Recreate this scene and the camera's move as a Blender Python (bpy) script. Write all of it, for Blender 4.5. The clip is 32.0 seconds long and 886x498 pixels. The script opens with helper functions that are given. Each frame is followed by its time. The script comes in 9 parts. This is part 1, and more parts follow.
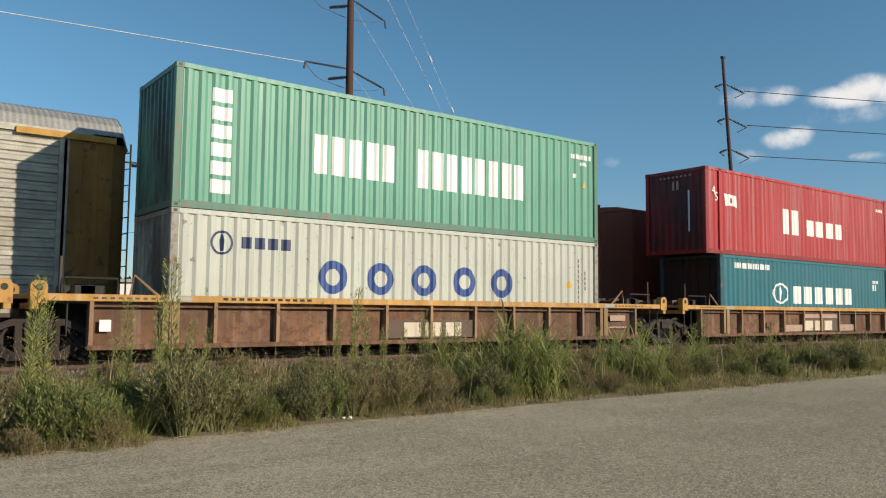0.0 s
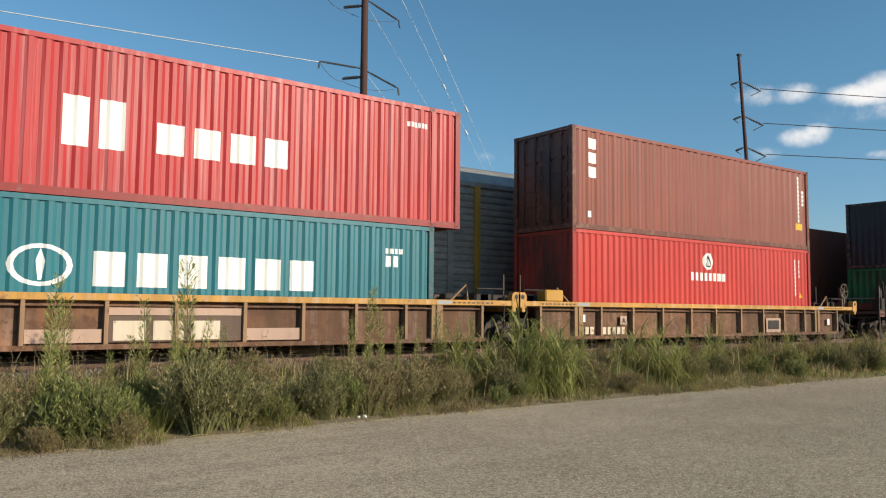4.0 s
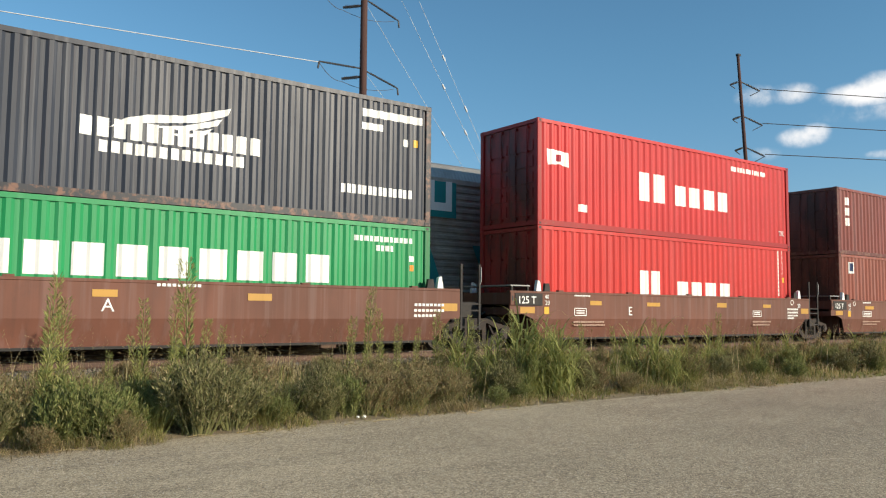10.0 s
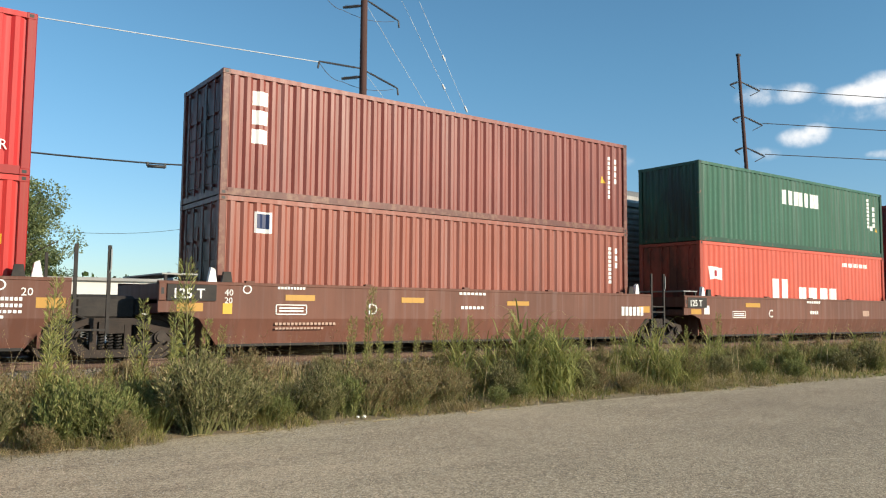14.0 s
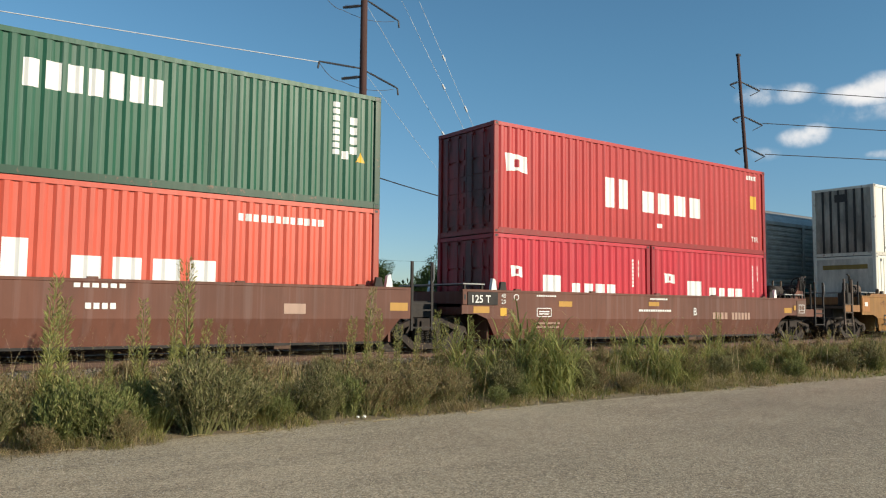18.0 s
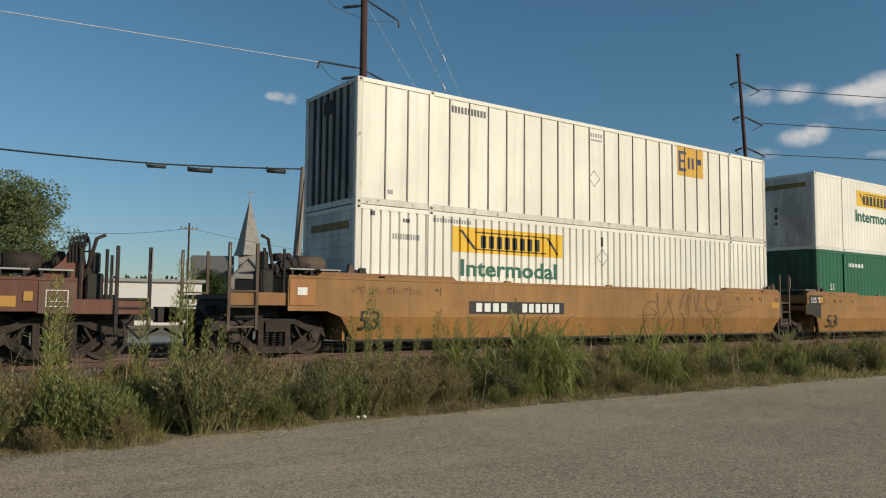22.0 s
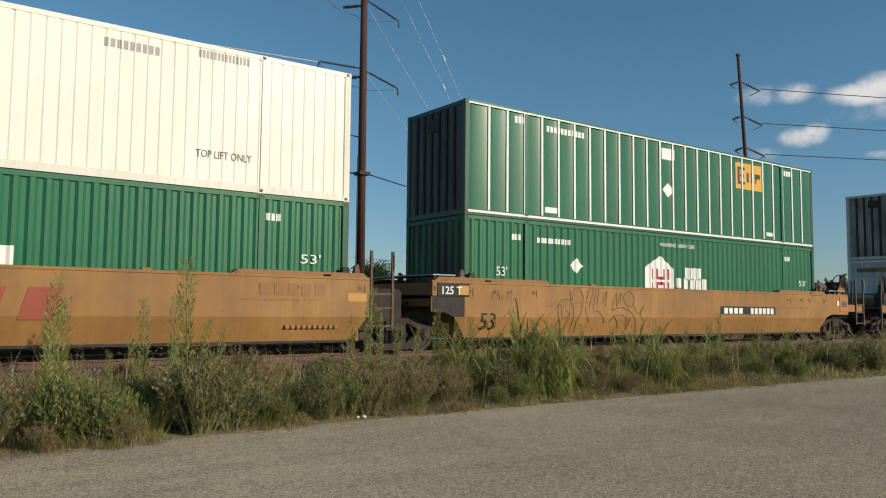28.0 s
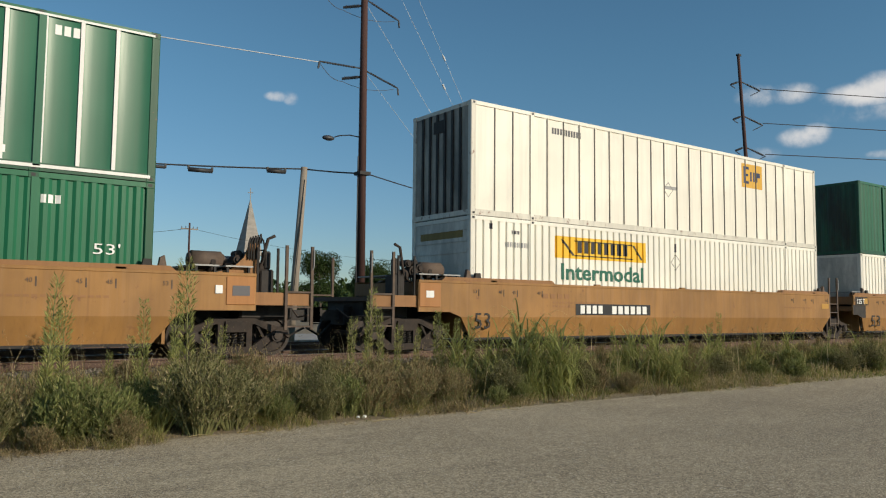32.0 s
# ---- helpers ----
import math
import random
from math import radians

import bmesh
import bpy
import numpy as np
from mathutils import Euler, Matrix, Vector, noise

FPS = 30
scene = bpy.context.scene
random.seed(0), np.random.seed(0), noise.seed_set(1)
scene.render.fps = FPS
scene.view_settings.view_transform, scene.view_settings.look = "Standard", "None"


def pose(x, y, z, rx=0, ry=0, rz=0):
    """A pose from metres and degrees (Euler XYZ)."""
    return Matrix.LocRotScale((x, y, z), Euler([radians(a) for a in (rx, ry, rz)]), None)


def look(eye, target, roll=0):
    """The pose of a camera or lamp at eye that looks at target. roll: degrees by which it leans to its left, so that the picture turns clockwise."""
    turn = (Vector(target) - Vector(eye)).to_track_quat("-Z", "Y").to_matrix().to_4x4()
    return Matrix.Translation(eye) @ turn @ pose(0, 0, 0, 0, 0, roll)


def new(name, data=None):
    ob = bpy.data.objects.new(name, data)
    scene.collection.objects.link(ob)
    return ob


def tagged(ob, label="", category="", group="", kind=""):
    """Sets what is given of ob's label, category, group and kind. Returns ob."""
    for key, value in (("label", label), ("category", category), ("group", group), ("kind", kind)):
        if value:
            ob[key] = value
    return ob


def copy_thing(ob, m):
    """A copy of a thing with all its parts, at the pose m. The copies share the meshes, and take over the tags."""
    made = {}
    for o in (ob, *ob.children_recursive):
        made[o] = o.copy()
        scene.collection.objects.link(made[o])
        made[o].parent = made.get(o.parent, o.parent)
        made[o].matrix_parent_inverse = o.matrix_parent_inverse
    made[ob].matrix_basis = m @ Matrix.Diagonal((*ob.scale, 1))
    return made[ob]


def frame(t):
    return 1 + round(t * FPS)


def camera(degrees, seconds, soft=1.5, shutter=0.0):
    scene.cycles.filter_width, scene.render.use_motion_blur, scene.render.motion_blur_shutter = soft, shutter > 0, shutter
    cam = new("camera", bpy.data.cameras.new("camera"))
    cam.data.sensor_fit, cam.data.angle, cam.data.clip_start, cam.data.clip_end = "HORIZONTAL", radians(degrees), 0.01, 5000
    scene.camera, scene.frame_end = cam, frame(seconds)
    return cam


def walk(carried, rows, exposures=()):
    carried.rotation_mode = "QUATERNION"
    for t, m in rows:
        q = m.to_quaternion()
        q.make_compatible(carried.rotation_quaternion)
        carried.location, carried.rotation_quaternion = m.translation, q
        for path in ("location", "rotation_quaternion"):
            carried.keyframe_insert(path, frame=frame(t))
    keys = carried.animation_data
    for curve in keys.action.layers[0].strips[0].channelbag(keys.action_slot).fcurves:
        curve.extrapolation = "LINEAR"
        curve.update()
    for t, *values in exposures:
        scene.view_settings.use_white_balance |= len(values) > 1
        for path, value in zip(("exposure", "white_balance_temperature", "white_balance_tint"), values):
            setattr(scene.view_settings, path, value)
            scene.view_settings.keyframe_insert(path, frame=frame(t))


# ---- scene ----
# ---- camera and its walk ----
HEIGHT = 1.6                       # eye above the asphalt
YAW, PITCH, ROLL = 36.129, 4.393, 0.53
cam = camera(58.86, 32.0, soft=1.15)


def aim(turn, lift=0.0):
    a, b = radians(YAW + turn), radians(PITCH + lift)
    eye = Vector((0, 0, HEIGHT))
    return look(eye, eye + Vector((math.sin(a) * math.cos(b), math.cos(a) * math.cos(b), math.sin(b))), ROLL)


SWING = [(0, 1.0, 0.06), (0.5, 1.0, 0.02), (1, 0.82, 0), (1.5, 0.56, 0), (2, 0.28, 0), (2.5, 0.13, 0), (3, 0.01, 0),
         (3.5, -0.05, 0), (5.5, -0.05, 0), (7, 0, 0), (29, 0, 0), (32, -0.02, 0)]
walk(cam, [(t, aim(turn, lift)) for t, turn, lift in SWING],
     exposures=[(0, -0.08), (3, 0.07), (6, 0.07), (7, 0.1), (8, 0.18), (9, 0.32), (10, 0.2), (12.9, 0.06), (13.6, 0.18), (14, 0.32), (14.6, 0.32), (16.6, 0.1), (18.0, 0.02), (20.5, -0.17), (22.2, -0.6), (24.2, -0.78),
                (25.5, -0.58), (27.5, -0.36), (28.1, -0.3), (29, 0.0), (30, 0.0), (31, -0.01), (31.5, -0.23), (32, -0.35)])

# ---- sky and sun ----
SUN = Vector((0.51, -1.0, 0.42)).normalized()       # towards the sun
ELEVATION = math.asin(SUN.z)
AZIMUTH = math.atan2(SUN.x, SUN.y)
world = bpy.data.worlds.new("sky")
scene.world = world
world.use_nodes = True


def sky_nodes():
    tree = world.node_tree
    n, link = tree.nodes, tree.links.new
    n.clear()
    out = n.new("ShaderNodeOutputWorld")
    bg = n.new("ShaderNodeBackground")
    bg.inputs[1].default_value = 0.12
    sky = n.new("ShaderNodeTexSky")
    sky.sky_type, sky.sun_disc = "NISHITA", False
    sky.sun_elevation, sky.sun_rotation = ELEVATION, AZIMUTH
    sky.air_density, sky.dust_density, sky.ozone_density, sky.altitude = 1.0, 0.25, 3.0, 100
    coord = n.new("ShaderNodeTexCoord")
    # small fair-weather clouds
    warp = n.new("ShaderNodeTexNoise")
    warp.inputs["Scale"].default_value, warp.inputs["Detail"].default_value = 24, 10
    warp.inputs["Roughness"].default_value = 0.62
    link(coord.outputs["Generated"], warp.inputs["Vector"])
    total = None
    for (x, y), (wide, high), strength in CLOUDS:
        d = cloud_way(x, y)
        side = Vector((d.y, -d.x, 0)).normalized()
        up = side.cross(d)
        acc = None
        for axis, size in ((side, wide), (up, high)):
            dot = n.new("ShaderNodeVectorMath")
            dot.operation = "DOT_PRODUCT"
            dot.inputs[1].default_value = axis
            link(coord.outputs["Generated"], dot.inputs[0])
            sq = n.new("ShaderNodeMath")
            sq.operation = "DIVIDE"
            sq.inputs[1].default_value = size
            sub = n.new("ShaderNodeMath")
            sub.operation = "SUBTRACT"
            sub.inputs[1].default_value = d.dot(axis)
            link(dot.outputs["Value"], sub.inputs[0])
            link(sub.outputs[0], sq.inputs[0])
            p = n.new("ShaderNodeMath")
            p.operation = "POWER"
            p.inputs[1].default_value = 2
            ab = n.new("ShaderNodeMath")
            ab.operation = "ABSOLUTE"
            link(sq.outputs[0], ab.inputs[0])
            link(ab.outputs[0], p.inputs[0])
            if acc is None:
                acc = p
            else:
                add = n.new("ShaderNodeMath")
                link(acc.outputs[0], add.inputs[0])
                link(p.outputs[0], add.inputs[1])
                acc = add
        m = n.new("ShaderNodeMapRange")
        m.inputs["From Min"].default_value, m.inputs["From Max"].default_value = 0, 1.0
        m.inputs["To Min"].default_value, m.inputs["To Max"].default_value = strength, 0
        link(acc.outputs[0], m.inputs["Value"])
        if total is None:
            total = m
        else:
            mx = n.new("ShaderNodeMath")
            mx.operation = "MAXIMUM"
            link(total.outputs[0], mx.inputs[0])
            link(m.outputs[0], mx.inputs[1])
            total = mx
    puff = n.new("ShaderNodeMath")
    puff.operation = "MULTIPLY_ADD"
    puff.inputs[1].default_value, puff.inputs[2].default_value = 2.3, -1.15
    link(warp.outputs[0], puff.inputs[0])
    near = n.new("ShaderNodeMath")
    near.operation, near.use_clamp = "MULTIPLY", True
    near.inputs[1].default_value = 1.8
    link(total.outputs[0], near.inputs[0])
    body = n.new("ShaderNodeMath")
    body.operation = "MULTIPLY_ADD"
    link(puff.outputs[0], body.inputs[0])
    link(near.outputs[0], body.inputs[1])
    link(total.outputs[0], body.inputs[2])
    soft = n.new("ShaderNodeMapRange")
    soft.interpolation_type = "SMOOTHSTEP"
    soft.inputs["From Min"].default_value, soft.inputs["From Max"].default_value = 0.12, 1.45
    link(body.outputs[0], soft.inputs["Value"])
    mix = n.new("ShaderNodeMix")
    mix.data_type = "RGBA"
    tint = n.new("ShaderNodeMix")
    tint.data_type, tint.blend_type = "RGBA", "MULTIPLY"
    tint.inputs[0].default_value = 1.0
    # paler towards the horizon, deeper above
    height = n.new("ShaderNodeSeparateXYZ")
    link(coord.outputs["Generated"], height.inputs[0])
    rise = n.new("ShaderNodeMapRange")
    rise.interpolation_type = "SMOOTHSTEP"
    rise.inputs["From Max"].default_value = 0.34
    link(height.outputs["Z"], rise.inputs["Value"])
    two = n.new("ShaderNodeMix")
    two.data_type = "RGBA"
    two.inputs[6].default_value, two.inputs[7].default_value = SKY_LOW, SKY_TINT
    link(rise.outputs[0], two.inputs[0])
    link(two.outputs[2], tint.inputs[7])
    link(sky.outputs[0], tint.inputs[6])
    mix.inputs[7].default_value = CLOUD_COLOUR
    link(soft.outputs[0], mix.inputs[0])
    link(tint.outputs[2], mix.inputs[6])
    link(mix.outputs[2], bg.inputs[0])
    link(bg.outputs[0], out.inputs[0])


def cloud_way(x, y):
    """The way from the eye to a place in the sky: degrees right of the view's middle and above the horizon."""
    a, b = radians(YAW + x), radians(y)
    return Vector((math.sin(a) * math.cos(b), math.cos(a) * math.cos(b), math.sin(b)))


SKY_TINT = (0.73, 1.01, 1.0, 1)
SKY_LOW = (0.72, 0.83, 0.93, 1)
CLOUD_COLOUR = (7.6, 7.5, 7.4, 1)
CLOUDS = [((28.4, 14.0), (0.05, 0.018), 1.3), ((29.6, 14.4), (0.04, 0.019), 1.35), ((31.5, 14.2), (0.05, 0.02), 1.25), ((28.6, 12.9), (0.07, 0.016), 0.5),
          ((22.0, 14.5), (0.03, 0.017), 0.8), ((24.3, 14.5), (0.034, 0.015), 0.9), ((24.9, 11.6), (0.034, 0.015), 1.1), ((25.6, 11.9), (0.022, 0.012), 1.15), ((22.3, 10.6), (0.026, 0.012), 0.55),
          ((29.6, 10.1), (0.024, 0.007), 0.85), ((-12.2, 14.95), (0.02, 0.008), 0.85), ((-11.3, 14.9), (0.013, 0.011), 0.9), ((3.0, 11.0), (0.02, 0.009), 0.6), ((5.2, 10.95), (0.024, 0.009), 0.62),
          ((6.6, 10.05), (0.022, 0.007), 0.6), ((8.4, 11.3), (0.026, 0.009), 0.65), ((11.8, 11.5), (0.01, 0.012), 0.6), ((13.3, 10.7), (0.016, 0.011), 0.5)]
sky_nodes()

sun = new("sun", bpy.data.lights.new("sun", "SUN"))
sun.data.energy, sun.data.angle, sun.data.color = 5.0, radians(0.53), (1.0, 0.87, 0.68)
sun.matrix_world = look((60, -170, 75), Vector((60, -170, 75)) - SUN)

# ---- materials ----
MATS = {}


def node_mat(name):
    m = bpy.data.materials.new(name)
    m.use_nodes = True
    n = m.node_tree.nodes
    b = n["Principled BSDF"]
    c = n.new("ShaderNodeTexCoord")
    return m, n, m.node_tree.links.new, b, c


def noise_node(n, link, vec, scale, detail=4, rough=0.55, stretch=None):
    t = n.new("ShaderNodeTexNoise")
    t.inputs["Scale"].default_value, t.inputs["Detail"].default_value = scale, detail
    t.inputs["Roughness"].default_value = rough
    if stretch:
        mp = n.new("ShaderNodeMapping")
        mp.inputs["Scale"].default_value = stretch
        link(vec, mp.inputs["Vector"])
        vec = mp.outputs[0]
    link(vec, t.inputs["Vector"])
    return t.outputs[0]


def ramp_node(n, link, value, a, b, lo=0.0, hi=1.0):
    r = n.new("ShaderNodeMapRange")
    for k, v in (("From Min", a), ("From Max", b), ("To Min", lo), ("To Max", hi)):
        r.inputs[k].default_value = v
    link(value, r.inputs["Value"])
    return r.outputs[0]


def mix_node(n, link, fac, a, b):
    x = n.new("ShaderNodeMix")
    x.data_type = "RGBA"
    for i, v in ((0, fac), (6, a), (7, b)):
        if isinstance(v, (int, float)):
            x.inputs[i].default_value = v
        elif isinstance(v, tuple):
            x.inputs[i].default_value = (*v[:3], 1)
        else:
            link(v, x.inputs[i])
    return x.outputs[2]


def bump_node(n, link, b, height, strength, distance=0.01):
    k = n.new("ShaderNodeBump")
    k.inputs["Strength"].default_value, k.inputs["Distance"].default_value = strength, distance
    link(height, k.inputs["Height"])
    link(k.outputs[0], b.inputs["Normal"])


def shade(c, f):
    return tuple(min(1, v * f) for v in c)


def paint(name, rgb, rust=0.25, rough=0.42, fade=0.12, rusty=(0.12, 0.05, 0.025), chalk_sheen=0.0, grime_shade=0.0):
    """Weathered paint on steel: faded patches, runs of dirt, rust that breaks through."""
    if name in MATS:
        return MATS[name]
    m, n, link, b, c = node_mat(name)
    v = c.outputs["Object"]
    big = noise_node(n, link, v, 0.45, 3)
    runs = noise_node(n, link, v, 1.0, 6, 0.6, (7, 7, 0.35))
    spots = noise_node(n, link, v, 5.5, 9, 0.68)
    fine = noise_node(n, link, v, 70, 3)
    col = mix_node(n, link, ramp_node(n, link, big, 0.3, 0.7), shade(rgb, 1 - fade), shade(rgb, 1 + fade * 0.6))
    col = mix_node(n, link, ramp_node(n, link, runs, 0.5, 0.74, 0, min(0.55, 0.15 + rust)), col, tuple(0.62 * x + 0.012 for x in rgb))
    col = mix_node(n, link, ramp_node(n, link, fine, 0.3, 0.7, 0, 0.12), col, shade(rgb, 0.6))
    scuff = noise_node(n, link, v, 1.0, 8, 0.72, (2.6, 2.6, 0.9))
    col = mix_node(n, link, ramp_node(n, link, scuff, 0.56, 0.72, 0, min(0.42, 0.1 + 0.9 * rust)), col, tuple(0.5 * x + 0.02 for x in rgb))
    drip = noise_node(n, link, v, 1.0, 3, 0.5, (16, 16, 0.22))
    col = mix_node(n, link, ramp_node(n, link, drip, 0.6, 0.74, 0, min(0.6, 0.06 + 0.8 * rust)), col, tuple(0.55 * x + 0.35 * y for x, y in zip(rgb, rusty)))
    if chalk_sheen:                                  # pale upright streaks: bleached paint, and sheen highlights put into the colour
        pale = noise_node(n, link, v, 1.0, 5, 0.62, (6.5, 6.5, 0.16))
        col = mix_node(n, link, ramp_node(n, link, pale, 0.5, 0.66, 0, chalk_sheen), col, tuple(0.6 * x + 0.24 for x in rgb))
    if grime_shade:                                  # dark blots and drips: grime, and on container ends painted shade too
        dark_blots = noise_node(n, link, v, 0.9, 7, 0.66, (1.6, 1.6, 0.5))
        col = mix_node(n, link, ramp_node(n, link, dark_blots, 0.26, 0.6, 0, grime_shade), col, (0.022, 0.018, 0.015))
    if rust:
        col = mix_node(n, link, ramp_node(n, link, spots, 0.72 - 0.14 * rust, 0.77 - 0.1 * rust, 0, 0.85), col, rusty)
    link(col, b.inputs["Base Color"])
    link(ramp_node(n, link, runs, 0.3, 0.8, rough, rough + 0.12), b.inputs["Roughness"])
    b.inputs["Specular IOR Level"].default_value = 0.36
    bump_node(n, link, b, spots, 0.05, 0.003)
    MATS[name] = m
    return m


def rough_mat(name, a, b2, scale=6.0, fine=60.0, rough=0.9, bump=0.4, dist=0.01, metal=0.0, stretch=None, patch=None):
    """A matt surface that varies between two colours, in patches and in grain."""
    if name in MATS:
        return MATS[name]
    m, n, link, b, c = node_mat(name)
    v = c.outputs["Object"]
    big = noise_node(n, link, v, scale, 5, 0.6, stretch)
    small = noise_node(n, link, v, fine, 4, 0.6, stretch)
    col = mix_node(n, link, ramp_node(n, link, big, 0.32, 0.68), a, b2)
    col = mix_node(n, link, ramp_node(n, link, small, 0.35, 0.7, 0, 0.45), col, shade(a, 0.55))
    if patch:
        col = mix_node(n, link, ramp_node(n, link, noise_node(n, link, v, patch[1], 3), 0.5, 0.62, 0, patch[2]), col, patch[0])
    link(col, b.inputs["Base Color"])
    b.inputs["Roughness"].default_value, b.inputs["Metallic"].default_value = rough, metal
    bump_node(n, link, b, small, bump, dist)
    MATS[name] = m
    return m


def leaf_mat(name, a, b2, light=0.25, dry=None):
    """Thin leaves that let some light through, each clump of its own tone."""
    if name in MATS:
        return MATS[name]
    m, n, link, b, c = node_mat(name)
    g = n.new("ShaderNodeNewGeometry")
    island = g.outputs["Random Per Island"]
    col = mix_node(n, link, island, a, b2)
    if dry:
        col = mix_node(n, link, ramp_node(n, link, island, 0.86, 0.9, 0, 0.8), col, dry)
    col = mix_node(n, link, ramp_node(n, link, noise_node(n, link, c.outputs["Object"], 0.9, 3), 0.35, 0.65, 0, 0.6), col, shade(a, 0.75))
    link(col, b.inputs["Base Color"])
    b.inputs["Roughness"].default_value = 0.7
    b.inputs["Specular IOR Level"].default_value = 0.15
    t = n.new("ShaderNodeBsdfTranslucent")
    link(col, t.inputs[0])
    x = n.new("ShaderNodeMixShader")
    x.inputs[0].default_value = light
    link(b.outputs[0], x.inputs[1])
    link(t.outputs[0], x.inputs[2])
    link(x.outputs[0], n["Material Output"].inputs[0])
    MATS[name] = m
    return m


def asphalt_mat():
    """Sun-bleached asphalt: fine stone chips in tan binder, smeared dirt, a broad darker stretch."""
    m, n, link, b, c = node_mat("asphalt")
    v = c.outputs["Object"]
    grain = noise_node(n, link, v, 60, 5, 0.75)
    patch = noise_node(n, link, v, 0.42, 6, 0.62)
    blotch = noise_node(n, link, v, 2.6, 6, 0.7)
    drag = noise_node(n, link, v, 0.9, 7, 0.68, (0.22, 2.0, 1))
    col = mix_node(n, link, ramp_node(n, link, patch, 0.36, 0.62), (0.43, 0.352, 0.238), (0.6, 0.496, 0.338))
    col = mix_node(n, link, ramp_node(n, link, blotch, 0.46, 0.7, 0, 0.55), col, (0.29, 0.235, 0.155))
    col = mix_node(n, link, ramp_node(n, link, drag, 0.5, 0.66, 0, 0.75), col, (0.22, 0.18, 0.132))
    # a broad darker stretch of the lot, fading outwards
    off = n.new("ShaderNodeMapping")
    off.inputs["Location"].default_value, off.inputs["Scale"].default_value = (-15 / 10, -4.8 / 4.5, 0), (1 / 10, 1 / 4.5, 0)
    link(v, off.inputs["Vector"])
    far = n.new("ShaderNodeVectorMath")
    far.operation = "LENGTH"
    link(off.outputs[0], far.inputs[0])
    blot = n.new("ShaderNodeMath")
    blot.operation = "ADD"
    link(far.outputs["Value"], blot.inputs[0])
    link(patch, blot.inputs[1])
    col = mix_node(n, link, ramp_node(n, link, blot.outputs[0], 0.65, 1.9, 0.85, 0), col, (0.18, 0.15, 0.112))
    col = mix_node(n, link, ramp_node(n, link, grain, 0.48, 0.66, 0, 0.6), col, (0.19, 0.152, 0.108))
    for size, much in ((36, 0.34), (70, 0.84), (140, 0.7)):
        cell = n.new("ShaderNodeTexVoronoi")
        cell.inputs["Scale"].default_value = size
        link(v, cell.inputs["Vector"])
        dot = n.new("ShaderNodeSeparateColor")
        link(cell.outputs["Color"], dot.inputs[0])
        col = mix_node(n, link, ramp_node(n, link, dot.outputs[0], 0.0, 0.34, much, 0), col, (0.115, 0.093, 0.07))
        col = mix_node(n, link, ramp_node(n, link, dot.outputs[0], 0.68, 0.97, 0, much), col, (0.74, 0.63, 0.44))
    link(col, b.inputs["Base Color"])
    b.inputs["Roughness"].default_value = 0.95
    b.inputs["Specular IOR Level"].default_value = 0.15
    bump_node(n, link, b, grain, 0.45, 0.012)
    return m


ASPHALT = asphalt_mat()
SOIL = rough_mat("soil", (0.22, 0.17, 0.105), (0.34, 0.27, 0.17), 1.5, 40, bump=0.8, dist=0.03)
BALLAST = rough_mat("ballast", (0.10, 0.082, 0.065), (0.18, 0.15, 0.12), 3, 28, bump=1.0, dist=0.05)
STONE = leaf_mat("ballast stone", (0.09, 0.078, 0.066), (0.3, 0.26, 0.215), 0.0)
RAIL = rough_mat("rusty rail", (0.085, 0.048, 0.034), (0.14, 0.078, 0.052), 3, 40, 0.7, 0.2, 0.003)
RAIL_TOP = rough_mat("worn rail head", (0.3, 0.27, 0.25), (0.4, 0.37, 0.34), 4, 60, 0.35, 0.1, 0.002, 0.9)
SLEEPER = rough_mat("creosoted timber", (0.09, 0.07, 0.055), (0.16, 0.13, 0.10), 2, 30, stretch=(6, 0.7, 6))
DARK_STEEL = rough_mat("dark greasy steel", (0.016, 0.014, 0.013), (0.04, 0.033, 0.028), 5, 50, 0.75, 0.2, 0.004)
WHEEL_STEEL = rough_mat("wheel steel", (0.026, 0.02, 0.017), (0.06, 0.044, 0.034), 4, 50, 0.7, 0.2, 0.003, 0.2)
BOGIE_STEEL = rough_mat("grimy cast steel", (0.022, 0.017, 0.014), (0.058, 0.04, 0.03), 4, 45, 0.85, 0.3, 0.004)
RUST_STEEL = rough_mat("rusty steel", (0.085, 0.06, 0.045), (0.15, 0.105, 0.075), 4, 45, 0.8, 0.3, 0.004)
GALV = rough_mat("galvanised steel", (0.29, 0.27, 0.23), (0.5, 0.47, 0.405), 1.6, 25, 0.5, 0.15, 0.003, 0.15, (1, 1, 2.5), ((0.24, 0.21, 0.16), 2.2, 0.45))
ROOF_STEEL = rough_mat("roof steel", (0.34, 0.33, 0.3), (0.5, 0.48, 0.43), 1.5, 25, 0.45, 0.15, 0.003, 0.3)
POLE_WOOD = rough_mat("pole wood", (0.05, 0.022, 0.018), (0.095, 0.042, 0.032), 2, 30, 0.85, 0.5, 0.01, 0, (8, 8, 0.3))
OLD_WOOD = rough_mat("weathered pole wood", (0.24, 0.2, 0.16), (0.36, 0.31, 0.25), 2, 30, 0.9, 0.5, 0.01, 0, (8, 8, 0.3))
WIRE_DARK = rough_mat("dark cable", (0.02, 0.02, 0.022), (0.04, 0.04, 0.04), 5, 50, 0.6)
WIRE_BRIGHT = rough_mat("aluminium conductor", (0.62, 0.63, 0.64), (0.68, 0.69, 0.7), 1, 2, 0.8, 0.0)
INSULATOR = rough_mat("grey insulator", (0.035, 0.035, 0.04), (0.07, 0.07, 0.075), 5, 50, 0.5)
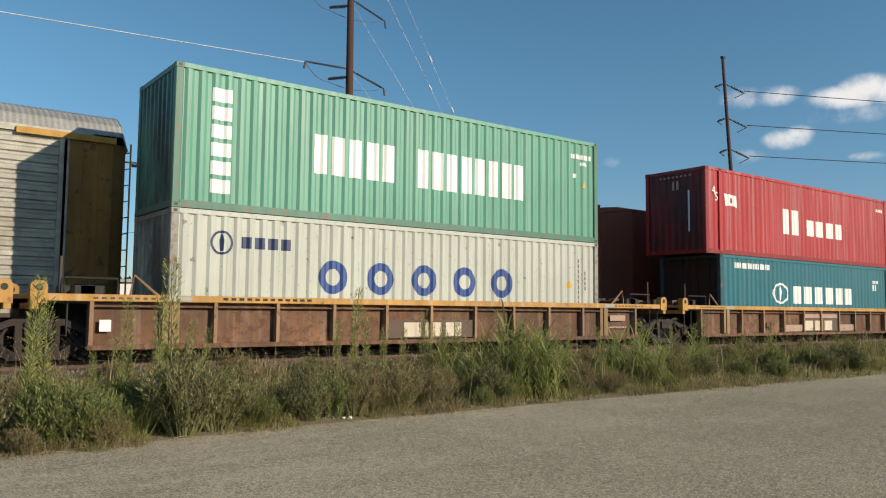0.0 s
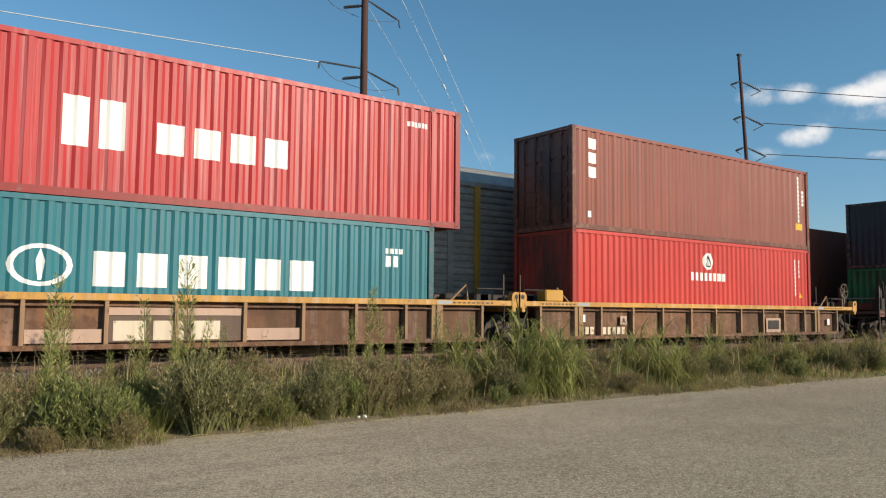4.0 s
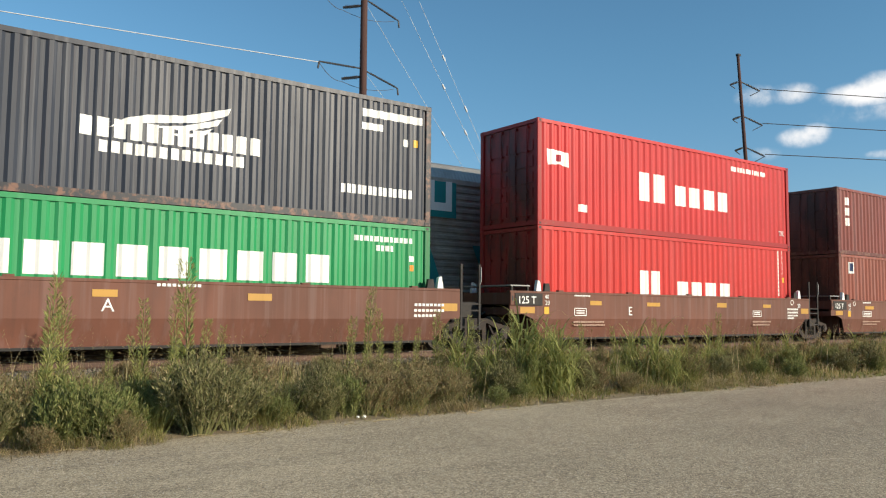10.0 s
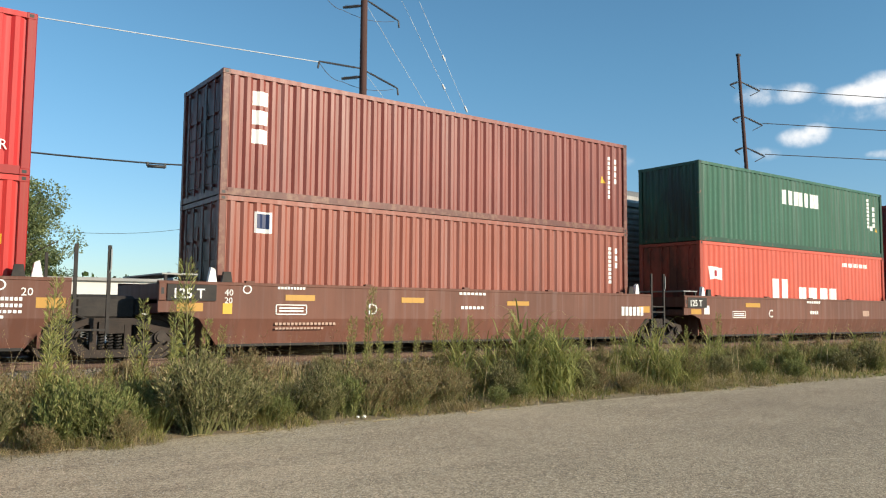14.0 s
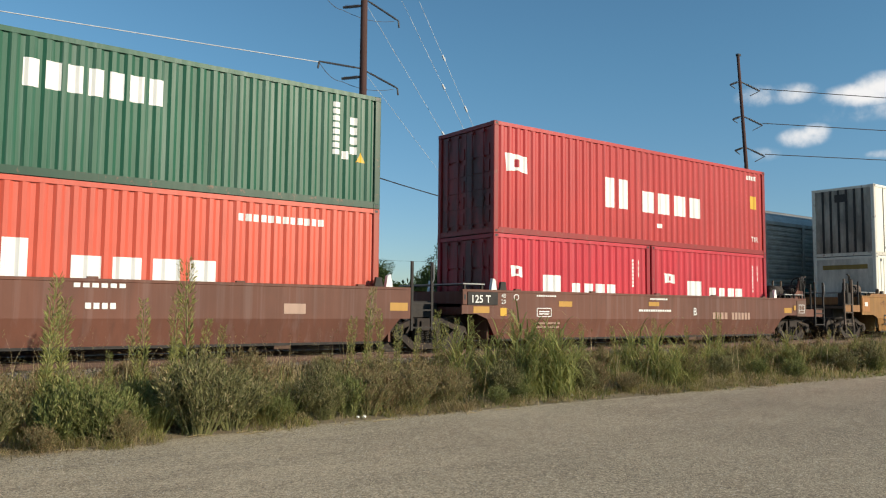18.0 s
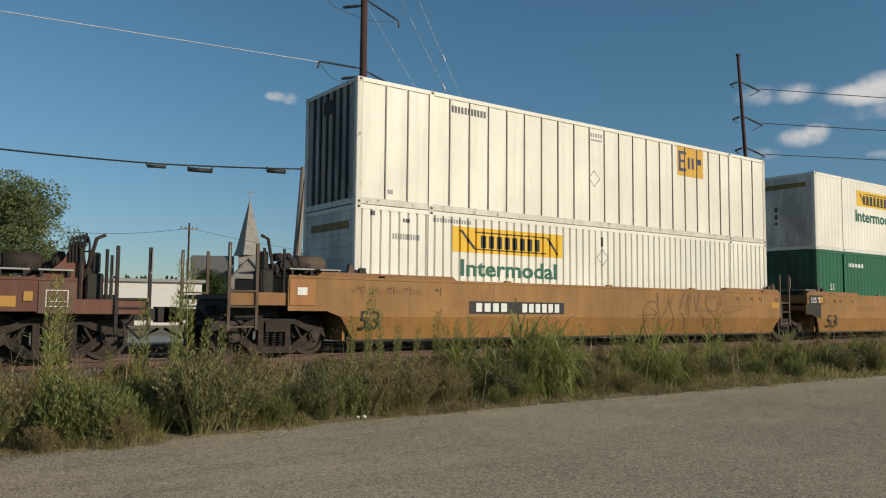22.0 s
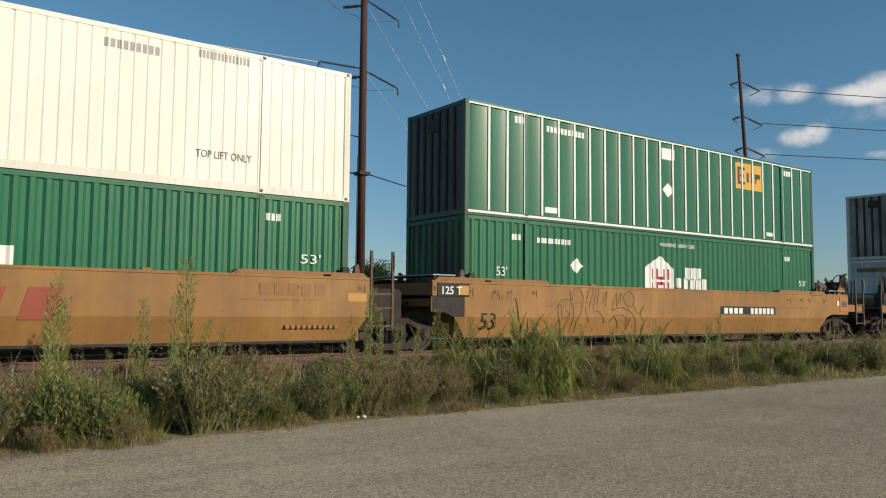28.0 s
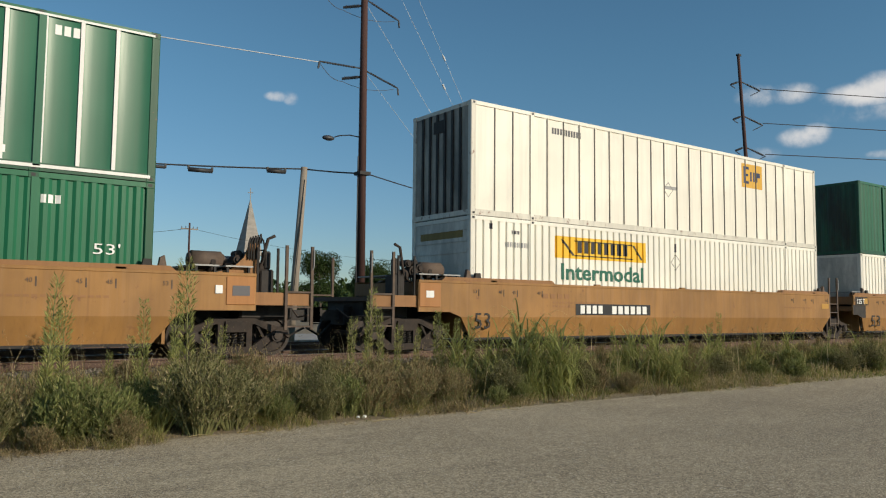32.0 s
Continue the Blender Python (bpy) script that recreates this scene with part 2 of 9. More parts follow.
SEAM = paint("dark panel seam", (0.2, 0.18, 0.15), 0.4)
WHITE = paint("white marking", (0.82, 0.82, 0.79), 0.12, 0.5, 0.06)
BLUE = paint("blue marking", (0.03, 0.07, 0.24), 0.1)
YELLOW_MARK = paint("yellow marking", (0.72, 0.42, 0.03), 0.1)
BLACK = paint("black marking", (0.02, 0.02, 0.022), 0.0)
GREEN_MARK = paint("green marking", (0.01, 0.12, 0.075), 0.0)
RED_MARK = paint("red marking", (0.35, 0.02, 0.035), 0.0)
GREY_MARK = paint("grey marking", (0.35, 0.35, 0.34), 0.0)
ORANGE_MARK = paint("orange marking", (0.75, 0.25, 0.03), 0.0)
TEAL = paint("teal marking", (0.02, 0.26, 0.26), 0.1)
FADED_YELLOW = paint("faded amber panel", (0.5, 0.27, 0.05), 0.3)
EMP_YELLOW = paint("amber panel", (0.72, 0.40, 0.04), 0.1)
GREY_DARK = paint("dark grey marking", (0.09, 0.09, 0.1), 0.0)
PALE = paint("faded marking", (0.44, 0.29, 0.22), 0.3)
RED_STAIN = paint("faded red marking", (0.3, 0.06, 0.03), 0.2)
SIGN_YELLOW = paint("bright yellow sign", (0.86, 0.52, 0.02), 0.05)
FADED_BROWN = paint("dark brown panel", (0.12, 0.08, 0.06), 0.5, 0.7, 0.3)
BLEACHED = paint("bleached white marking", (0.62, 0.52, 0.4), 0.4, 0.7, 0.2)
DULL_AMBER = paint("dull amber panel", (0.36, 0.25, 0.06), 0.3, 0.6, 0.3, grime_shade=0.4)
NAVY = paint("navy marking", (0.02, 0.035, 0.10), 0.1)


# ---- mesh helpers ----
def box(bm, x0, x1, y0, y1, z0, z1):
    v = [bm.verts.new(p) for p in ((x0, y0, z0), (x1, y0, z0), (x1, y1, z0), (x0, y1, z0), (x0, y0, z1), (x1, y0, z1), (x1, y1, z1), (x0, y1, z1))]
    for f in ((3, 2, 1, 0), (4, 5, 6, 7), (0, 1, 5, 4), (1, 2, 6, 5), (2, 3, 7, 6), (3, 0, 4, 7)):
        bm.faces.new([v[i] for i in f])
    return v


def bar(bm, a, b, r, sides=8, r2=None, caps=True):
    """A round bar from a to b."""
    a, b = Vector(a), Vector(b)
    w = (b - a).normalized()
    u = w.orthogonal().normalized()
    t = w.cross(u)
    rings = []
    for p, rad in ((a, r), (b, r if r2 is None else r2)):
        rings.append([bm.verts.new(p + rad * (math.cos(k * math.tau / sides) * u + math.sin(k * math.tau / sides) * t)) for k in range(sides)])
    for k in range(sides):
        bm.faces.new((rings[0][k], rings[0][(k + 1) % sides], rings[1][(k + 1) % sides], rings[1][k]))
    if caps:
        bm.faces.new(rings[0][::-1])
        bm.faces.new(rings[1])


def tube(bm, points, r, sides=6):
    """One continuous round tube through the points."""
    pts = [Vector(p) for p in points]
    rings, u = [], None
    for i, p in enumerate(pts):
        w = ((pts[i + 1] if i + 1 < len(pts) else p) - (pts[i - 1] if i else p)).normalized()
        u = w.orthogonal().normalized() if u is None else (u - w * u.dot(w)).normalized()
        t = w.cross(u)
        q = r[i] if isinstance(r, (list, tuple)) else r
        rings.append([bm.verts.new(p + q * (math.cos(k * math.tau / sides) * u + math.sin(k * math.tau / sides) * t)) for k in range(sides)])
    for a, b in zip(rings, rings[1:]):
        for k in range(sides):
            bm.faces.new((a[k], a[(k + 1) % sides], b[(k + 1) % sides], b[k]))
    bm.faces.new(rings[0][::-1])
    bm.faces.new(rings[-1])


def prism(bm, poly, y0, y1):
    """A plate with the outline poly (x, z), from y0 to y1."""
    n = len(poly)
    a = [bm.verts.new((x, y0, z)) for x, z in poly]
    b = [bm.verts.new((x, y1, z)) for x, z in poly]
    bm.faces.new(a)
    bm.faces.new(b[::-1])
    for i in range(n):
        bm.faces.new((a[i], b[i], b[(i + 1) % n], a[(i + 1) % n]))


def part(name, bm, material, parent, label="", smooth=False, bevel=0.0):
    me = bpy.data.meshes.new(name)
    if bevel:
        bmesh.ops.bevel(bm, geom=bm.edges[:], offset=bevel, segments=1, affect="EDGES", clamp_overlap=True)
    bmesh.ops.recalc_face_normals(bm, faces=bm.faces[:])
    bm.to_mesh(me)
    bm.free()
    if smooth:
        me.shade_smooth()
    me.materials.append(material)
    ob = new(name, me)
    ob.parent = parent
    if label:
        ob["label"] = label
    return ob


def boxes(name, rows, material, parent, label="", bevel=0.0):
    bm = bmesh.new()
    for r in rows:
        box(bm, *r)
    return part(name, bm, material, parent, label, bevel=bevel)


def thing(name, place, label, category, group="", kind=""):
    ob = new(name)
    ob.empty_display_size = 0.3
    ob.matrix_basis = place
    return tagged(ob, label, category, group, kind)


def mesh_from(name, verts, faces, material, smooth=False):
    me = bpy.data.meshes.new(name)
    me.from_pydata(verts, [], faces)
    me.update()
    if smooth:
        me.shade_smooth()
    me.materials.append(material)
    return me


def letters(name, text, size, material, parent, x, y, z, label="", wide=1.0, offset=0.0):
    """Painted characters that face the near side, their lower left corner at x, z."""
    cu = bpy.data.curves.new(name, "FONT")
    cu.body, cu.size, cu.extrude, cu.offset, cu.resolution_u = text, size * 1.39, 0.0015, offset, 2
    tmp = new("text", cu)
    me = bpy.data.meshes.new_from_object(tmp.evaluated_get(bpy.context.evaluated_depsgraph_get()))
    bpy.data.objects.remove(tmp)
    me.name = name
    me.transform(Matrix(((wide, 0, 0, x), (0, 0, -1, y), (0, 1, 0, z), (0, 0, 0, 1))))
    me.materials.clear()
    me.materials.append(material)
    ob = new(name, me)
    ob.parent = parent
    if label:
        ob["label"] = label
    return ob


# ---- ground, pavement, track bed ----
RAIL_Z, TRACK_1, TRACK_2 = 0.6, 16.43, 20.83
GAUGE = 0.7525


def land(y):
    """Height of the land across the line."""
    pts = ((-3000, -0.05), (9.4, -0.03), (10.4, 0.03), (12.2, 0.16), (13.3, 0.3), (14.3, 0.36), (23.2, 0.36), (24.8, 0.1), (40, 0.1), (4000, 0.1))
    for (a, za), (b, zb) in zip(pts, pts[1:]):
        if a <= y <= b:
            return za + (zb - za) * (y - a) / (b - a)
    return 0.1


def build_ground():
    ys = [-3000, -200, -40, 0, 6, 9.4, 9.9, 10.4, 11, 11.6, 12.2, 12.8, 13.3, 13.8, 14.3, 18.6, 23.2, 24, 24.8, 28, 34, 45, 70, 150, 500, 4000]
    xs = [-3000, -500, -100] + [i * 1.0 for i in range(-30, 131)] + [180, 300, 800, 4000]
    verts, faces = [], []
    for y in ys:
        for x in xs:
            bumpy = 0.03 * noise.noise((x * 0.7, y * 0.7, 0)) if 10 < y < 14 else 0
            verts.append((x, y, land(y) + bumpy))
    w = len(xs)
    for j in range(len(ys) - 1):
        for i in range(w - 1):
            faces.append((j * w + i, j * w + i + 1, (j + 1) * w + i + 1, (j + 1) * w + i))
    tagged(new("ground", mesh_from("ground", verts, faces, SOIL, True)), "dry brown soil with sparse grass beside the railway", "ground", kind="structure")
    # asphalt lot with a ragged edge
    verts, faces, n = [], [], 0
    edge = [(-60, 9.75)] + [(x * 0.25 - 10, 10.15 + 0.22 * noise.noise((x * 0.11, 3.3, 0)) + 0.10 * noise.noise((x * 0.6, 7, 0)) + 0.05 * noise.noise((x * 1.9, 1, 0)) - 0.35 * min(max((16 - x * 0.25) / 2, 0), 1)
            + 0.28 * math.exp(-((x * 0.25 - 10 - 11) / 3.5) ** 2)) for x in range(0, 280)] + [(200, 9.85)]
    for x, e in edge:
        verts += [(x, -60, 0), (x, 2, 0), (x, 6, 0), (x, e - 0.03, 0), (x, e, -0.012), (x, e + 0.02, -0.08)]
    for i in range(len(edge) - 1):
        for k in range(5):
            faces.append((i * 6 + k, i * 6 + 6 + k, i * 6 + 7 + k, i * 6 + k + 1))
    tagged(new("pavement", mesh_from("pavement", verts, faces, ASPHALT)), "worn grey-brown asphalt lot with coarse stone chips", "pavement", kind="structure")
    # ballast of both tracks
    prof = [(13.2, 0.2), (13.7, 0.32), (14.35, 0.4), (15.0, 0.42), (18.0, 0.42), (18.6, 0.4), (19.3, 0.42), (22.4, 0.42), (23.2, 0.45), (24.6, 0.05)]
    xs = [-150, -60] + [i * 0.5 for i in range(-20, 141)] + [90, 130, 300, 800]
    verts, faces, w = [], [], len(prof)
    for x in xs:
        for y, z in prof:
            verts.append((x, y, z + 0.03 * noise.noise((x * 2, y * 2, 5))))
    for i in range(len(xs) - 1):
        for k in range(w - 1):
            faces.append((i * w + k, (i + 1) * w + k, (i + 1) * w + k + 1, i * w + k + 1))
    tagged(new("ballast", mesh_from("ballast", verts, faces, BALLAST)), "grey crushed-stone ballast bed under two tracks", "ballast", kind="structure")


def build_track(y0, label):
    t = thing("railway_track", pose(0, y0, 0), label, "railway track", "railway tracks")
    for s in (-1, 1):
        bm = bmesh.new()
        y = s * GAUGE
        outline = [(-0.07, -0.17), (0.07, -0.17), (0.07, -0.155), (0.012, -0.13), (0.012, -0.045), (0.036, -0.035), (0.036, -0.004), (0.03, 0.0),
                   (-0.03, 0.0), (-0.036, -0.004), (-0.036, -0.035), (-0.012, -0.045), (-0.012, -0.13), (-0.07, -0.155)]
        ends = [[bm.verts.new((x, y + a, RAIL_Z + b)) for a, b in outline] for x in (-120, 500)]
        k = len(outline)
        for i in range(k):
            bm.faces.new((ends[0][i], ends[1][i], ends[1][(i + 1) % k], ends[0][(i + 1) % k]))
        part("rail", bm, RAIL, t, "rusty steel rail")
        bm = bmesh.new()
        box(bm, -120, 500, y - 0.022, y + 0.022, RAIL_Z - 0.002, RAIL_Z + 0.001)
        part("rail_head", bm, RAIL_TOP, t, "worn bright running surface")
    bm = bmesh.new()
    box(bm, -0.115, 0.115, -1.3, 1.3, 0.0, 0.17)
    bmesh.ops.bevel(bm, geom=bm.edges[:], offset=0.012, segments=1, affect="EDGES")
    first = part("sleeper", bm, SLEEPER, t, "weathered timber sleeper")
    first.location = (-4, 0, 0.262)
    for i in range(1, 110):
        o = new("sleeper", first.data)
        o.parent = t
        o.location = (-4 + i * 0.52 + random.uniform(-0.03, 0.03), random.uniform(-0.04, 0.04), 0.262)
        o.rotation_euler.z = random.uniform(-0.015, 0.015)
    bm = bmesh.new()
    for i in range(1, 180):
        for x in ([-4 - i * 0.52] if i < 60 else []) + [53.2 + i * 0.52]:
            box(bm, x - 0.115, x + 0.115, -1.3, 1.3, 0.262, 0.43)
    tagged(part("far_sleepers", bm, SLEEPER, t), kind="stuff")
    return t


build_ground()
build_track(TRACK_1, "railway track with rusty rails on timber sleepers")
build_track(TRACK_2, "second railway track with rusty rails on timber sleepers")

# ---- containers ----
MOVERS = []          # things of the near train
FAR_MOVERS = []      # things of the far train
SPINNERS = []        # wheelsets: object, radius, speed sign


def corrugation(length, post, pitch, flat=0.28, slope=0.22):
    """Breaks (x, depth share) of a trapezoid sheet between the corner posts."""
    run = length - 2 * post
    count = max(1, round(run / pitch))
    p = run / count
    pts = [(post, 1.0)]
    for i in range(count):
        a = post + i * p
        pts += [(a + p * slope / 2, 1.0), (a + p * (slope * 1.5), 0.0), (a + p * (slope * 1.5 + flat), 0.0), (a + p * (slope * 2.5 + flat), 1.0)]
    pts.append((length - post, 1.0))
    out = [pts[0]]
    for q in pts[1:]:
        if q[0] > out[-1][0] + 1e-5:
            out.append(q)
    return out


def depth_at(pts, x):
    for (a, da), (b, db) in zip(pts, pts[1:]):
        if a <= x <= b:
            return da + (db - da) * (x - a) / (b - a)
    return 0.0


class Box:
    """One freight container: local x along it, y away from the near face, z up."""

    def __init__(self, name, x, z, length, high, colour, label, pitch=0.278, wide=2.438, door="doors", plate=0.0, strip=None, rust=0.3,
                 end_colour=None, frame_dark=0.3, chalk_sheen=0.1, group="containers on the near train", flat=0.28, deep=0.034, gloss=0.42, lift=0.0):
        self.length, self.high, self.wide = length, high, wide
        self.thing = thing(name, pose(x, TRACK_1 - wide / 2, z), label, "container", group)
        MOVERS.append(self.thing)
        body = paint("paint " + label, colour, rust, gloss, chalk_sheen=chalk_sheen)
        frame_mat = paint("frame " + label, shade(colour, 1 - (0.08 if min(colour) > 0.6 else frame_dark)), min(1.7, rust * 5 + 0.3), rusty=(0.2, 0.1, 0.066), grime_shade=min(0.35, rust * 1.5))
        self.body, post, t = body, 0.16, self.thing
        self.deep, self.face = deep, 0.012
        if plate:                              # each sheet bellies slightly between its seams
            self.deep, count = 0.022, round((length - 2 * post) / plate)
            w = (length - 2 * post) / count
            self.pts = [(post + w * (i + f), d) for i in range(count) for f, d in ((0.0, 0.0), (0.1, 0.55), (0.3, 0.9), (0.5, 1.0), (0.7, 0.9), (0.9, 0.55))] + [(length - post, 0.0)]
            deep = self.deep
        self.pts = self.pts if plate else corrugation(length, post, pitch, flat, 0.09 if flat > 0.5 else 0.22)
        low, top = 0.16, high - 0.1
        # side panels
        for far in (0, 1):
            bm = bmesh.new()
            sign, base = (-1, wide) if far else (1, 0)
            rows = []
            for px, d in self.pts:
                y = base + sign * (self.face + d * deep)
                rows.append((bm.verts.new((px, y, low)), bm.verts.new((px, y, top))))
            for (a, b), (c, d) in zip(rows, rows[1:]):
                bm.faces.new((a, c, d, b))
            part("side_panel", bm, body, t, "flat plated side" if plate else "corrugated steel side", bool(plate))
        if plate:
            count = round((length - 2 * post) / plate)
            for i in range(1, count):
                sx = post + (length - 2 * post) * i / count
                w = 0.013 if strip == SEAM else 0.033
                boxes("side_post", [(sx - w, sx + w, -0.008, 0.014, low, top)], strip or body, t, "dark upright seam" if strip == SEAM else "white upright strip")
        # frame
        for px in (0, length - post):
            for y0, y1 in ((0, 0.14), (wide - 0.14, wide)):
                boxes("corner_post", [(px, px + post, y0, y1, 0.1, high - 0.1)], frame_mat, t, bevel=0.015)
        for y0, y1 in ((0, 0.06), (wide - 0.06, wide)):
            boxes("bottom_rail", [(post, length - post, y0 + 0.004, y1 - 0.004, 0.012, low)], frame_mat, t)
            boxes("top_rail", [(post, length - post, y0 + 0.002, y1 - 0.002, top, high - 0.006)], body, t)
        for px in ((0.0, lift, length - lift - 0.178, length - 0.178) if lift else (0.0, length - 0.178)):
            for y0 in (-0.004, wide - 0.158):
                for z0 in (0, high - 0.118):
                    bm = bmesh.new()
                    box(bm, px - 0.004 * (px < 1), px + 0.178, y0, y0 + 0.162, z0, z0 + 0.118)
                    bmesh.ops.bevel(bm, geom=bm.edges[:], offset=0.012, segments=1, affect="EDGES")
                    c = part("corner_casting", bm, frame_mat, t, "steel corner casting")
                    if y0 < 0:
                        boxes("casting_hole", [(px + 0.05, px + 0.12, y0 - 0.003, y0 + 0.001, z0 + 0.035, z0 + 0.09)], BLACK, c)
        if lift:
            for px in (lift, length - lift - 0.12):
                boxes("lifting_post", [(px, px + 0.12, -0.012, 0.03, 0.1, high - 0.1)], body, t)
        # roof and floor
        bm = bmesh.new()
        n = round(length / 0.3)
        for i in range(n):
            a, b = length * i / n, length * (i + 1) / n
            box(bm, a + 0.02, b - 0.02, 0.07, wide - 0.07, high - 0.05, high - 0.025)
        box(bm, 0.05, length - 0.05, 0.05, wide - 0.05, high - 0.08, high - 0.03)
        part("roof", bm, body, t, "ribbed steel roof")
        boxes("floor", [(0.05, length - 0.05, 0.05, wide - 0.05, 0.05, 0.16)], DARK_STEEL, t)
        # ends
        # ends turned from the sun: shade put into the paint, over real stains
        end_mat = paint("end " + label, end_colour or colour, rust + 0.3, grime_shade=(0.7 if end_colour else 0.55) if min(colour) > 0.45 else 0.85)
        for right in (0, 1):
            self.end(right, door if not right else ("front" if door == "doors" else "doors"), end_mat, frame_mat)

    def end(self, right, kind, material, frame_mat):
        t, w, h = self.thing, self.wide, self.high
        ex = self.length if right else 0
        s = -1 if right else 1
        boxes("end_rail", [tuple(sorted((ex + s * 0.01, ex + s * 0.13))) + (0.14, w - 0.14, 0.02, 0.15)], frame_mat, t)
        boxes("end_rail", [tuple(sorted((ex + s * 0.01, ex + s * 0.13))) + (0.14, w - 0.14, h - 0.11, h - 0.01)], frame_mat, t)
        if kind == "doors":
            for k in (0, 1):
                y0 = 0.15 + k * (w - 0.3) / 2
                y1 = y0 + (w - 0.3) / 2 - 0.012
                bm = bmesh.new()
                a, b = sorted((ex + s * 0.05, ex + s * 0.10))
                box(bm, a, b, y0, y1, 0.15, h - 0.12)
                for z in np.linspace(0.3, h - 0.85, 5):
                    a, b = sorted((ex + s * 0.028, ex + s * 0.06))
                    box(bm, a, b, y0 + 0.08, y1 - 0.08, z, z + 0.3)
                leaf = part("door", bm, material, t, "closed container door")
                for f in (0.28, 0.72):
                    bm = bmesh.new()
                    y = y0 + (y1 - y0) * f
                    bar(bm, (ex + s * 0.005, y, 0.12), (ex + s * 0.005, y, h - 0.1), 0.017, 6)
                    for z in (0.2, 0.9, h - 0.9, h - 0.22):
                        a, b = sorted((ex - s * 0.015, ex + s * 0.05))
                        box(bm, a, b, y - 0.05, y + 0.05, z, z + 0.06)
                    part("locking_rod", bm, material, leaf, "locking rod")
        elif kind == "front":
            bm = bmesh.new()
            n = 8
            rows = []
            for i in range(n):
                y = 0.14 + (w - 0.28) * i / n
                p = (w - 0.28) / n
                for f, d in ((0.0, 0.06), (0.28, 0.06), (0.5, 0.02), (0.78, 0.02), (0.999, 0.06)):
                    rows.append((bm.verts.new((ex + s * d, y + p * f, 0.15)), bm.verts.new((ex + s * d, y + p * f, h - 0.11))))
            for (a, b), (c, d) in zip(rows, rows[1:]):
                bm.faces.new((a, c, d, b))
            part("end_panel", bm, material, t, "corrugated steel end")
        else:                                   # plated end with a few wide ribs
            boxes("end_panel", [tuple(sorted((ex + s * 0.03, ex + s * 0.06))) + (0.14, w - 0.14, 0.15, h - 0.11)], material, t)
            if kind == "ribs":
                for y in np.linspace(0.14, w - 0.14, 8)[1:-1]:
                    boxes("end_rib", [tuple(sorted((ex + s * 0.0, ex + s * 0.04))) + (y - 0.042, y + 0.042, 0.15, h - 0.11)], DARK_STEEL, t, "dark upright rib")
                boxes("end_plate", [tuple(sorted((ex - s * 0.005, ex + s * 0.04))) + (w * 0.42, w * 0.62, h - 0.62, h - 0.3)], DARK_STEEL, t, "dark stained plate")
            else:
                for z in np.linspace(0.3, h - 0.3, 9):
                    boxes("end_rib", [tuple(sorted((ex + s * 0.012, ex + s * 0.04))) + (0.16, w - 0.16, z - 0.05, z + 0.05)], material, t)

    # markings follow the sheet
    def skin(self, bm, x0, x1, z0, z1, lean=0.0, proud=0.003):
        cuts = [x0] + [p[0] for p in self.pts if x0 < p[0] < x1] + [x1]
        rows = []
        for x in cuts:
            y = self.face + depth_at(self.pts, x) * self.deep - proud
            rows.append((bm.verts.new((x, y, z0)), bm.verts.new((x + lean, y, z1))))
        for (a, b), (c, d) in zip(rows, rows[1:]):
            bm.faces.new((a, c, d, b))

    def word(self, x0, x1, z, high, count, material=WHITE, fill=0.72, name="lettering", label="", gaps=(), proud=0.003):
        """Painted writing as plain bars, one a character."""
        bm = bmesh.new()
        cell = (x1 - x0) / count
        for i in range(count):
            if i in gaps:
                continue
            self.skin(bm, x0 + cell * (i + 0.5 - fill / 2), x0 + cell * (i + 0.5 + fill / 2), z, z + high, 0.0, proud)
            if high > 0.22 and i < count - 1:           # large characters are parts of their own
                part(name, bm, material, self.thing, label)
                bm = bmesh.new()
        return part(name, bm, material, self.thing, label)

    def column(self, x, z0, z1, wide, count, material=WHITE, fill=0.75, name="lettering", label="", gaps=()):
        bm = bmesh.new()
        cell = (z1 - z0) / count
        for i in range(count):
            if i not in gaps:
                self.skin(bm, x, x + wide, z1 - cell * (i + fill), z1 - cell * i)
                if wide > 0.25 and i < count - 1:
                    part(name, bm, material, self.thing, label)
                    bm = bmesh.new()
        return part(name, bm, material, self.thing, label)

    def shape(self, polys, material, name="emblem", label="", proud=0.004):
        """Flat painted shapes: outlines of (x, z), cut along the sheet's folds."""
        bm = bmesh.new()
        for poly in polys:
            bm.faces.new([bm.verts.new((x, 0, z)) for x, z in poly])
        bmesh.ops.triangulate(bm, faces=bm.faces[:])
        lo, hi = min(v.co.x for v in bm.verts), max(v.co.x for v in bm.verts)
        for p in self.pts:
            if lo < p[0] < hi:
                bmesh.ops.bisect_plane(bm, geom=bm.verts[:] + bm.edges[:] + bm.faces[:], plane_co=(p[0], 0, 0), plane_no=(1, 0, 0))
        for v in bm.verts:
            v.co.y = self.face + depth_at(self.pts, v.co.x) * self.deep - proud
        return part(name, bm, material, self.thing, label)

    def text(self, body, x, z, size, material=WHITE, wide=1.0, label=""):
        return letters("lettering", body, size, material, self.thing, x, -0.004, z, label, wide)


def disc(x, z, r, n=24, r2=None, a0=0.0, a1=math.tau):
    return [(x + r * math.cos(a0 + (a1 - a0) * k / n), z + (r2 or r) * math.sin(a0 + (a1 - a0) * k / n)) for k in range(n)]


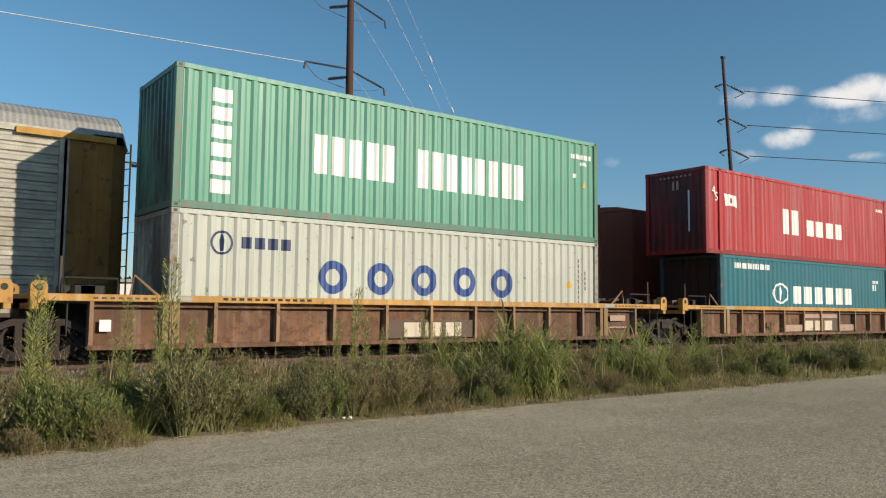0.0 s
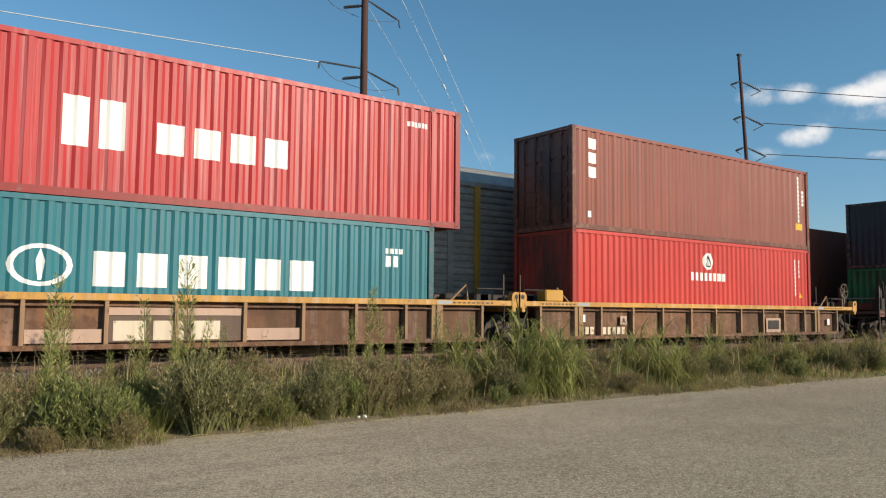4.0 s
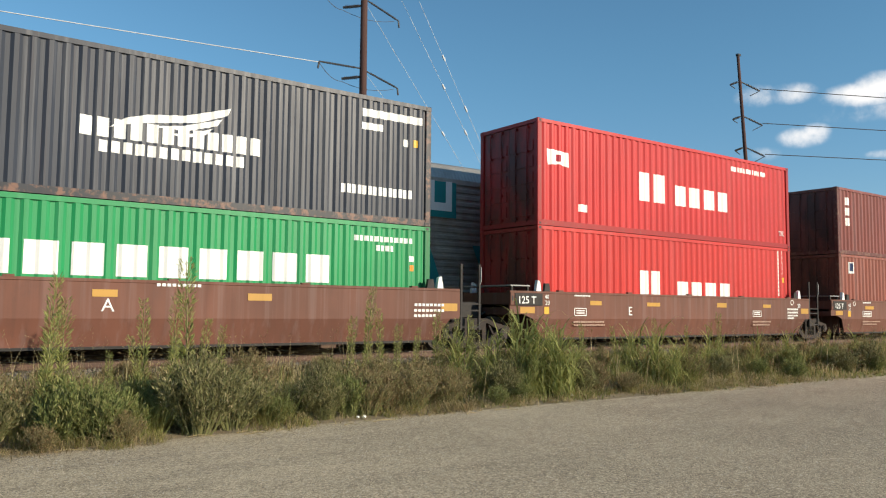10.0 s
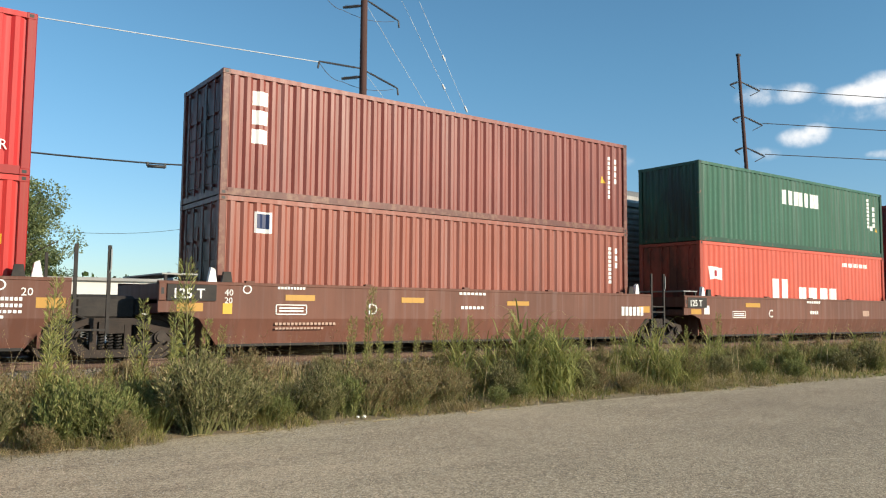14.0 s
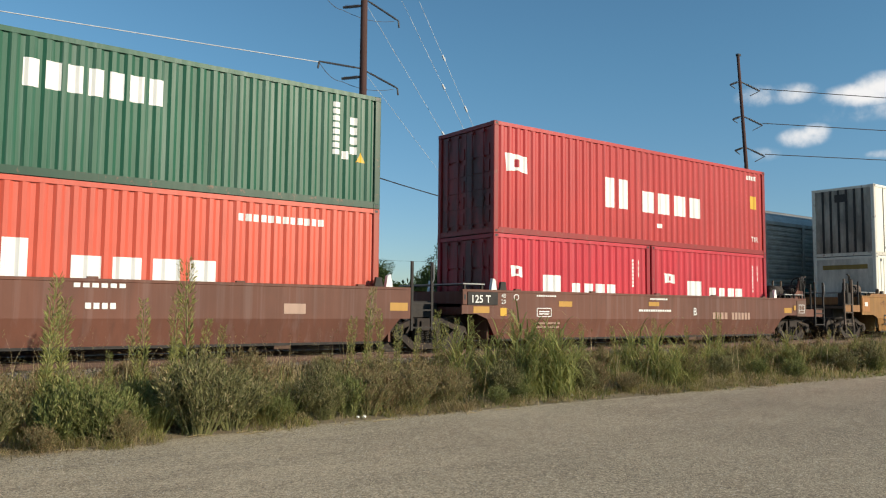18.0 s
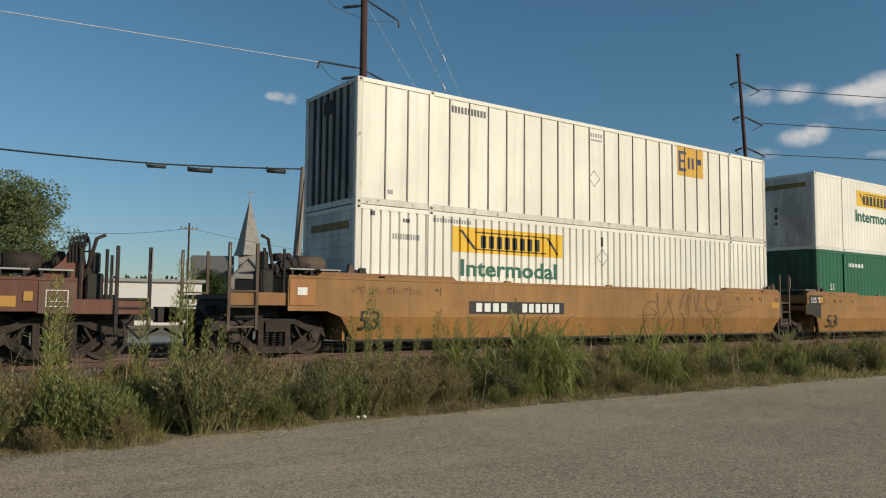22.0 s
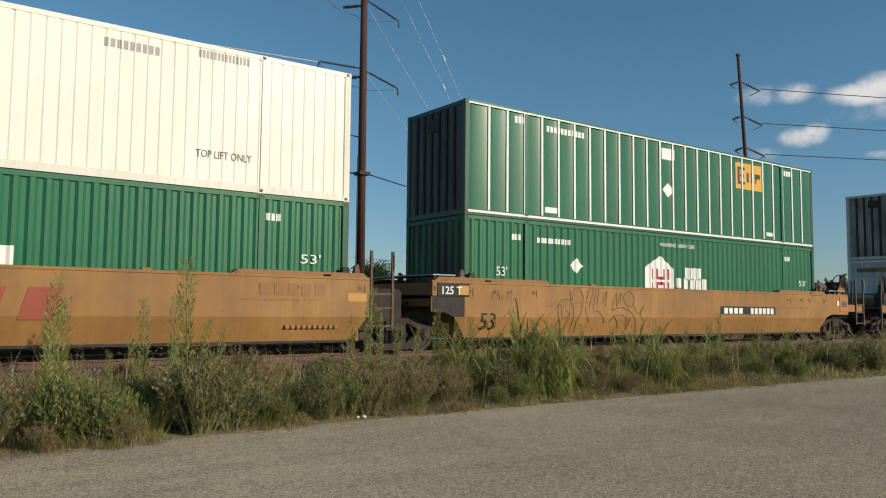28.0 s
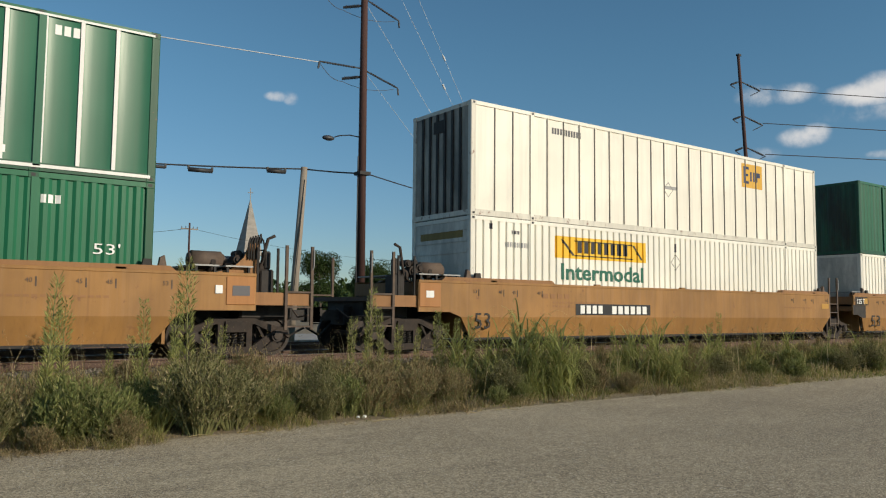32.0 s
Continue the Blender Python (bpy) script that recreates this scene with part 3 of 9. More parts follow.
# ---- wagon parts ----
def wheel_mesh(r=0.42):
    """A wheelset: two flanged wheels on an axle, turning about y."""
    bm = bmesh.new()
    n = 28
    for s in (-1, 1):
        prof = [(0.0, 0.10), (0.13, 0.10), (0.14, 0.04), (r * 0.78, 0.02), (r * 0.83, 0.06), (r, 0.06), (r, -0.05), (r + 0.026, -0.06), (r + 0.026, -0.085),
                (r * 0.83, -0.085), (r * 0.78, -0.03), (0.14, -0.05), (0.13, -0.09), (0, -0.09)]
        rings = []
        for k in range(n):
            a = k * math.tau / n
            rings.append([bm.verts.new((q * math.cos(a), s * (GAUGE + d), q * math.sin(a))) for q, d in prof])
        for k in range(n):
            for i in range(len(prof) - 1):
                a, b, c, d = rings[k][i], rings[k][i + 1], rings[(k + 1) % n][i + 1], rings[(k + 1) % n][i]
                bm.faces.new((a, b, c, d))
        for k in range(3):
            a = k * math.tau / 3
            box(bm, 0.2 * math.cos(a) - 0.03, 0.2 * math.cos(a) + 0.03, s * GAUGE + s * 0.03 - 0.012, s * GAUGE + s * 0.03 + 0.012, 0.2 * math.sin(a) - 0.03, 0.2 * math.sin(a) + 0.03)
    bar(bm, (0, -1.02, 0), (0, 1.02, 0), 0.075, 10)
    bmesh.ops.remove_doubles(bm, verts=bm.verts[:], dist=1e-4)
    bmesh.ops.recalc_face_normals(bm, faces=bm.faces[:])
    me = bpy.data.meshes.new("wheelset")
    bm.to_mesh(me)
    bm.free()
    me.materials.append(WHEEL_STEEL)
    return me


WHEELS = wheel_mesh()
FRAMES = {}


def bogie(parent, x, material=BOGIE_STEEL, rail=RAIL_Z):
    """A two-axle truck at x under a wagon; its top part is the cast frame."""
    if "frame" not in FRAMES:
        bm = bmesh.new()
        for s in (-1, 1):
            y0, y1 = s * 1.0 - 0.07, s * 1.0 + 0.07
            prism(bm, [(-1.2, 0.36), (-1.12, 0.58), (-0.72, 0.66), (-0.42, 0.78), (0.42, 0.78), (0.72, 0.66), (1.12, 0.58), (1.2, 0.36), (1.0, 0.5), (0.78, 0.5),
                       (0.42, 0.66), (-0.42, 0.66), (-0.78, 0.5), (-1.0, 0.5)], y0, y1)
            prism(bm, [(-1.0, 0.5), (-0.78, 0.5), (-0.36, 0.2), (0.36, 0.2), (0.78, 0.5), (1.0, 0.5), (0.46, 0.06), (-0.46, 0.06)], y0, y1)
            for q in (-1, 1):
                prism(bm, [(q * 0.36, 0.2), (q * 0.24, 0.2), (q * 0.24, 0.66), (q * 0.36, 0.66)], y0, y1)
                prism(bm, [(q * 0.62, 0.34), (q * 0.70, 0.30), (q * 0.52, 0.6), (q * 0.46, 0.62)], y0 + 0.02, y1 - 0.02)
        box(bm, -0.22, 0.22, -1.12, 1.12, 0.5, 0.72)
        bar(bm, (0, 0, 0.6), (0, 0, 0.86), 0.2, 14)
        for q in (-1, 1):                                   # brake beams
            box(bm, q * 0.42 - 0.05, q * 0.42 + 0.05, -0.8, 0.8, 0.3, 0.42)
        bmesh.ops.recalc_face_normals(bm, faces=bm.faces[:])
        me = bpy.data.meshes.new("bogie")
        bm.to_mesh(me)
        bm.free()
        FRAMES["frame"] = me
        bm = bmesh.new()
        tube(bm, [(0.055 * math.cos(k * 0.8), 0.055 * math.sin(k * 0.8), 0.2 + k * 0.3 / 44) for k in range(45)], 0.014, 5)
        bmesh.ops.recalc_face_normals(bm, faces=bm.faces[:])
        me = bpy.data.meshes.new("spring")
        bm.to_mesh(me)
        bm.free()
        me.materials.append(DARK_STEEL)
        FRAMES["spring"] = me
        bm = bmesh.new()
        bar(bm, (0, -0.06, 0), (0, 0.06, 0), 0.125, 14)
        bar(bm, (0, -0.09, 0), (0, -0.06, 0), 0.085, 14)
        bmesh.ops.recalc_face_normals(bm, faces=bm.faces[:])
        me = bpy.data.meshes.new("bearing_cap")
        bm.to_mesh(me)
        bm.free()
        me.materials.append(WHEEL_STEEL)
        FRAMES["cap"] = me
    b = new("bogie", FRAMES["frame"])
    if not b.data.materials:
        b.data.materials.append(material)
    b.parent, b.location = parent, (x, 0, rail)
    b["label"] = "cast-steel two-axle bogie, rusty and greasy"
    for s in (-1, 1):
        for px in (-0.15, 0.0, 0.15):
            o = new("spring", FRAMES["spring"])
            o.parent, o.location = b, (px, s * 1.0, 0)
        for px in (-0.89, 0.89):
            o = new("bearing_cap", FRAMES["cap"])
            o.parent, o.location = b, (px, s * 1.08, 0.42)
    for px in (-0.89, 0.89):
        w = new("wheelset", WHEELS)
        w.parent, w.location = b, (px, 0, 0.42)
        SPINNERS.append((w, px))
    return b


def coupler(parent, x0, x1, material=DARK_STEEL):
    bm = bmesh.new()
    box(bm, min(x0, x1), max(x0, x1), -0.09, 0.09, RAIL_Z + 0.72, RAIL_Z + 0.96)
    q = x1
    box(bm, q - 0.16, q + 0.16, -0.17, 0.17, RAIL_Z + 0.68, RAIL_Z + 1.0)
    tube(bm, [(x0, 0.35, RAIL_Z + 0.7), ((x0 + x1) / 2, 0.36, RAIL_Z + 0.35), (q, 0.3, RAIL_Z + 0.55)], 0.03)
    part("coupler", bm, material, parent, "knuckle coupler and air hose")


def grab(parent, points, material=DARK_STEEL, r=0.02, name="grab_iron"):
    bm = bmesh.new()
    tube(bm, points, r)
    part(name, bm, material, parent)


def hand_brake(parent, x, y, z, material=RUST_STEEL):
    bm = bmesh.new()
    n = 14
    for k in range(n):
        a, b = k * math.tau / n, (k + 1) * math.tau / n
        bar(bm, (x + 0.28 * math.cos(a), y, z + 0.28 * math.sin(a)), (x + 0.28 * math.cos(b), y, z + 0.28 * math.sin(b)), 0.022, 5)
    for k in range(5):
        a = k * math.tau / 5
        bar(bm, (x, y, z), (x + 0.27 * math.cos(a), y, z + 0.27 * math.sin(a)), 0.02, 5)
    box(bm, x - 0.12, x + 0.12, y + 0.03, y + 0.16, z - 0.6, z + 0.14)
    part("brake_wheel", bm, material, parent, "rusty spoked brake wheel")


def smooth_well(name, x, length, top, low, material, label, left="joint", right="joint", dark=None, noses=(1.2, 0.7), board="125 T", lip=0.0, mid=1.38):
    """A well of an articulated wagon with plain plate sides. Local x from the load's left end."""
    t = thing(name, pose(x, TRACK_1, 0), label, "wagon", "wells of the near train")
    MOVERS.append(t)
    half, dark = 1.48, dark or material
    a = -1.65 if left == "end" else -noses[0]
    b = length + (2.0 if right == "end" else noses[1])
    for s in (-1, 1):
        y0, y1 = sorted((s * half, s * (half - 0.05)))
        bm = bmesh.new()
        step = 0.12
        outline = [(-0.42, mid), (-0.75, mid + step), (a, mid + step), (a, top), (b, top), (b, mid + step), (length + 0.75, mid + step), (length + 0.42, mid)]
        if b < length + 0.8:
            outline = outline[:5] + [(b, mid), (length + 0.42, mid)]
        prism(bm, outline, y0, y1)
        part("side_plate", bm, material, t)
        bm = bmesh.new()
        q = [(-0.42, mid), (length + 0.42, mid), (length + 0.02, low), (-0.02, low)]
        vs = []
        for thick in (0, 0.04):
            vs.append([bm.verts.new((px, s * (half - (0.13 if pz == low else 0.0) - thick), pz)) for px, pz in q])
        bm.faces.new(vs[0])
        bm.faces.new(vs[1][::-1])
        for k in range(4):
            bm.faces.new((vs[0][k], vs[1][k], vs[1][(k + 1) % 4], vs[0][(k + 1) % 4]))
        part("lower_side_plate", bm, material, t)
        boxes("top_chord", [(a, b, min(s * (half + 0.012), s * (half - 0.12)), max(s * (half + 0.012), s * (half - 0.12)), top - 0.05, top + 0.012)], material, t, bevel=0.008)
        boxes("bottom_chord", [(0.0, length, min(s * (half - 0.08), s * (half - 0.2)), max(s * (half - 0.08), s * (half - 0.2)), low - 0.03, low + 0.02)], DARK_STEEL, t)
        if lip:
            for p, q in ((-1.0, 2.7), (length - 2.7, length + 0.4)):
                bm = bmesh.new()
                y0, y1 = sorted((s * (half - 0.0), s * (half - 0.2)))
                prism(bm, [(p, top + 0.012), (q, top + 0.012), (q - 0.12, top + lip), (p + 0.12, top + lip)], y0, y1)
                part("raised_rail", bm, dark, t, "raised end rail")
        for px in np.linspace(0.6, length - 0.6, 5):
            boxes("side_bracket", [(px - 0.09, px + 0.09, min(s * half, s * (half - 0.1)), max(s * half, s * (half - 0.1)), top + 0.01, top + 0.05)], material, t)
    boxes("well_floor", [(0.1, length - 0.1, -1.25, 1.25, low - 0.02, low + 0.06)], DARK_STEEL, t)
    for sx, s, kind, load in ((a, 1, left, 0.0), (b, -1, right, length)):
        span = lambda p, q: tuple(sorted((sx + s * p, sx + s * q)))
        wall = load - s * 0.22
        boxes("end_bulkhead", [tuple(sorted((wall, wall - s * 0.06))) + (-1.3, 1.3, low, top - 0.1)], material, t)
        boxes("end_deck", [tuple(sorted((sx, wall))) + (-half + 0.06, half - 0.06, top - 0.42, top - 0.34)], DARK_STEEL, t, "dark end platform")
        boxes("end_sill", [span(0, 0.07) + (-half + 0.05, half - 0.05, top - 0.6, top - 0.04)], dark, t)
        for y in (-half + 0.05, half - 0.23):
            bm = bmesh.new()
            gx = load - s * 0.16
            prism(bm, [(gx - s * 0.1, top - 0.05), (gx + s * 0.1, top - 0.05), (gx + s * 0.05, top + 0.26), (gx - s * 0.03, top + 0.3)], y, y + 0.1)
            part("guide", bm, WHITE if material is MAROON else RUST_STEEL, t, "white container guide" if material is MAROON else "rusty container guide")
            bm = bmesh.new()
            prism(bm, [(load + s * 0.02, top), (load + s * 0.24, top), (load + s * 0.2, top + 0.22), (load + s * 0.06, top + 0.22)], y - 0.02, y + 0.06)
            part("guide", bm, DARK_STEEL, t, "black container guide")
        # grey grating walkways on low legs
        if kind == "end" or s > 0:
            for p, q in (((0.05, 0.62), (0.75, 1.25)) if kind == "end" else ((0.08, 0.75),)):
                walkway = boxes("cross_walk", [span(p, q) + (-half + 0.06, half - 0.06, top + 0.13, top + 0.16)], GREY_MARK, t, "grey grating walkway")
                for f in (p + 0.05, q - 0.08):
                    boxes("walk_leg", [span(f, f + 0.05) + (-half + 0.08, -half + 0.14, top, top + 0.13)], DARK_STEEL, walkway)
        # ladder: at the joint it stands in the gap, at an end on the outer deck
        reach = 1.25 if kind == "end" else 0.62
        if kind == "end":
            boxes("outer_deck", [span(-reach, 0) + (-half + 0.08, half - 0.08, top - 0.5, top - 0.4)], RUST_STEEL, t, "rusty outer deck")
            boxes("deck_side", [span(-reach, 0) + (-half + 0.06, -half + 0.1, top - 0.62, top - 0.36)], dark, t)
        if kind == "end" or s < 0:
            for y in (-half + 0.04, half - 0.04):
                bm = bmesh.new()
                rails = (-reach, -reach + 0.58) if kind == "end" else (-0.62, -0.06)
                for px in rails:
                    box(bm, sx + s * px - 0.03, sx + s * px + 0.03, y - 0.025, y + 0.025, low + 0.25, top + 0.62)
                for z in (low + 0.3, low + 0.7, top - 0.36):
                    box(bm, *sorted((sx + s * rails[0], sx + s * rails[1])), y - 0.02, y + 0.02, z, z + 0.035)
                part("ladder", bm, DARK_STEEL if material is MAROON else RUST_STEEL, t, "steel end ladder")
                grab(t, [(sx + s * rails[0], y, top + 0.1), (sx + s * rails[0] - s * 0.02, y - 0.05, top + 0.2), (sx + s * rails[0] - s * 0.02, y - 0.05, top + 0.55)], GREY_MARK, 0.014)
        if kind == "end":
            side = sx + s * 0.06
            box_mat = paint("end box " + ("maroon" if material is MAROON else "ochre"), (0.15, 0.085, 0.06) if material is MAROON else (0.4, 0.18, 0.06), 0.4, 0.6)
            boxes("end_box", [span(0.02, 0.62) + (-half - 0.02, -half + 0.3, top - 0.62, top - 0.06)], box_mat, t, "boxed end with stencils", bevel=0.012)
            if material is MAROON:
                boxes("reflector", [span(*((0.7, 1.15) if s > 0 else (0.95, 1.4))) + (-half - 0.005, -half, top - 0.5, top - 0.32)], FADED_YELLOW, t, "faded yellow reflective panel")
            p, q = span(0.14, 0.5)
            if s < 0 and material is not MAROON:
                boxes("stencil_panel", [(p, q, -half - 0.025, -half - 0.02, top - 0.44, top - 0.24)], GREY_DARK, t, "grey stencil panel")
            if s < 0 and material is MAROON:
                boxes("stencil_frame", [(p, q, -half - 0.025, -half - 0.02, top - 0.5, top - 0.485), (p, q, -half - 0.025, -half - 0.02, top - 0.22, top - 0.205), (p, p + 0.015, -half - 0.025, -half - 0.02, top - 0.485, top - 0.22),
                                        (q - 0.015, q, -half - 0.025, -half - 0.02, top - 0.485, top - 0.22), (p + 0.17, p + 0.18, -half - 0.025, -half - 0.02, top - 0.4, top - 0.22), (p + 0.015, q - 0.015, -half - 0.025, -half - 0.02, top - 0.41, top - 0.4)],
                      WHITE, t, "white framed stencil")
            if s > 0 and material is MAROON:
                boxes("stencil_panel", [(p + 0.08, q - 0.05, -half - 0.028, -half - 0.02, top - 0.28, top - 0.12)], DARK_STEEL, t, "dark stencil panel")
                for z, n_ in ((-0.17, 9), (-0.22, 8), (-0.27, 9), (-0.56, 9)):
                    side_bars(t, sx + 0.68, sx + 1.12, top + z, 0.025, n_, -half - 0.005, PALE, 0.7, "pale stencilled marks")
            boxes("reflector", [span(*((0.7, 0.84) if s < 0 else (0.45, 0.6) if material is MAROON else (0.2, 0.42))) + (-half - 0.026, -half, top - 0.4, top - 0.24)], WHITE if material is not MAROON else FADED_YELLOW, t, "pale plate")
            # brake gear
            bm = bmesh.new()
            bar(bm, (sx + s * 0.5, -0.75, top + 0.28), (sx + s * 1.1, -0.75, top + 0.28), 0.19, 16)
            for px in (0.44, 1.1):
                bar(bm, (sx + s * px, -0.75, top + 0.28), (sx + s * (px + 0.06), -0.75, top + 0.28), 0.14, 14)
            part("air_tank", bm, BOGIE_STEEL if material is MAROON else RUST_STEEL, t, "grimy brown air reservoir", True)
            # lumpy valve gear with bent pipes round it
            bm = bmesh.new()
            for px, y, z, r in ((0.1, -1.0, 0.22, 0.13), (0.26, -1.02, 0.3, 0.1), (-0.02, -0.95, 0.4, 0.09), (0.2, -0.9, 0.42, 0.08), (-0.18, -1.0, 0.12, 0.14)):
                bar(bm, (sx + s * px, y - 0.12, top + z), (sx + s * px, y + 0.14, top + z), r, 10)
                bar(bm, (sx + s * px, y - 0.16, top + z), (sx + s * px, y - 0.12, top + z), r * 0.6, 8)
            for k in range(4):
                tube(bm, [(sx + s * (0.05 + k * 0.09), -1.08 + k * 0.05, top - 0.3), (sx + s * (0.02 + k * 0.1), -1.1 + k * 0.05, top + 0.2), (sx + s * (0.2 + k * 0.05), -1.08, top + 0.34 - k * 0.05), (sx + s * 0.46, -0.95, top + 0.2)], 0.018, 6)
            part("valve_gear", bm, BOGIE_STEEL, t, "dark lumpy brake valves with bent pipes")
            for px in (0.3, 0.62):
                boxes("valve_stand", [span(px, px + 0.16) + (-0.95, -0.75, top - 0.35, top + 0.32)], BOGIE_STEEL, t, "dark valve stand", bevel=0.04)
            bm = bmesh.new()
            tube(bm, [(sx + s * 0.1, -1.1, top - 0.1), (sx - s * 0.2, -1.15, top + 0.1), (sx - s * 0.35, -1.2, top + 0.75), (sx - s * 0.5, -1.2, top + 0.82)], 0.035, 7)
            part("brake_pipe", bm, BOGIE_STEEL, t, "bent brake pipe")
            boxes("brake_valve", [span(-0.5, -0.2) + (-1.2, -0.8, top - 0.4, top + 0.12), span(-0.45, -0.3) + (-1.15, -0.95, top + 0.12, top + 0.5)], DARK_STEEL, t, "dark brake valve", bevel=0.03)
            for px in (-reach + 0.75, -0.06):
                grab(t, [(sx + s * px, -half + 0.1, top - 0.4), (sx + s * px, -half + 0.1, top + 0.55)], DARK_STEEL, 0.03, "stanchion")
            boxes("centre_sill", [tuple(sorted((sx - s * 1.3, load))) + (-0.3, 0.3, RAIL_Z + 0.62, RAIL_Z + 1.05)], DARK_STEEL, t)
            boxes("draft_gear", [tuple(sorted((sx - s * 1.1, sx + s * 0.1))) + (-0.9, 0.9, RAIL_Z + 0.75, top - 0.45)], DARK_STEEL, t, "dark draft gear under the deck", bevel=0.05)
            coupler(t, sx - s * 1.2, sx - s * 1.95)
            grab(t, [(sx - s * 1.25, -1.3, RAIL_Z + 0.85), (sx - s * 1.35, -0.6, RAIL_Z + 0.8), (sx - s * 1.4, -0.15, RAIL_Z + 1.0)], RUST_STEEL, 0.018, "uncoupling_lever")
            bogie(t, load - s * 1.75)
    if right == "end":
        wheel = bmesh.new()
        ring = [(b + 0.2, -1.1 + 0.28 * math.cos(k * math.tau / 16), top + 0.5 + 0.28 * math.sin(k * math.tau / 16)) for k in range(17)]
        tube(wheel, ring, 0.02, 5)
        for k in range(0, 16, 4):
            bar(wheel, (b + 0.16, -1.1, top + 0.5), ring[k], 0.016, 5)
        part("brake_wheel", wheel, DARK_STEEL, t, "rusty spoked brake wheel")
        bm = bmesh.new()
        prism(bm, [(b - 0.85, top + 0.0), (b - 0.45, top + 0.1), (b - 0.2, top + 0.34), (b - 0.06, top + 0.66), (b + 0.12, top + 0.66), (b + 0.12, top - 0.35), (b - 0.2, top - 0.35)], -1.3, -1.24)
        part("brake_stand", bm, OCHRE_DARK if lip else material, t, "sloping brake gear plate")
        for k in range(5):
            bm = bmesh.new()
            x0 = b - 0.12 + k * 0.055
            tube(bm, [(x0, -1.33, top + 0.3), (x0 - 0.01, -1.36, top + 0.62 + 0.03 * (k % 2)), (x0 + 0.05, -1.3, top + 0.74 + 0.02 * k), (x0 + 0.1, -1.2, top + 0.66)], 0.02, 6)
            part("brake_lever", bm, DARK_STEEL, t, "dark bent brake lever")
    if left == "joint":
        boxes("end_board", [(a + 0.16, a + 1.1, -half - 0.03, -half, top - 0.36, top - 0.05)], DARK_STEEL, t, "dark end board")
        letters("lettering", board, 0.19, WHITE, t, a + 0.24, -half - 0.036, top - 0.31, "white capacity stencil", 1.0, 0.003)
        boxes("slot_plate", [(a, a + 0.14, -half - 0.035, -half, top - 0.36, top - 0.02)], material, t, "slotted lifting plate", bevel=0.01)
        boxes("slot", [(a + 0.045, a + 0.095, -half - 0.038, -half - 0.03, top - 0.24, top - 0.12)], BLACK, t)
        boxes("reflector", [(a + 0.78, a + 1.08, -half - 0.036, -half - 0.03, top - 0.32, top - 0.1)] if material is not MAROON else [(a + 0.35, a + 0.85, -half - 0.006, -half, top - 0.56, top - 0.4)], FADED_YELLOW, t, "faded orange reflective panel")
    if left == "joint" and lip:
        bm = bmesh.new()
        prism(bm, [(a + 0.02, mid + 0.12), (-0.75, mid + 0.12), (-0.42, mid + 0.004), (-0.12, mid + 0.004), (-0.12, top - 0.37), (a + 0.02, top - 0.37)], -half - 0.004, -half - 0.0005)
        part("nose_plate", bm, DARK_STEEL, t, "black greasy nose plate")
    if right == "joint" and lip:
        boxes("joint_cover", [(b + 0.12, b + 1.3, -0.85, 0.85, RAIL_Z + 0.7, top - 0.2)], BOGIE_STEEL, t, "dark brown articulation housing", bevel=0.08)
    if right == "joint":
        bogie(t, b + (0.88 if lip else 0.78))
        boxes("reflector", [(b - 0.55, b - 0.08, -half - 0.006, -half, top - 0.52, top - 0.34)], FADED_YELLOW, t, "faded yellow reflective panel")
        boxes("joint_casting", [(b + 0.25, b + 1.35, -0.55, 0.55, RAIL_Z + 0.75, RAIL_Z + 1.2)], DARK_STEEL, t, "dark articulation casting", bevel=0.06)
        boxes("joint_beam", [(b, b + 1.5, -0.45, 0.45, RAIL_Z + 0.86, RAIL_Z + 1.15)], DARK_STEEL, t)
        bm = bmesh.new()
        for y in (-0.5, 0.3):
            tube(bm, [(b, y, top - 0.5), (b + 0.5, y - 0.05, top - 0.75), (b + 1.1, y, top - 0.72), (b + 1.7, y, top - 0.5)], 0.03, 6)
        part("air_hose", bm, DARK_STEEL, t, "slack black air hoses")
    return t


def side_bars(t, x0, x1, z, high, count, y=-1.486, material=WHITE, fill=0.7, label="white stencilled marks", name="lettering"):
    bm = bmesh.new()
    cell = (x1 - x0) / count
    for i in range(count):
        box(bm, x0 + cell * i, x0 + cell * (i + fill), y, y + 0.004, z, z + high)
        if high > 0.17 and i < count - 1:
            part(name, bm, material, t, label)
            bm = bmesh.new()
    return part(name, bm, material, t, label)


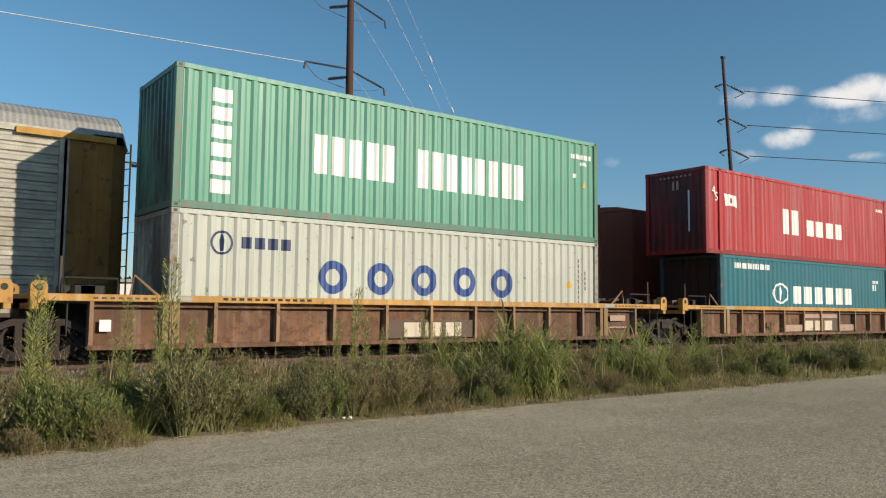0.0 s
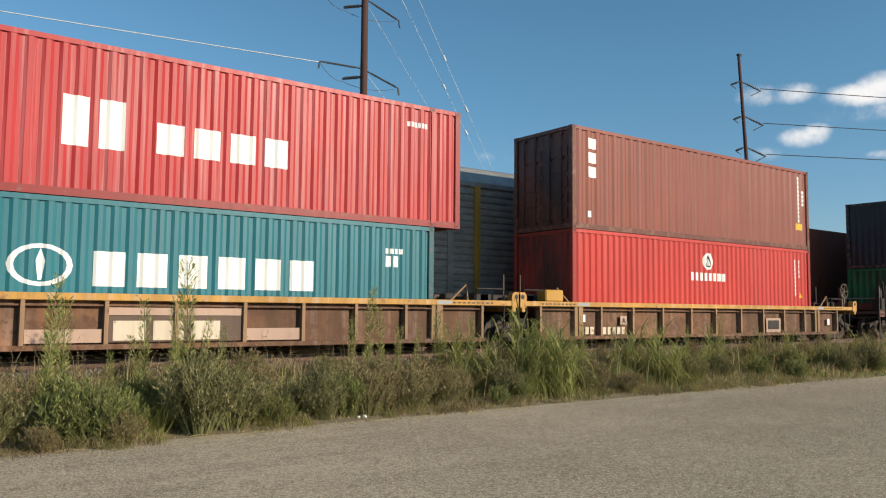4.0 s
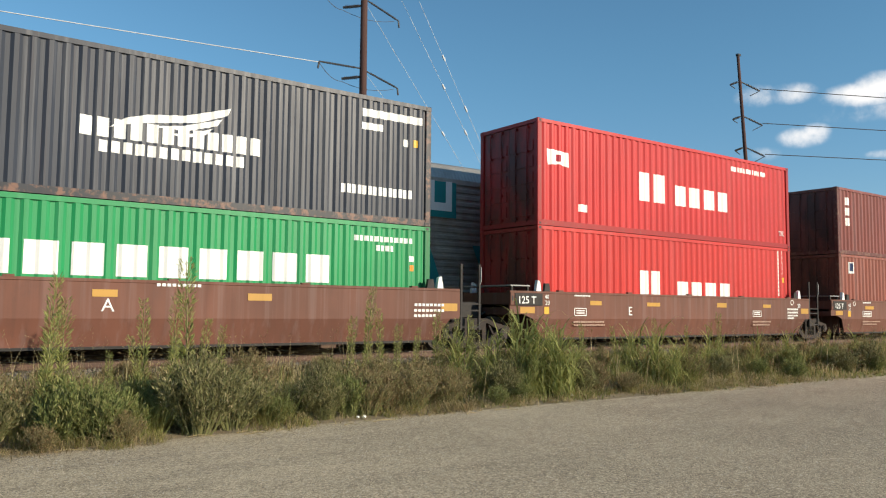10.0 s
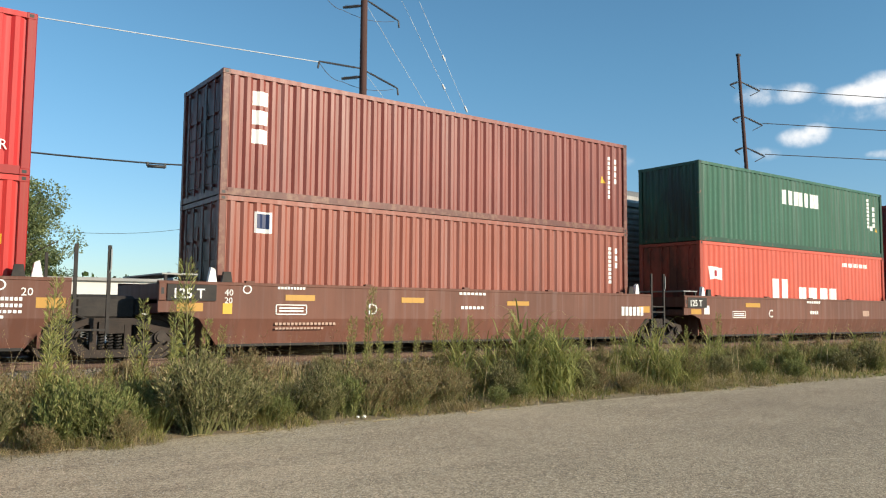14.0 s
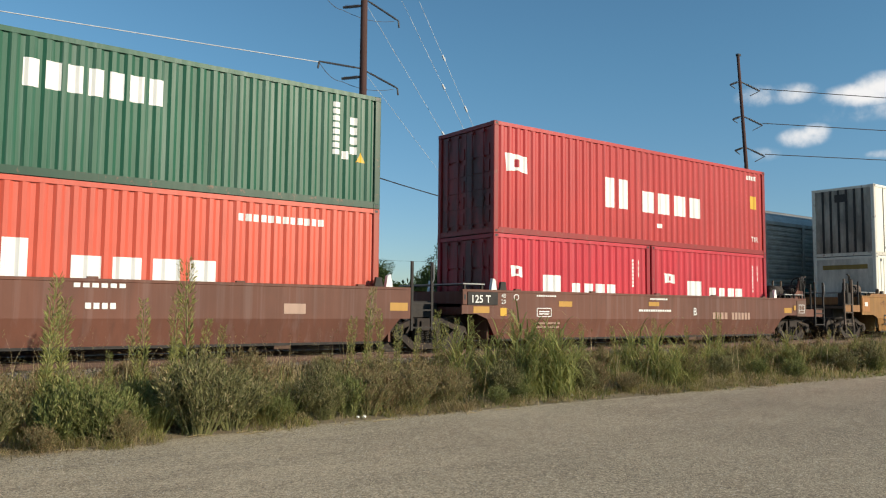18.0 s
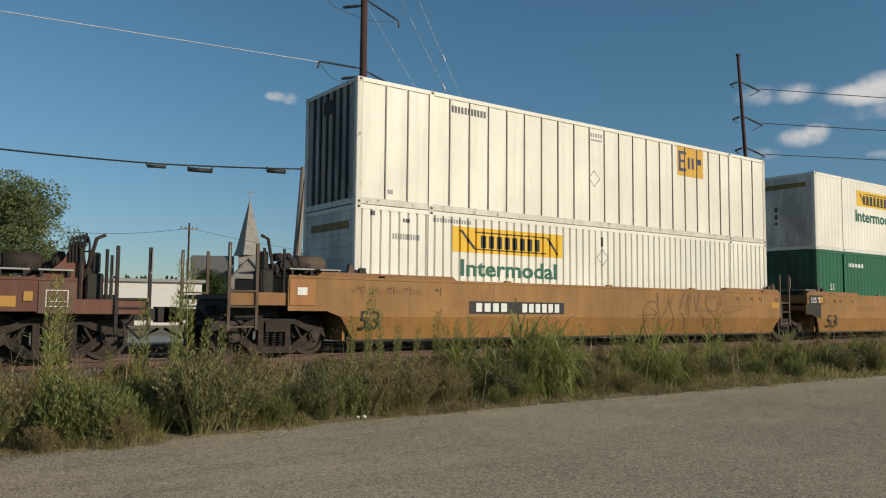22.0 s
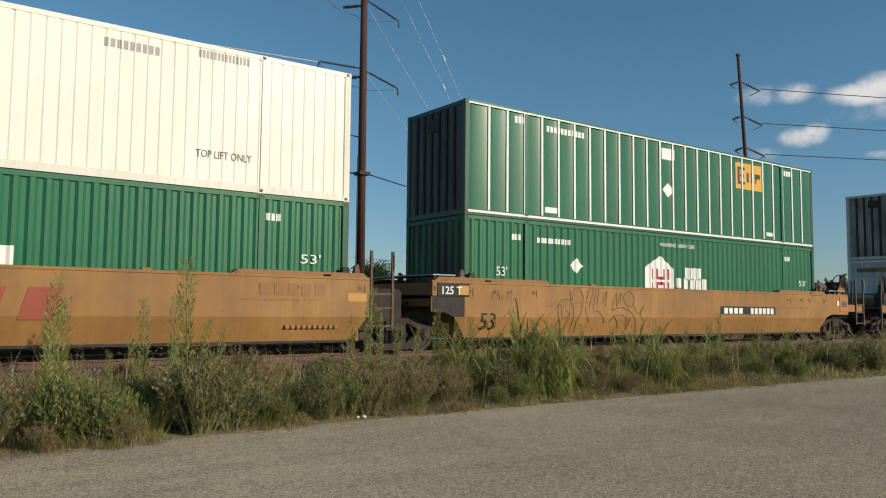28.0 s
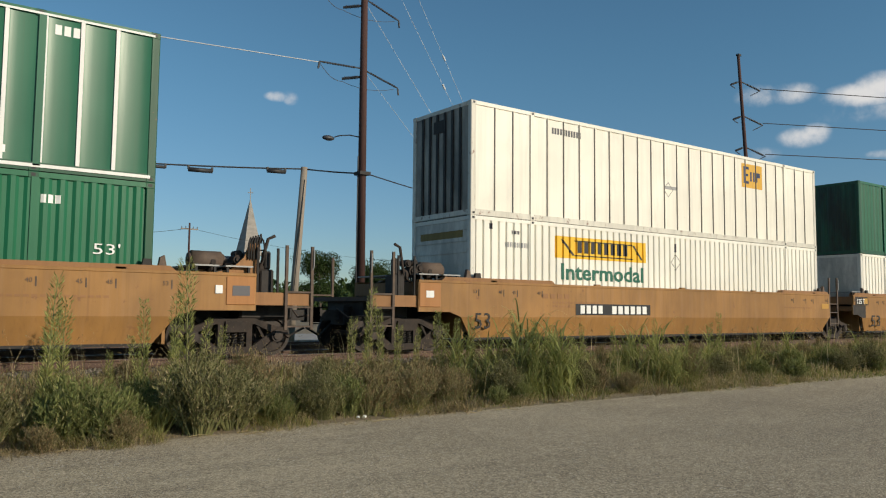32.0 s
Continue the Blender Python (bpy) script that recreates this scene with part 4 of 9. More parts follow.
def ribbed_well(name, x, label, left="joint", right="joint", mark=""):
    """A rusty well with ribbed sides under a yellow chord. Local x from the load's left end."""
    t = thing(name, pose(x, TRACK_1, 0), label, "wagon", "wells of the near train")
    MOVERS.append(t)
    half, length, top, low = 1.48, 12.19, 1.83, 0.87
    a, b = -2.4, 14.9
    rust = paint("rust-stained brown steel", (0.27, 0.125, 0.06), 1.7, 0.7, 0.6, (0.1, 0.045, 0.025), chalk_sheen=0.35, grime_shade=0.6)
    chord = paint("dirty yellow chord", (0.64, 0.33, 0.07), 0.95, 0.55, 0.3, (0.2, 0.1, 0.05), chalk_sheen=0.6, grime_shade=0.3)
    gusset = paint("bleached gusset", (0.42, 0.27, 0.13), 0.9, 0.65, 0.4, (0.16, 0.08, 0.04), grime_shade=0.3)
    tan = paint("tan rib steel", (0.42, 0.25, 0.14), 1.1, 0.65, 0.3, (0.13, 0.06, 0.03), grime_shade=0.4)
    for s in (-1, 1):
        y0, y1 = sorted((s * half, s * (half - 0.14)))
        boxes("top_chord", [(a, b, y0, y1, 1.70, top)], chord, t, "dirty yellow top chord", bevel=0.01)
        boxes("side_plate", [(-1.47, length + 1.4, min(s * (half - 0.15), s * (half - 0.19)), max(s * (half - 0.15), s * (half - 0.19)), low + 0.04, 1.70)], rust, t, "rust-stained brown side")
        boxes("side_stringer", [(-1.47, length + 1.4, min(s * (half - 0.04), s * (half - 0.15)), max(s * (half - 0.04), s * (half - 0.15)), 1.6, 1.63)], rust, t)
        boxes("bottom_chord", [(-1.47, length + 1.4, min(s * (half - 0.0), s * (half - 0.16)), max(s * (half - 0.0), s * (half - 0.16)), low - 0.04, low + 0.05)], rust, t)
        for k, px in enumerate((-1.42, 0.0, 0.86, 2.18, 3.5, 4.85, 6.1, 7.45, 8.72, 9.98, 11.28, 12.16, 13.5)):
            bm = bmesh.new()
            prism(bm, [(px - 0.035, low + 0.05), (px + 0.035, low + 0.05), (px + 0.035, 1.70), (px - 0.035, 1.70)], y0, y1 + (0.01 if s < 0 else 0))
            wide = k in (1, 11)
            part("rib", bm, tan, t)
            if wide:
                boxes("gusset", [(px - 0.16, px + 0.16, min(s * (half - 0.03), s * (half - 0.06)), max(s * (half - 0.13), s * (half - 0.15)), low + 0.05, 1.7)], gusset, t, "bleached tan gusset plate")
    boxes("well_floor", [(-1.4, length + 1.3, -1.3, 1.3, low, low + 0.06)], DARK_STEEL, t)
    for sx, s in ((a, 1), (b, -1)):
        p, q = sorted((sx, sx + s * 2.2))
        boxes("end_deck", [(p, q, -half + 0.14, half - 0.14, 1.66, 1.74)], RUST_STEEL, t, "rusty end platform")
        boxes("end_beam", [(min(sx, sx + s * 0.12), max(sx, sx + s * 0.12), -half, half, 1.55, 1.83)], chord, t, bevel=0.01)
        for y in (-half + 0.07, half - 0.07):
            bm = bmesh.new()
            prism(bm, [(sx - s * 0.02, 1.66), (sx + s * 0.25, 1.66), (sx + s * 0.25, 1.98), (sx + s * 0.19, 2.05), (sx + s * 0.04, 2.05), (sx - s * 0.02, 1.98)], y - 0.09, y + 0.09)
            lug = part("lifting_lug", bm, chord, t, "yellow lifting lug")
            bm = bmesh.new()
            prism(bm, disc(sx + s * 0.115, 1.93, 0.06, 12), y - 0.094, y - 0.09)
            part("lug_hole", bm, BLACK, lug)
        p = sx + s * 1.0
        bm = bmesh.new()
        bar(bm, (p, -1.0, 1.9), (p, 1.0, 1.9), 0.05, 8)
        for y in (-1.0, -0.4, 0.5, 1.0):
            box(bm, p - 0.12, p + 0.12, y - 0.05, y + 0.05, 1.74, 2.0)
        part("brake_rigging", bm, RUST_STEEL, t, "rusty brake rigging on the platform")
        bm = bmesh.new()
        tube(bm, [(sx + s * 2.3, -1.26, 1.74), (sx + s * 1.75, -1.26, 2.2), (sx + s * 1.68, -1.26, 1.74)], 0.03, 5)
        part("guide", bm, tan, t, "dirty tan bracket")
        for y in (-1.05, 0.2):
            boxes("valve_box", [(min(sx + s * 0.75, sx + s * 1.3), max(sx + s * 0.75, sx + s * 1.3), y, y + 0.3, 1.74, 2.02)], DARK_STEEL, t, "black valve box", bevel=0.03)
        grab(t, [(sx + s * 0.55, -1.3, 1.8), (sx + s * 0.55, -1.3, 2.12), (sx + s * 1.45, -1.3, 2.12), (sx + s * 1.45, -1.3, 1.8)], DARK_STEEL, 0.022, "handrail")
        side_bars(t, min(sx + s * 1.0, sx + s * 2.3), max(sx + s * 1.0, sx + s * 2.3), 1.745, 0.035, 9, -half - 0.004, RUST_STEEL, 0.55, "dark stencilled marks")
        side_bars(t, sx + s * 2.55 - 0.22, sx + s * 2.55 + 0.22, 1.72, 0.09, 1, -half - 0.004, GREY_MARK, 1.0, "grey patch", "panel")
        boxes("centre_sill", [(min(sx, sx + s * 1.2), max(sx, sx + s * 1.2), -0.35, 0.35, RAIL_Z + 0.6, 1.66)], DARK_STEEL, t)
        for y in (-1.34, 1.34):
            grab(t, [(sx + s * 0.25, y, 1.7), (sx + s * 0.25, y, 1.1), (sx + s * 0.6, y, 1.1), (sx + s * 0.6, y, 1.7)])
        grab(t, [(sx + s * 0.5, -1.2, 1.74), (sx + s * 0.5, -1.2, 2.5)], RUST_STEEL, 0.025, "stanchion")
    if right == "joint":
        bogie(t, b + 0.5)
    else:
        bogie(t, b - 0.9)
        coupler(t, b - 0.1, b + 0.75)
        hand_brake(t, b - 0.4, -1.25, 2.42)
    return t

# ---- the near train ----
ribbed_well("well_wagon", 4.91 - 17.6, "rusty brown ribbed well wagon with a yellow top chord")
TTX_2 = ribbed_well("well_wagon", 4.91, "rusty brown ribbed well wagon with a yellow top chord", mark="D")
TTX_3 = ribbed_well("well_wagon", 23.05, "rusty brown ribbed well wagon with a yellow top chord", mark="E")
TTX_4 = ribbed_well("well_wagon", 39.91, "rusty brown ribbed well wagon with a yellow chord and brake wheel", right="end", mark="A")
MAROON = paint("faded maroon wagon paint", (0.175, 0.068, 0.043), 0.4, 0.6, 0.3, chalk_sheen=0.14, grime_shade=0.2)
OCHRE = paint("faded ochre wagon paint", (0.39, 0.195, 0.054), 0.75, 0.55, 0.3, (0.2, 0.09, 0.04), chalk_sheen=0.07, grime_shade=0.26)
OCHRE_DARK = paint("stained ochre wagon paint", (0.3, 0.15, 0.06), 0.6, 0.65, 0.25)
WELLS = []
for k, (x, kind) in enumerate(((59.62, "end"), (75.28, "joint"), (90.86, "joint"), (106.47, "joint"), (122.04, "last"))):
    WELLS.append(smooth_well("well_wagon", x, 12.19, 2.08, 0.86, MAROON, "faded maroon plate-sided well wagon carrying containers", "end" if k == 0 else "joint", "end" if k == 4 else "joint"))
for k, x in enumerate((141.9, 161.28, 180.65, 204.4, 223.8)):
    WELLS.append(smooth_well("well_wagon", x, 16.15, 2.27, 0.9, OCHRE, "faded ochre plate-sided well wagon carrying long containers",
                             "end" if k in (0, 3) else "joint", "end" if k == 2 else "joint", OCHRE_DARK, (1.1, 0.45), lip=0.1, mid=1.42))

FLOOR, FLOOR53 = 0.96, 1.04
S, HC = 2.591, 2.896
china = Box("container", 4.91, FLOOR + S, 12.192, HC, (0.12, 0.325, 0.235), "sea-green corrugated container with white lettering blocks", door="front", rust=0.2, chalk_sheen=0.3)
cosco = Box("container", 4.91, FLOOR, 12.192, S, (0.49, 0.5, 0.44), "pale grey corrugated container with blue lettering blocks and rust streaks", door="front", rust=0.8)
# end_colour: ends painted darker than the sides to look shaded
k45 = Box("container", 22.32, FLOOR + S, 13.716, HC, (0.42, 0.032, 0.035), "crimson 45-foot corrugated container overhanging the one below", door="front", rust=0.15, lift=0.76, chalk_sheen=0.5, end_colour=(0.24, 0.018, 0.022))
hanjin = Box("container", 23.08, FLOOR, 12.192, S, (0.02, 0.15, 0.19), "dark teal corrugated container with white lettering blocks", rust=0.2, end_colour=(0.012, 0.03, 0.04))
tex = Box("container", 39.91, FLOOR + HC, 12.192, HC, (0.235, 0.062, 0.04), "faded red-brown corrugated container with a white upright mark", pitch=0.36, rust=0.35, chalk_sheen=0.1)
magellan = Box("container", 39.91, FLOOR, 12.192, HC, (0.5, 0.04, 0.03), "bright red corrugated container with a white round emblem", pitch=0.245, door="front", rust=0.1)
nyk = Box("container", 59.62, FLOOR + S, 12.192, HC, (0.03, 0.036, 0.052), "dark blue-grey corrugated container with a white wing emblem", door="front", rust=0.3, chalk_sheen=0.25)
evergreen = Box("container", 59.62, FLOOR, 12.192, S, (0.015, 0.26, 0.085), "bright green corrugated container with large white lettering blocks", door="front", rust=0.1)
kl1 = Box("container", 75.28, FLOOR + HC, 12.192, HC, (0.5, 0.022, 0.022), "bright red corrugated container with white lettering blocks", rust=0.1)
kl2 = Box("container", 75.28, FLOOR, 12.192, HC, (0.52, 0.028, 0.022), "red corrugated container seated low in the wagon well", rust=0.1)
tex2 = Box("container", 90.86, FLOOR + HC, 12.192, S, (0.215, 0.055, 0.042), "dark maroon corrugated container with a white upright mark", rust=0.3, deep=0.044, chalk_sheen=0.2)
beacon = Box("container", 90.86, FLOOR, 12.192, HC, (0.27, 0.08, 0.052), "faded brown corrugated container with a small square emblem", rust=0.3, deep=0.044, chalk_sheen=0.2)
capital = Box("container", 106.47, FLOOR + HC, 12.192, S, (0.022, 0.105, 0.06), "dark green corrugated container with white lettering blocks", door="front", rust=0.15, chalk_sheen=0.22)
kl3 = Box("container", 106.47, FLOOR, 12.192, HC, (0.6, 0.10, 0.06), "orange-red corrugated container with a white flag mark", rust=0.1)
k3 = Box("container", 122.04, FLOOR + S, 12.192, HC, (0.45, 0.035, 0.033), "red corrugated container on two short ones", rust=0.12)
k20a = Box("container", 122.04, FLOOR, 6.058, S, (0.52, 0.027, 0.045), "short crimson 20-foot corrugated container", rust=0.1)
k20b = Box("container", 122.04 + 6.13, FLOOR, 6.058, S, (0.52, 0.027, 0.045), "short crimson 20-foot corrugated container", rust=0.1)
LONG = dict(wide=2.591, lift=1.98)
# these ends take their stains and a shade tone through end_colour
emp = Box("container", 141.9, FLOOR53 + HC, 16.154, HC, (0.86, 0.82, 0.71), "off-white 53-foot plated container with grey seams", door="ribs", plate=0.61, strip=SEAM, rust=0.15, end_colour=(0.52, 0.46, 0.375), chalk_sheen=0, **LONG)
jbh = Box("container", 141.9, FLOOR53, 16.154, HC, (0.86, 0.83, 0.735), "white 53-foot corrugated container with a yellow panel", door="slats", pitch=0.25, flat=0.72, deep=0.05, rust=0.05, chalk_sheen=0, **LONG)
jbh2 = Box("container", 161.28, FLOOR53 + HC, 16.154, HC, (0.87, 0.835, 0.74), "clean white 53-foot container with a small yellow panel", door="slats", pitch=0.25, flat=0.72, deep=0.012, rust=0.05, chalk_sheen=0, **LONG)
hub = Box("container", 161.28, FLOOR53, 16.154, HC, (0.012, 0.135, 0.062), "green 53-foot corrugated container with a white house emblem", pitch=0.26, rust=0.08, door="front", chalk_sheen=0.03, **LONG)
emp2 = Box("container", 180.65, FLOOR53 + HC, 16.154, HC, (0.02, 0.13, 0.068), "green 53-foot plated container with white upright strips", door="ribs", plate=0.61, strip=WHITE, rust=0.08, end_colour=(0.06, 0.07, 0.062), chalk_sheen=0, gloss=0.3, **LONG)
hub2 = Box("container", 180.65, FLOOR53, 16.154, HC, (0.012, 0.14, 0.064), "green 53-foot corrugated container with a white house emblem", pitch=0.26, rust=0.08, door="front", chalk_sheen=0.03, **LONG)
emp3 = Box("container", 204.4, FLOOR53 + HC, 16.154, HC, (0.86, 0.82, 0.71), "off-white 53-foot plated container with stained grey end", door="ribs", plate=0.61, strip=SEAM, rust=0.15, end_colour=(0.52, 0.46, 0.375), chalk_sheen=0, **LONG)
jbh3 = Box("container", 204.4, FLOOR53, 16.154, HC, (0.86, 0.83, 0.735), "white 53-foot corrugated container with a yellow panel", door="slats", pitch=0.25, flat=0.72, deep=0.05, rust=0.05, chalk_sheen=0, **LONG)
hub3 = Box("container", 223.8, FLOOR53 + HC, 16.154, HC, (0.02, 0.13, 0.068), "green 53-foot corrugated container", pitch=0.26, rust=0.08, door="front", **LONG)
jbh4 = Box("container", 223.8, FLOOR53, 16.154, HC, (0.86, 0.83, 0.735), "white 53-foot corrugated container", door="slats", pitch=0.25, flat=0.72, deep=0.05, rust=0.05, chalk_sheen=0, **LONG)

# ---- markings of the near train, as plain shapes ----
def ring_poly(x0, x1, z0, z1, inner=0.55, n=20):
    cx, cz, rx, rz = (x0 + x1) / 2, (z0 + z1) / 2, (x1 - x0) / 2, (z1 - z0) / 2
    polys = []
    for k in range(n):
        a, b = k * math.tau / n, (k + 1) * math.tau / n
        polys.append([(cx + rx * math.cos(a), cz + rz * math.sin(a)), (cx + rx * math.cos(b), cz + rz * math.sin(b)),
                      (cx + inner * rx * math.cos(b), cz + inner * rz * math.sin(b)), (cx + inner * rx * math.cos(a), cz + inner * rz * math.sin(a))])
    return polys


def ring_mark(box_, x0, x1, z0, z1, m):
    box_.shape(ring_poly(x0, x1, z0, z1, 0.8), m, "emblem", "round ring emblem")
    cx, cz, h = (x0 + x1) / 2, (z0 + z1) / 2, (z1 - z0)
    box_.shape([[(cx - 0.03, cz - h * 0.35), (cx + 0.03, cz - h * 0.35), (cx + 0.1 * h, cz + h * 0.1), (cx, cz + h * 0.4), (cx - 0.1 * h, cz + h * 0.1)]], m, "emblem")


def blocks_mark(box_, x0, x1, z0, z1, m):
    step = (x1 - x0 - 0.72) / 4
    for k in range(5):
        a = x0 + step * k
        box_.shape(ring_poly(a, a + 0.72, z0, z1, 0.5, 24), m, "lettering", "blue ring-shaped lettering block")


def disc_mark(box_, x0, x1, z0, z1, m):
    cx, cz, r = (x0 + x1) / 2, (z0 + z1) / 2, (x1 - x0) / 2
    box_.shape([disc(cx, cz, r)], m, "emblem", "white round emblem")
    box_.shape([[(cx - 0.6 * r, cz - 0.45 * r), (cx - 0.42 * r, cz - 0.55 * r), (cx + 0.06 * r, cz + 0.7 * r), (cx - 0.06 * r, cz + 0.72 * r)],
                [(cx + 0.6 * r, cz - 0.45 * r), (cx + 0.42 * r, cz - 0.55 * r), (cx - 0.06 * r, cz + 0.7 * r), (cx + 0.06 * r, cz + 0.72 * r)],
                [(cx - 0.6 * r, cz - 0.5 * r), (cx + 0.6 * r, cz - 0.5 * r), (cx + 0.4 * r, cz - 0.64 * r), (cx - 0.4 * r, cz - 0.64 * r)],
                [(cx - 0.05 * r, cz - 0.5 * r), (cx + 0.05 * r, cz - 0.5 * r), (cx + 0.03 * r, cz + 0.5 * r), (cx - 0.03 * r, cz + 0.5 * r)]], BLACK, "emblem", "", 0.007)


def tri_mark(box_, x0, x1, z0, z1, m):
    box_.shape([[(x0, z0), (x1, z0), ((x0 + x1) / 2, z1)]], m, "warning_triangle", "yellow warning triangle")


def flag_mark(box_, x0, x1, z0, z1, m):
    w, h = x1 - x0, z1 - z0
    box_.shape([[(x0 + 0.06 * w, z0 + 0.04 * h), (x0 + 0.55 * w, z0 + 0.14 * h), (x1, z0), (x1 - 0.04 * w, z1 - 0.1 * h), (x0 + 0.45 * w, z1 - 0.02 * h), (x0 - 0.02 * w, z1)]], m, "emblem", "white waving flag emblem")
    box_.shape([[(x0 + 0.42 * w, z0 + 0.3 * h), (x0 + 0.62 * w, z0 + 0.3 * h), (x0 + 0.62 * w, z0 + 0.72 * h), (x0 + 0.42 * w, z0 + 0.72 * h)]], RED_MARK, "emblem", "", 0.007)


def wing_mark(box_, x0, x1, z0, z1, m):
    w, h = x1 - x0, z1 - z0
    P2 = lambda u, v: (x0 + u * w, z0 + v * h)
    box_.shape([[P2(0.0, 0.0), P2(0.12, 0.3), P2(0.3, 0.48), P2(0.6, 0.6), P2(1.0, 1.0), P2(0.97, 0.78), P2(0.72, 0.46), P2(0.4, 0.3), P2(0.2, 0.2)],
                [P2(0.3, 0.16), P2(0.6, 0.32), P2(0.93, 0.66), P2(0.88, 0.44), P2(0.62, 0.18)], [P2(0.42, 0.02), P2(0.66, 0.12), P2(0.85, 0.36), P2(0.78, 0.14), P2(0.62, 0.0)]], m, "emblem", "white wing emblem")


def stripes_mark(box_, x0, x1, z0, z1, m):
    h = z1 - z0
    for k in range(2):
        a = z0 + h * (0.08 + 0.5 * k)
        box_.shape([[(x0, a), (x1, a - 0.1 * h), (x1, a + 0.22 * h), (x0, a + 0.34 * h)]], m, "emblem", "white stripe emblem")
    box_.shape([[(x0, z0 + 0.45 * h), (x1, z0 + 0.34 * h), (x1, z0 + 0.44 * h), (x0, z0 + 0.56 * h)]], RED_MARK, "emblem", "red stripe")


def diamond_mark(box_, x0, x1, z0, z1, m):
    cx, cz = (x0 + x1) / 2, (z0 + z1) / 2
    box_.shape([[(cx, z0), (x1, cz), (cx, z1), (x0, cz)]], m, "placard", "white diamond placard")


def house_mark(box_, x0, x1, z0, z1, m):
    w, h = x1 - x0, z1 - z0
    P2 = lambda u, v: (x0 + u * w, z0 + v * h)
    box_.shape([[P2(0, 0), P2(1, 0), P2(1, 0.68), P2(0.55, 1), P2(0, 0.68)]], m, "emblem", "white house-shaped emblem")
    red = [(0.24, 0.31), (0.39, 0.47), (0.63, 0.71), (0.78, 0.85)]
    for a, b in red:
        for c, d in ((0.03, 0.32), (0.38, 0.66)):
            box_.shape([[P2(a, c), P2(b, c), P2(b, d), P2(a, d)]], RED_MARK, "emblem", "dark red bar", 0.007)
    for c, d in ((0.24, 0.32), (0.38, 0.46)):
        box_.shape([[P2(0.47, c), P2(0.63, c), P2(0.63, d), P2(0.47, d)]], RED_MARK, "emblem", "dark red bar", 0.007)


def panel_mark(box_, x0, x1, z0, z1, m):
    box_.shape([[(x0, z0), (x1, z0), (x1, z1), (x0, z1)]], m, "sign_panel", "yellow sign panel")
    w, h = x1 - x0, z1 - z0
    rows = [[(x0 + 0.2 * w, z0 + 0.12 * h), (x0 + 0.84 * w, z0 + 0.12 * h), (x0 + 0.84 * w, z0 + 0.17 * h), (x0 + 0.2 * w, z0 + 0.17 * h)],
            [(x0 + 0.2 * w, z0 + 0.8 * h), (x0 + 0.84 * w, z0 + 0.8 * h), (x0 + 0.84 * w, z0 + 0.85 * h), (x0 + 0.2 * w, z0 + 0.85 * h)],
            [(x0 + 0.06 * w, z0 + 0.85 * h), (x0 + 0.08 * w, z0 + 0.88 * h), (x0 + 0.2 * w, z0 + 0.16 * h), (x0 + 0.18 * w, z0 + 0.12 * h)],
            [(x0 + 0.84 * w, z0 + 0.8 * h), (x0 + 0.86 * w, z0 + 0.84 * h), (x0 + 0.96 * w, z0 + 0.14 * h), (x0 + 0.94 * w, z0 + 0.12 * h)]]
    box_.shape(rows, BLACK, "border_line", "thin black border", 0.007)


def hunt_mark(box_, x0, x1, z0, z1, m):
    box_.word(x0, x1, z0, z1 - z0, 8, m, 0.66, "lettering", "black lettering block", (), 0.009)


def text_mark(box_, x0, x1, z0, z1, m):
    size = (z1 - z0) * 0.92
    o = letters("lettering", "Intermodal", size, m, box_.thing, 0, 0.004, z0, "dark green word", 1.0, size * 0.03)
    wide = max(v.co.x for v in o.data.vertices)
    for v in o.data.vertices:
        v.co.x = x0 + v.co.x * (x1 - x0) / wide


def line_text(box_, body, x0, x1, z0, z1, m):
    o = letters("lettering", body, z1 - z0, m, box_.thing, 0, 0.004, z0, "stencilled words", 1.0)
    wide = max(v.co.x for v in o.data.vertices)
    for v in o.data.vertices:
        v.co.x = x0 + v.co.x * (x1 - x0) / wide


def tlo_mark(box_, x0, x1, z0, z1, m):
    line_text(box_, "TOP LIFT ONLY", x0, x1, z0, z1, m)


def warn_mark(box_, x0, x1, z0, z1, m):
    line_text(box_, "WARNING  HIGH CUBE", x0, x1, z0, z1, m)


def fifty_mark(box_, x0, x1, z0, z1, m):
    line_text(box_, "53'", x0, x1, z0, z1, m)


def empbars_mark(box_, x0, x1, z0, z1, m):
    w, h = x1 - x0, z1 - z0
    rows = []
    for a, b, c, d in ((0.02, 0.1, 0.1, 1.0), (0.1, 0.32, 0.86, 1.0), (0.1, 0.28, 0.5, 0.62), (0.1, 0.32, 0.1, 0.24), (0.4, 0.48, 0.25, 0.75), (0.56, 0.64, 0.25, 0.75), (0.74, 0.8, 0.25, 0.75), (0.8, 0.96, 0.5, 0.75)):
        rows.append([(x0 + a * w, z0 + c * h), (x0 + b * w, z0 + c * h), (x0 + b * w, z0 + d * h), (x0 + a * w, z0 + d * h)])
    box_.shape(rows, m, "emblem", "dark bars of the emblem", 0.008)


def wring_mark(t, x0, x1, z0, z1, m):
    bm = bmesh.new()
    for poly in ring_poly(x0, x1, z0, z1, 0.75, 14):
        prism(bm, poly, -1.488, -1.485)
    part("marking", bm, m, t, "white ring mark")


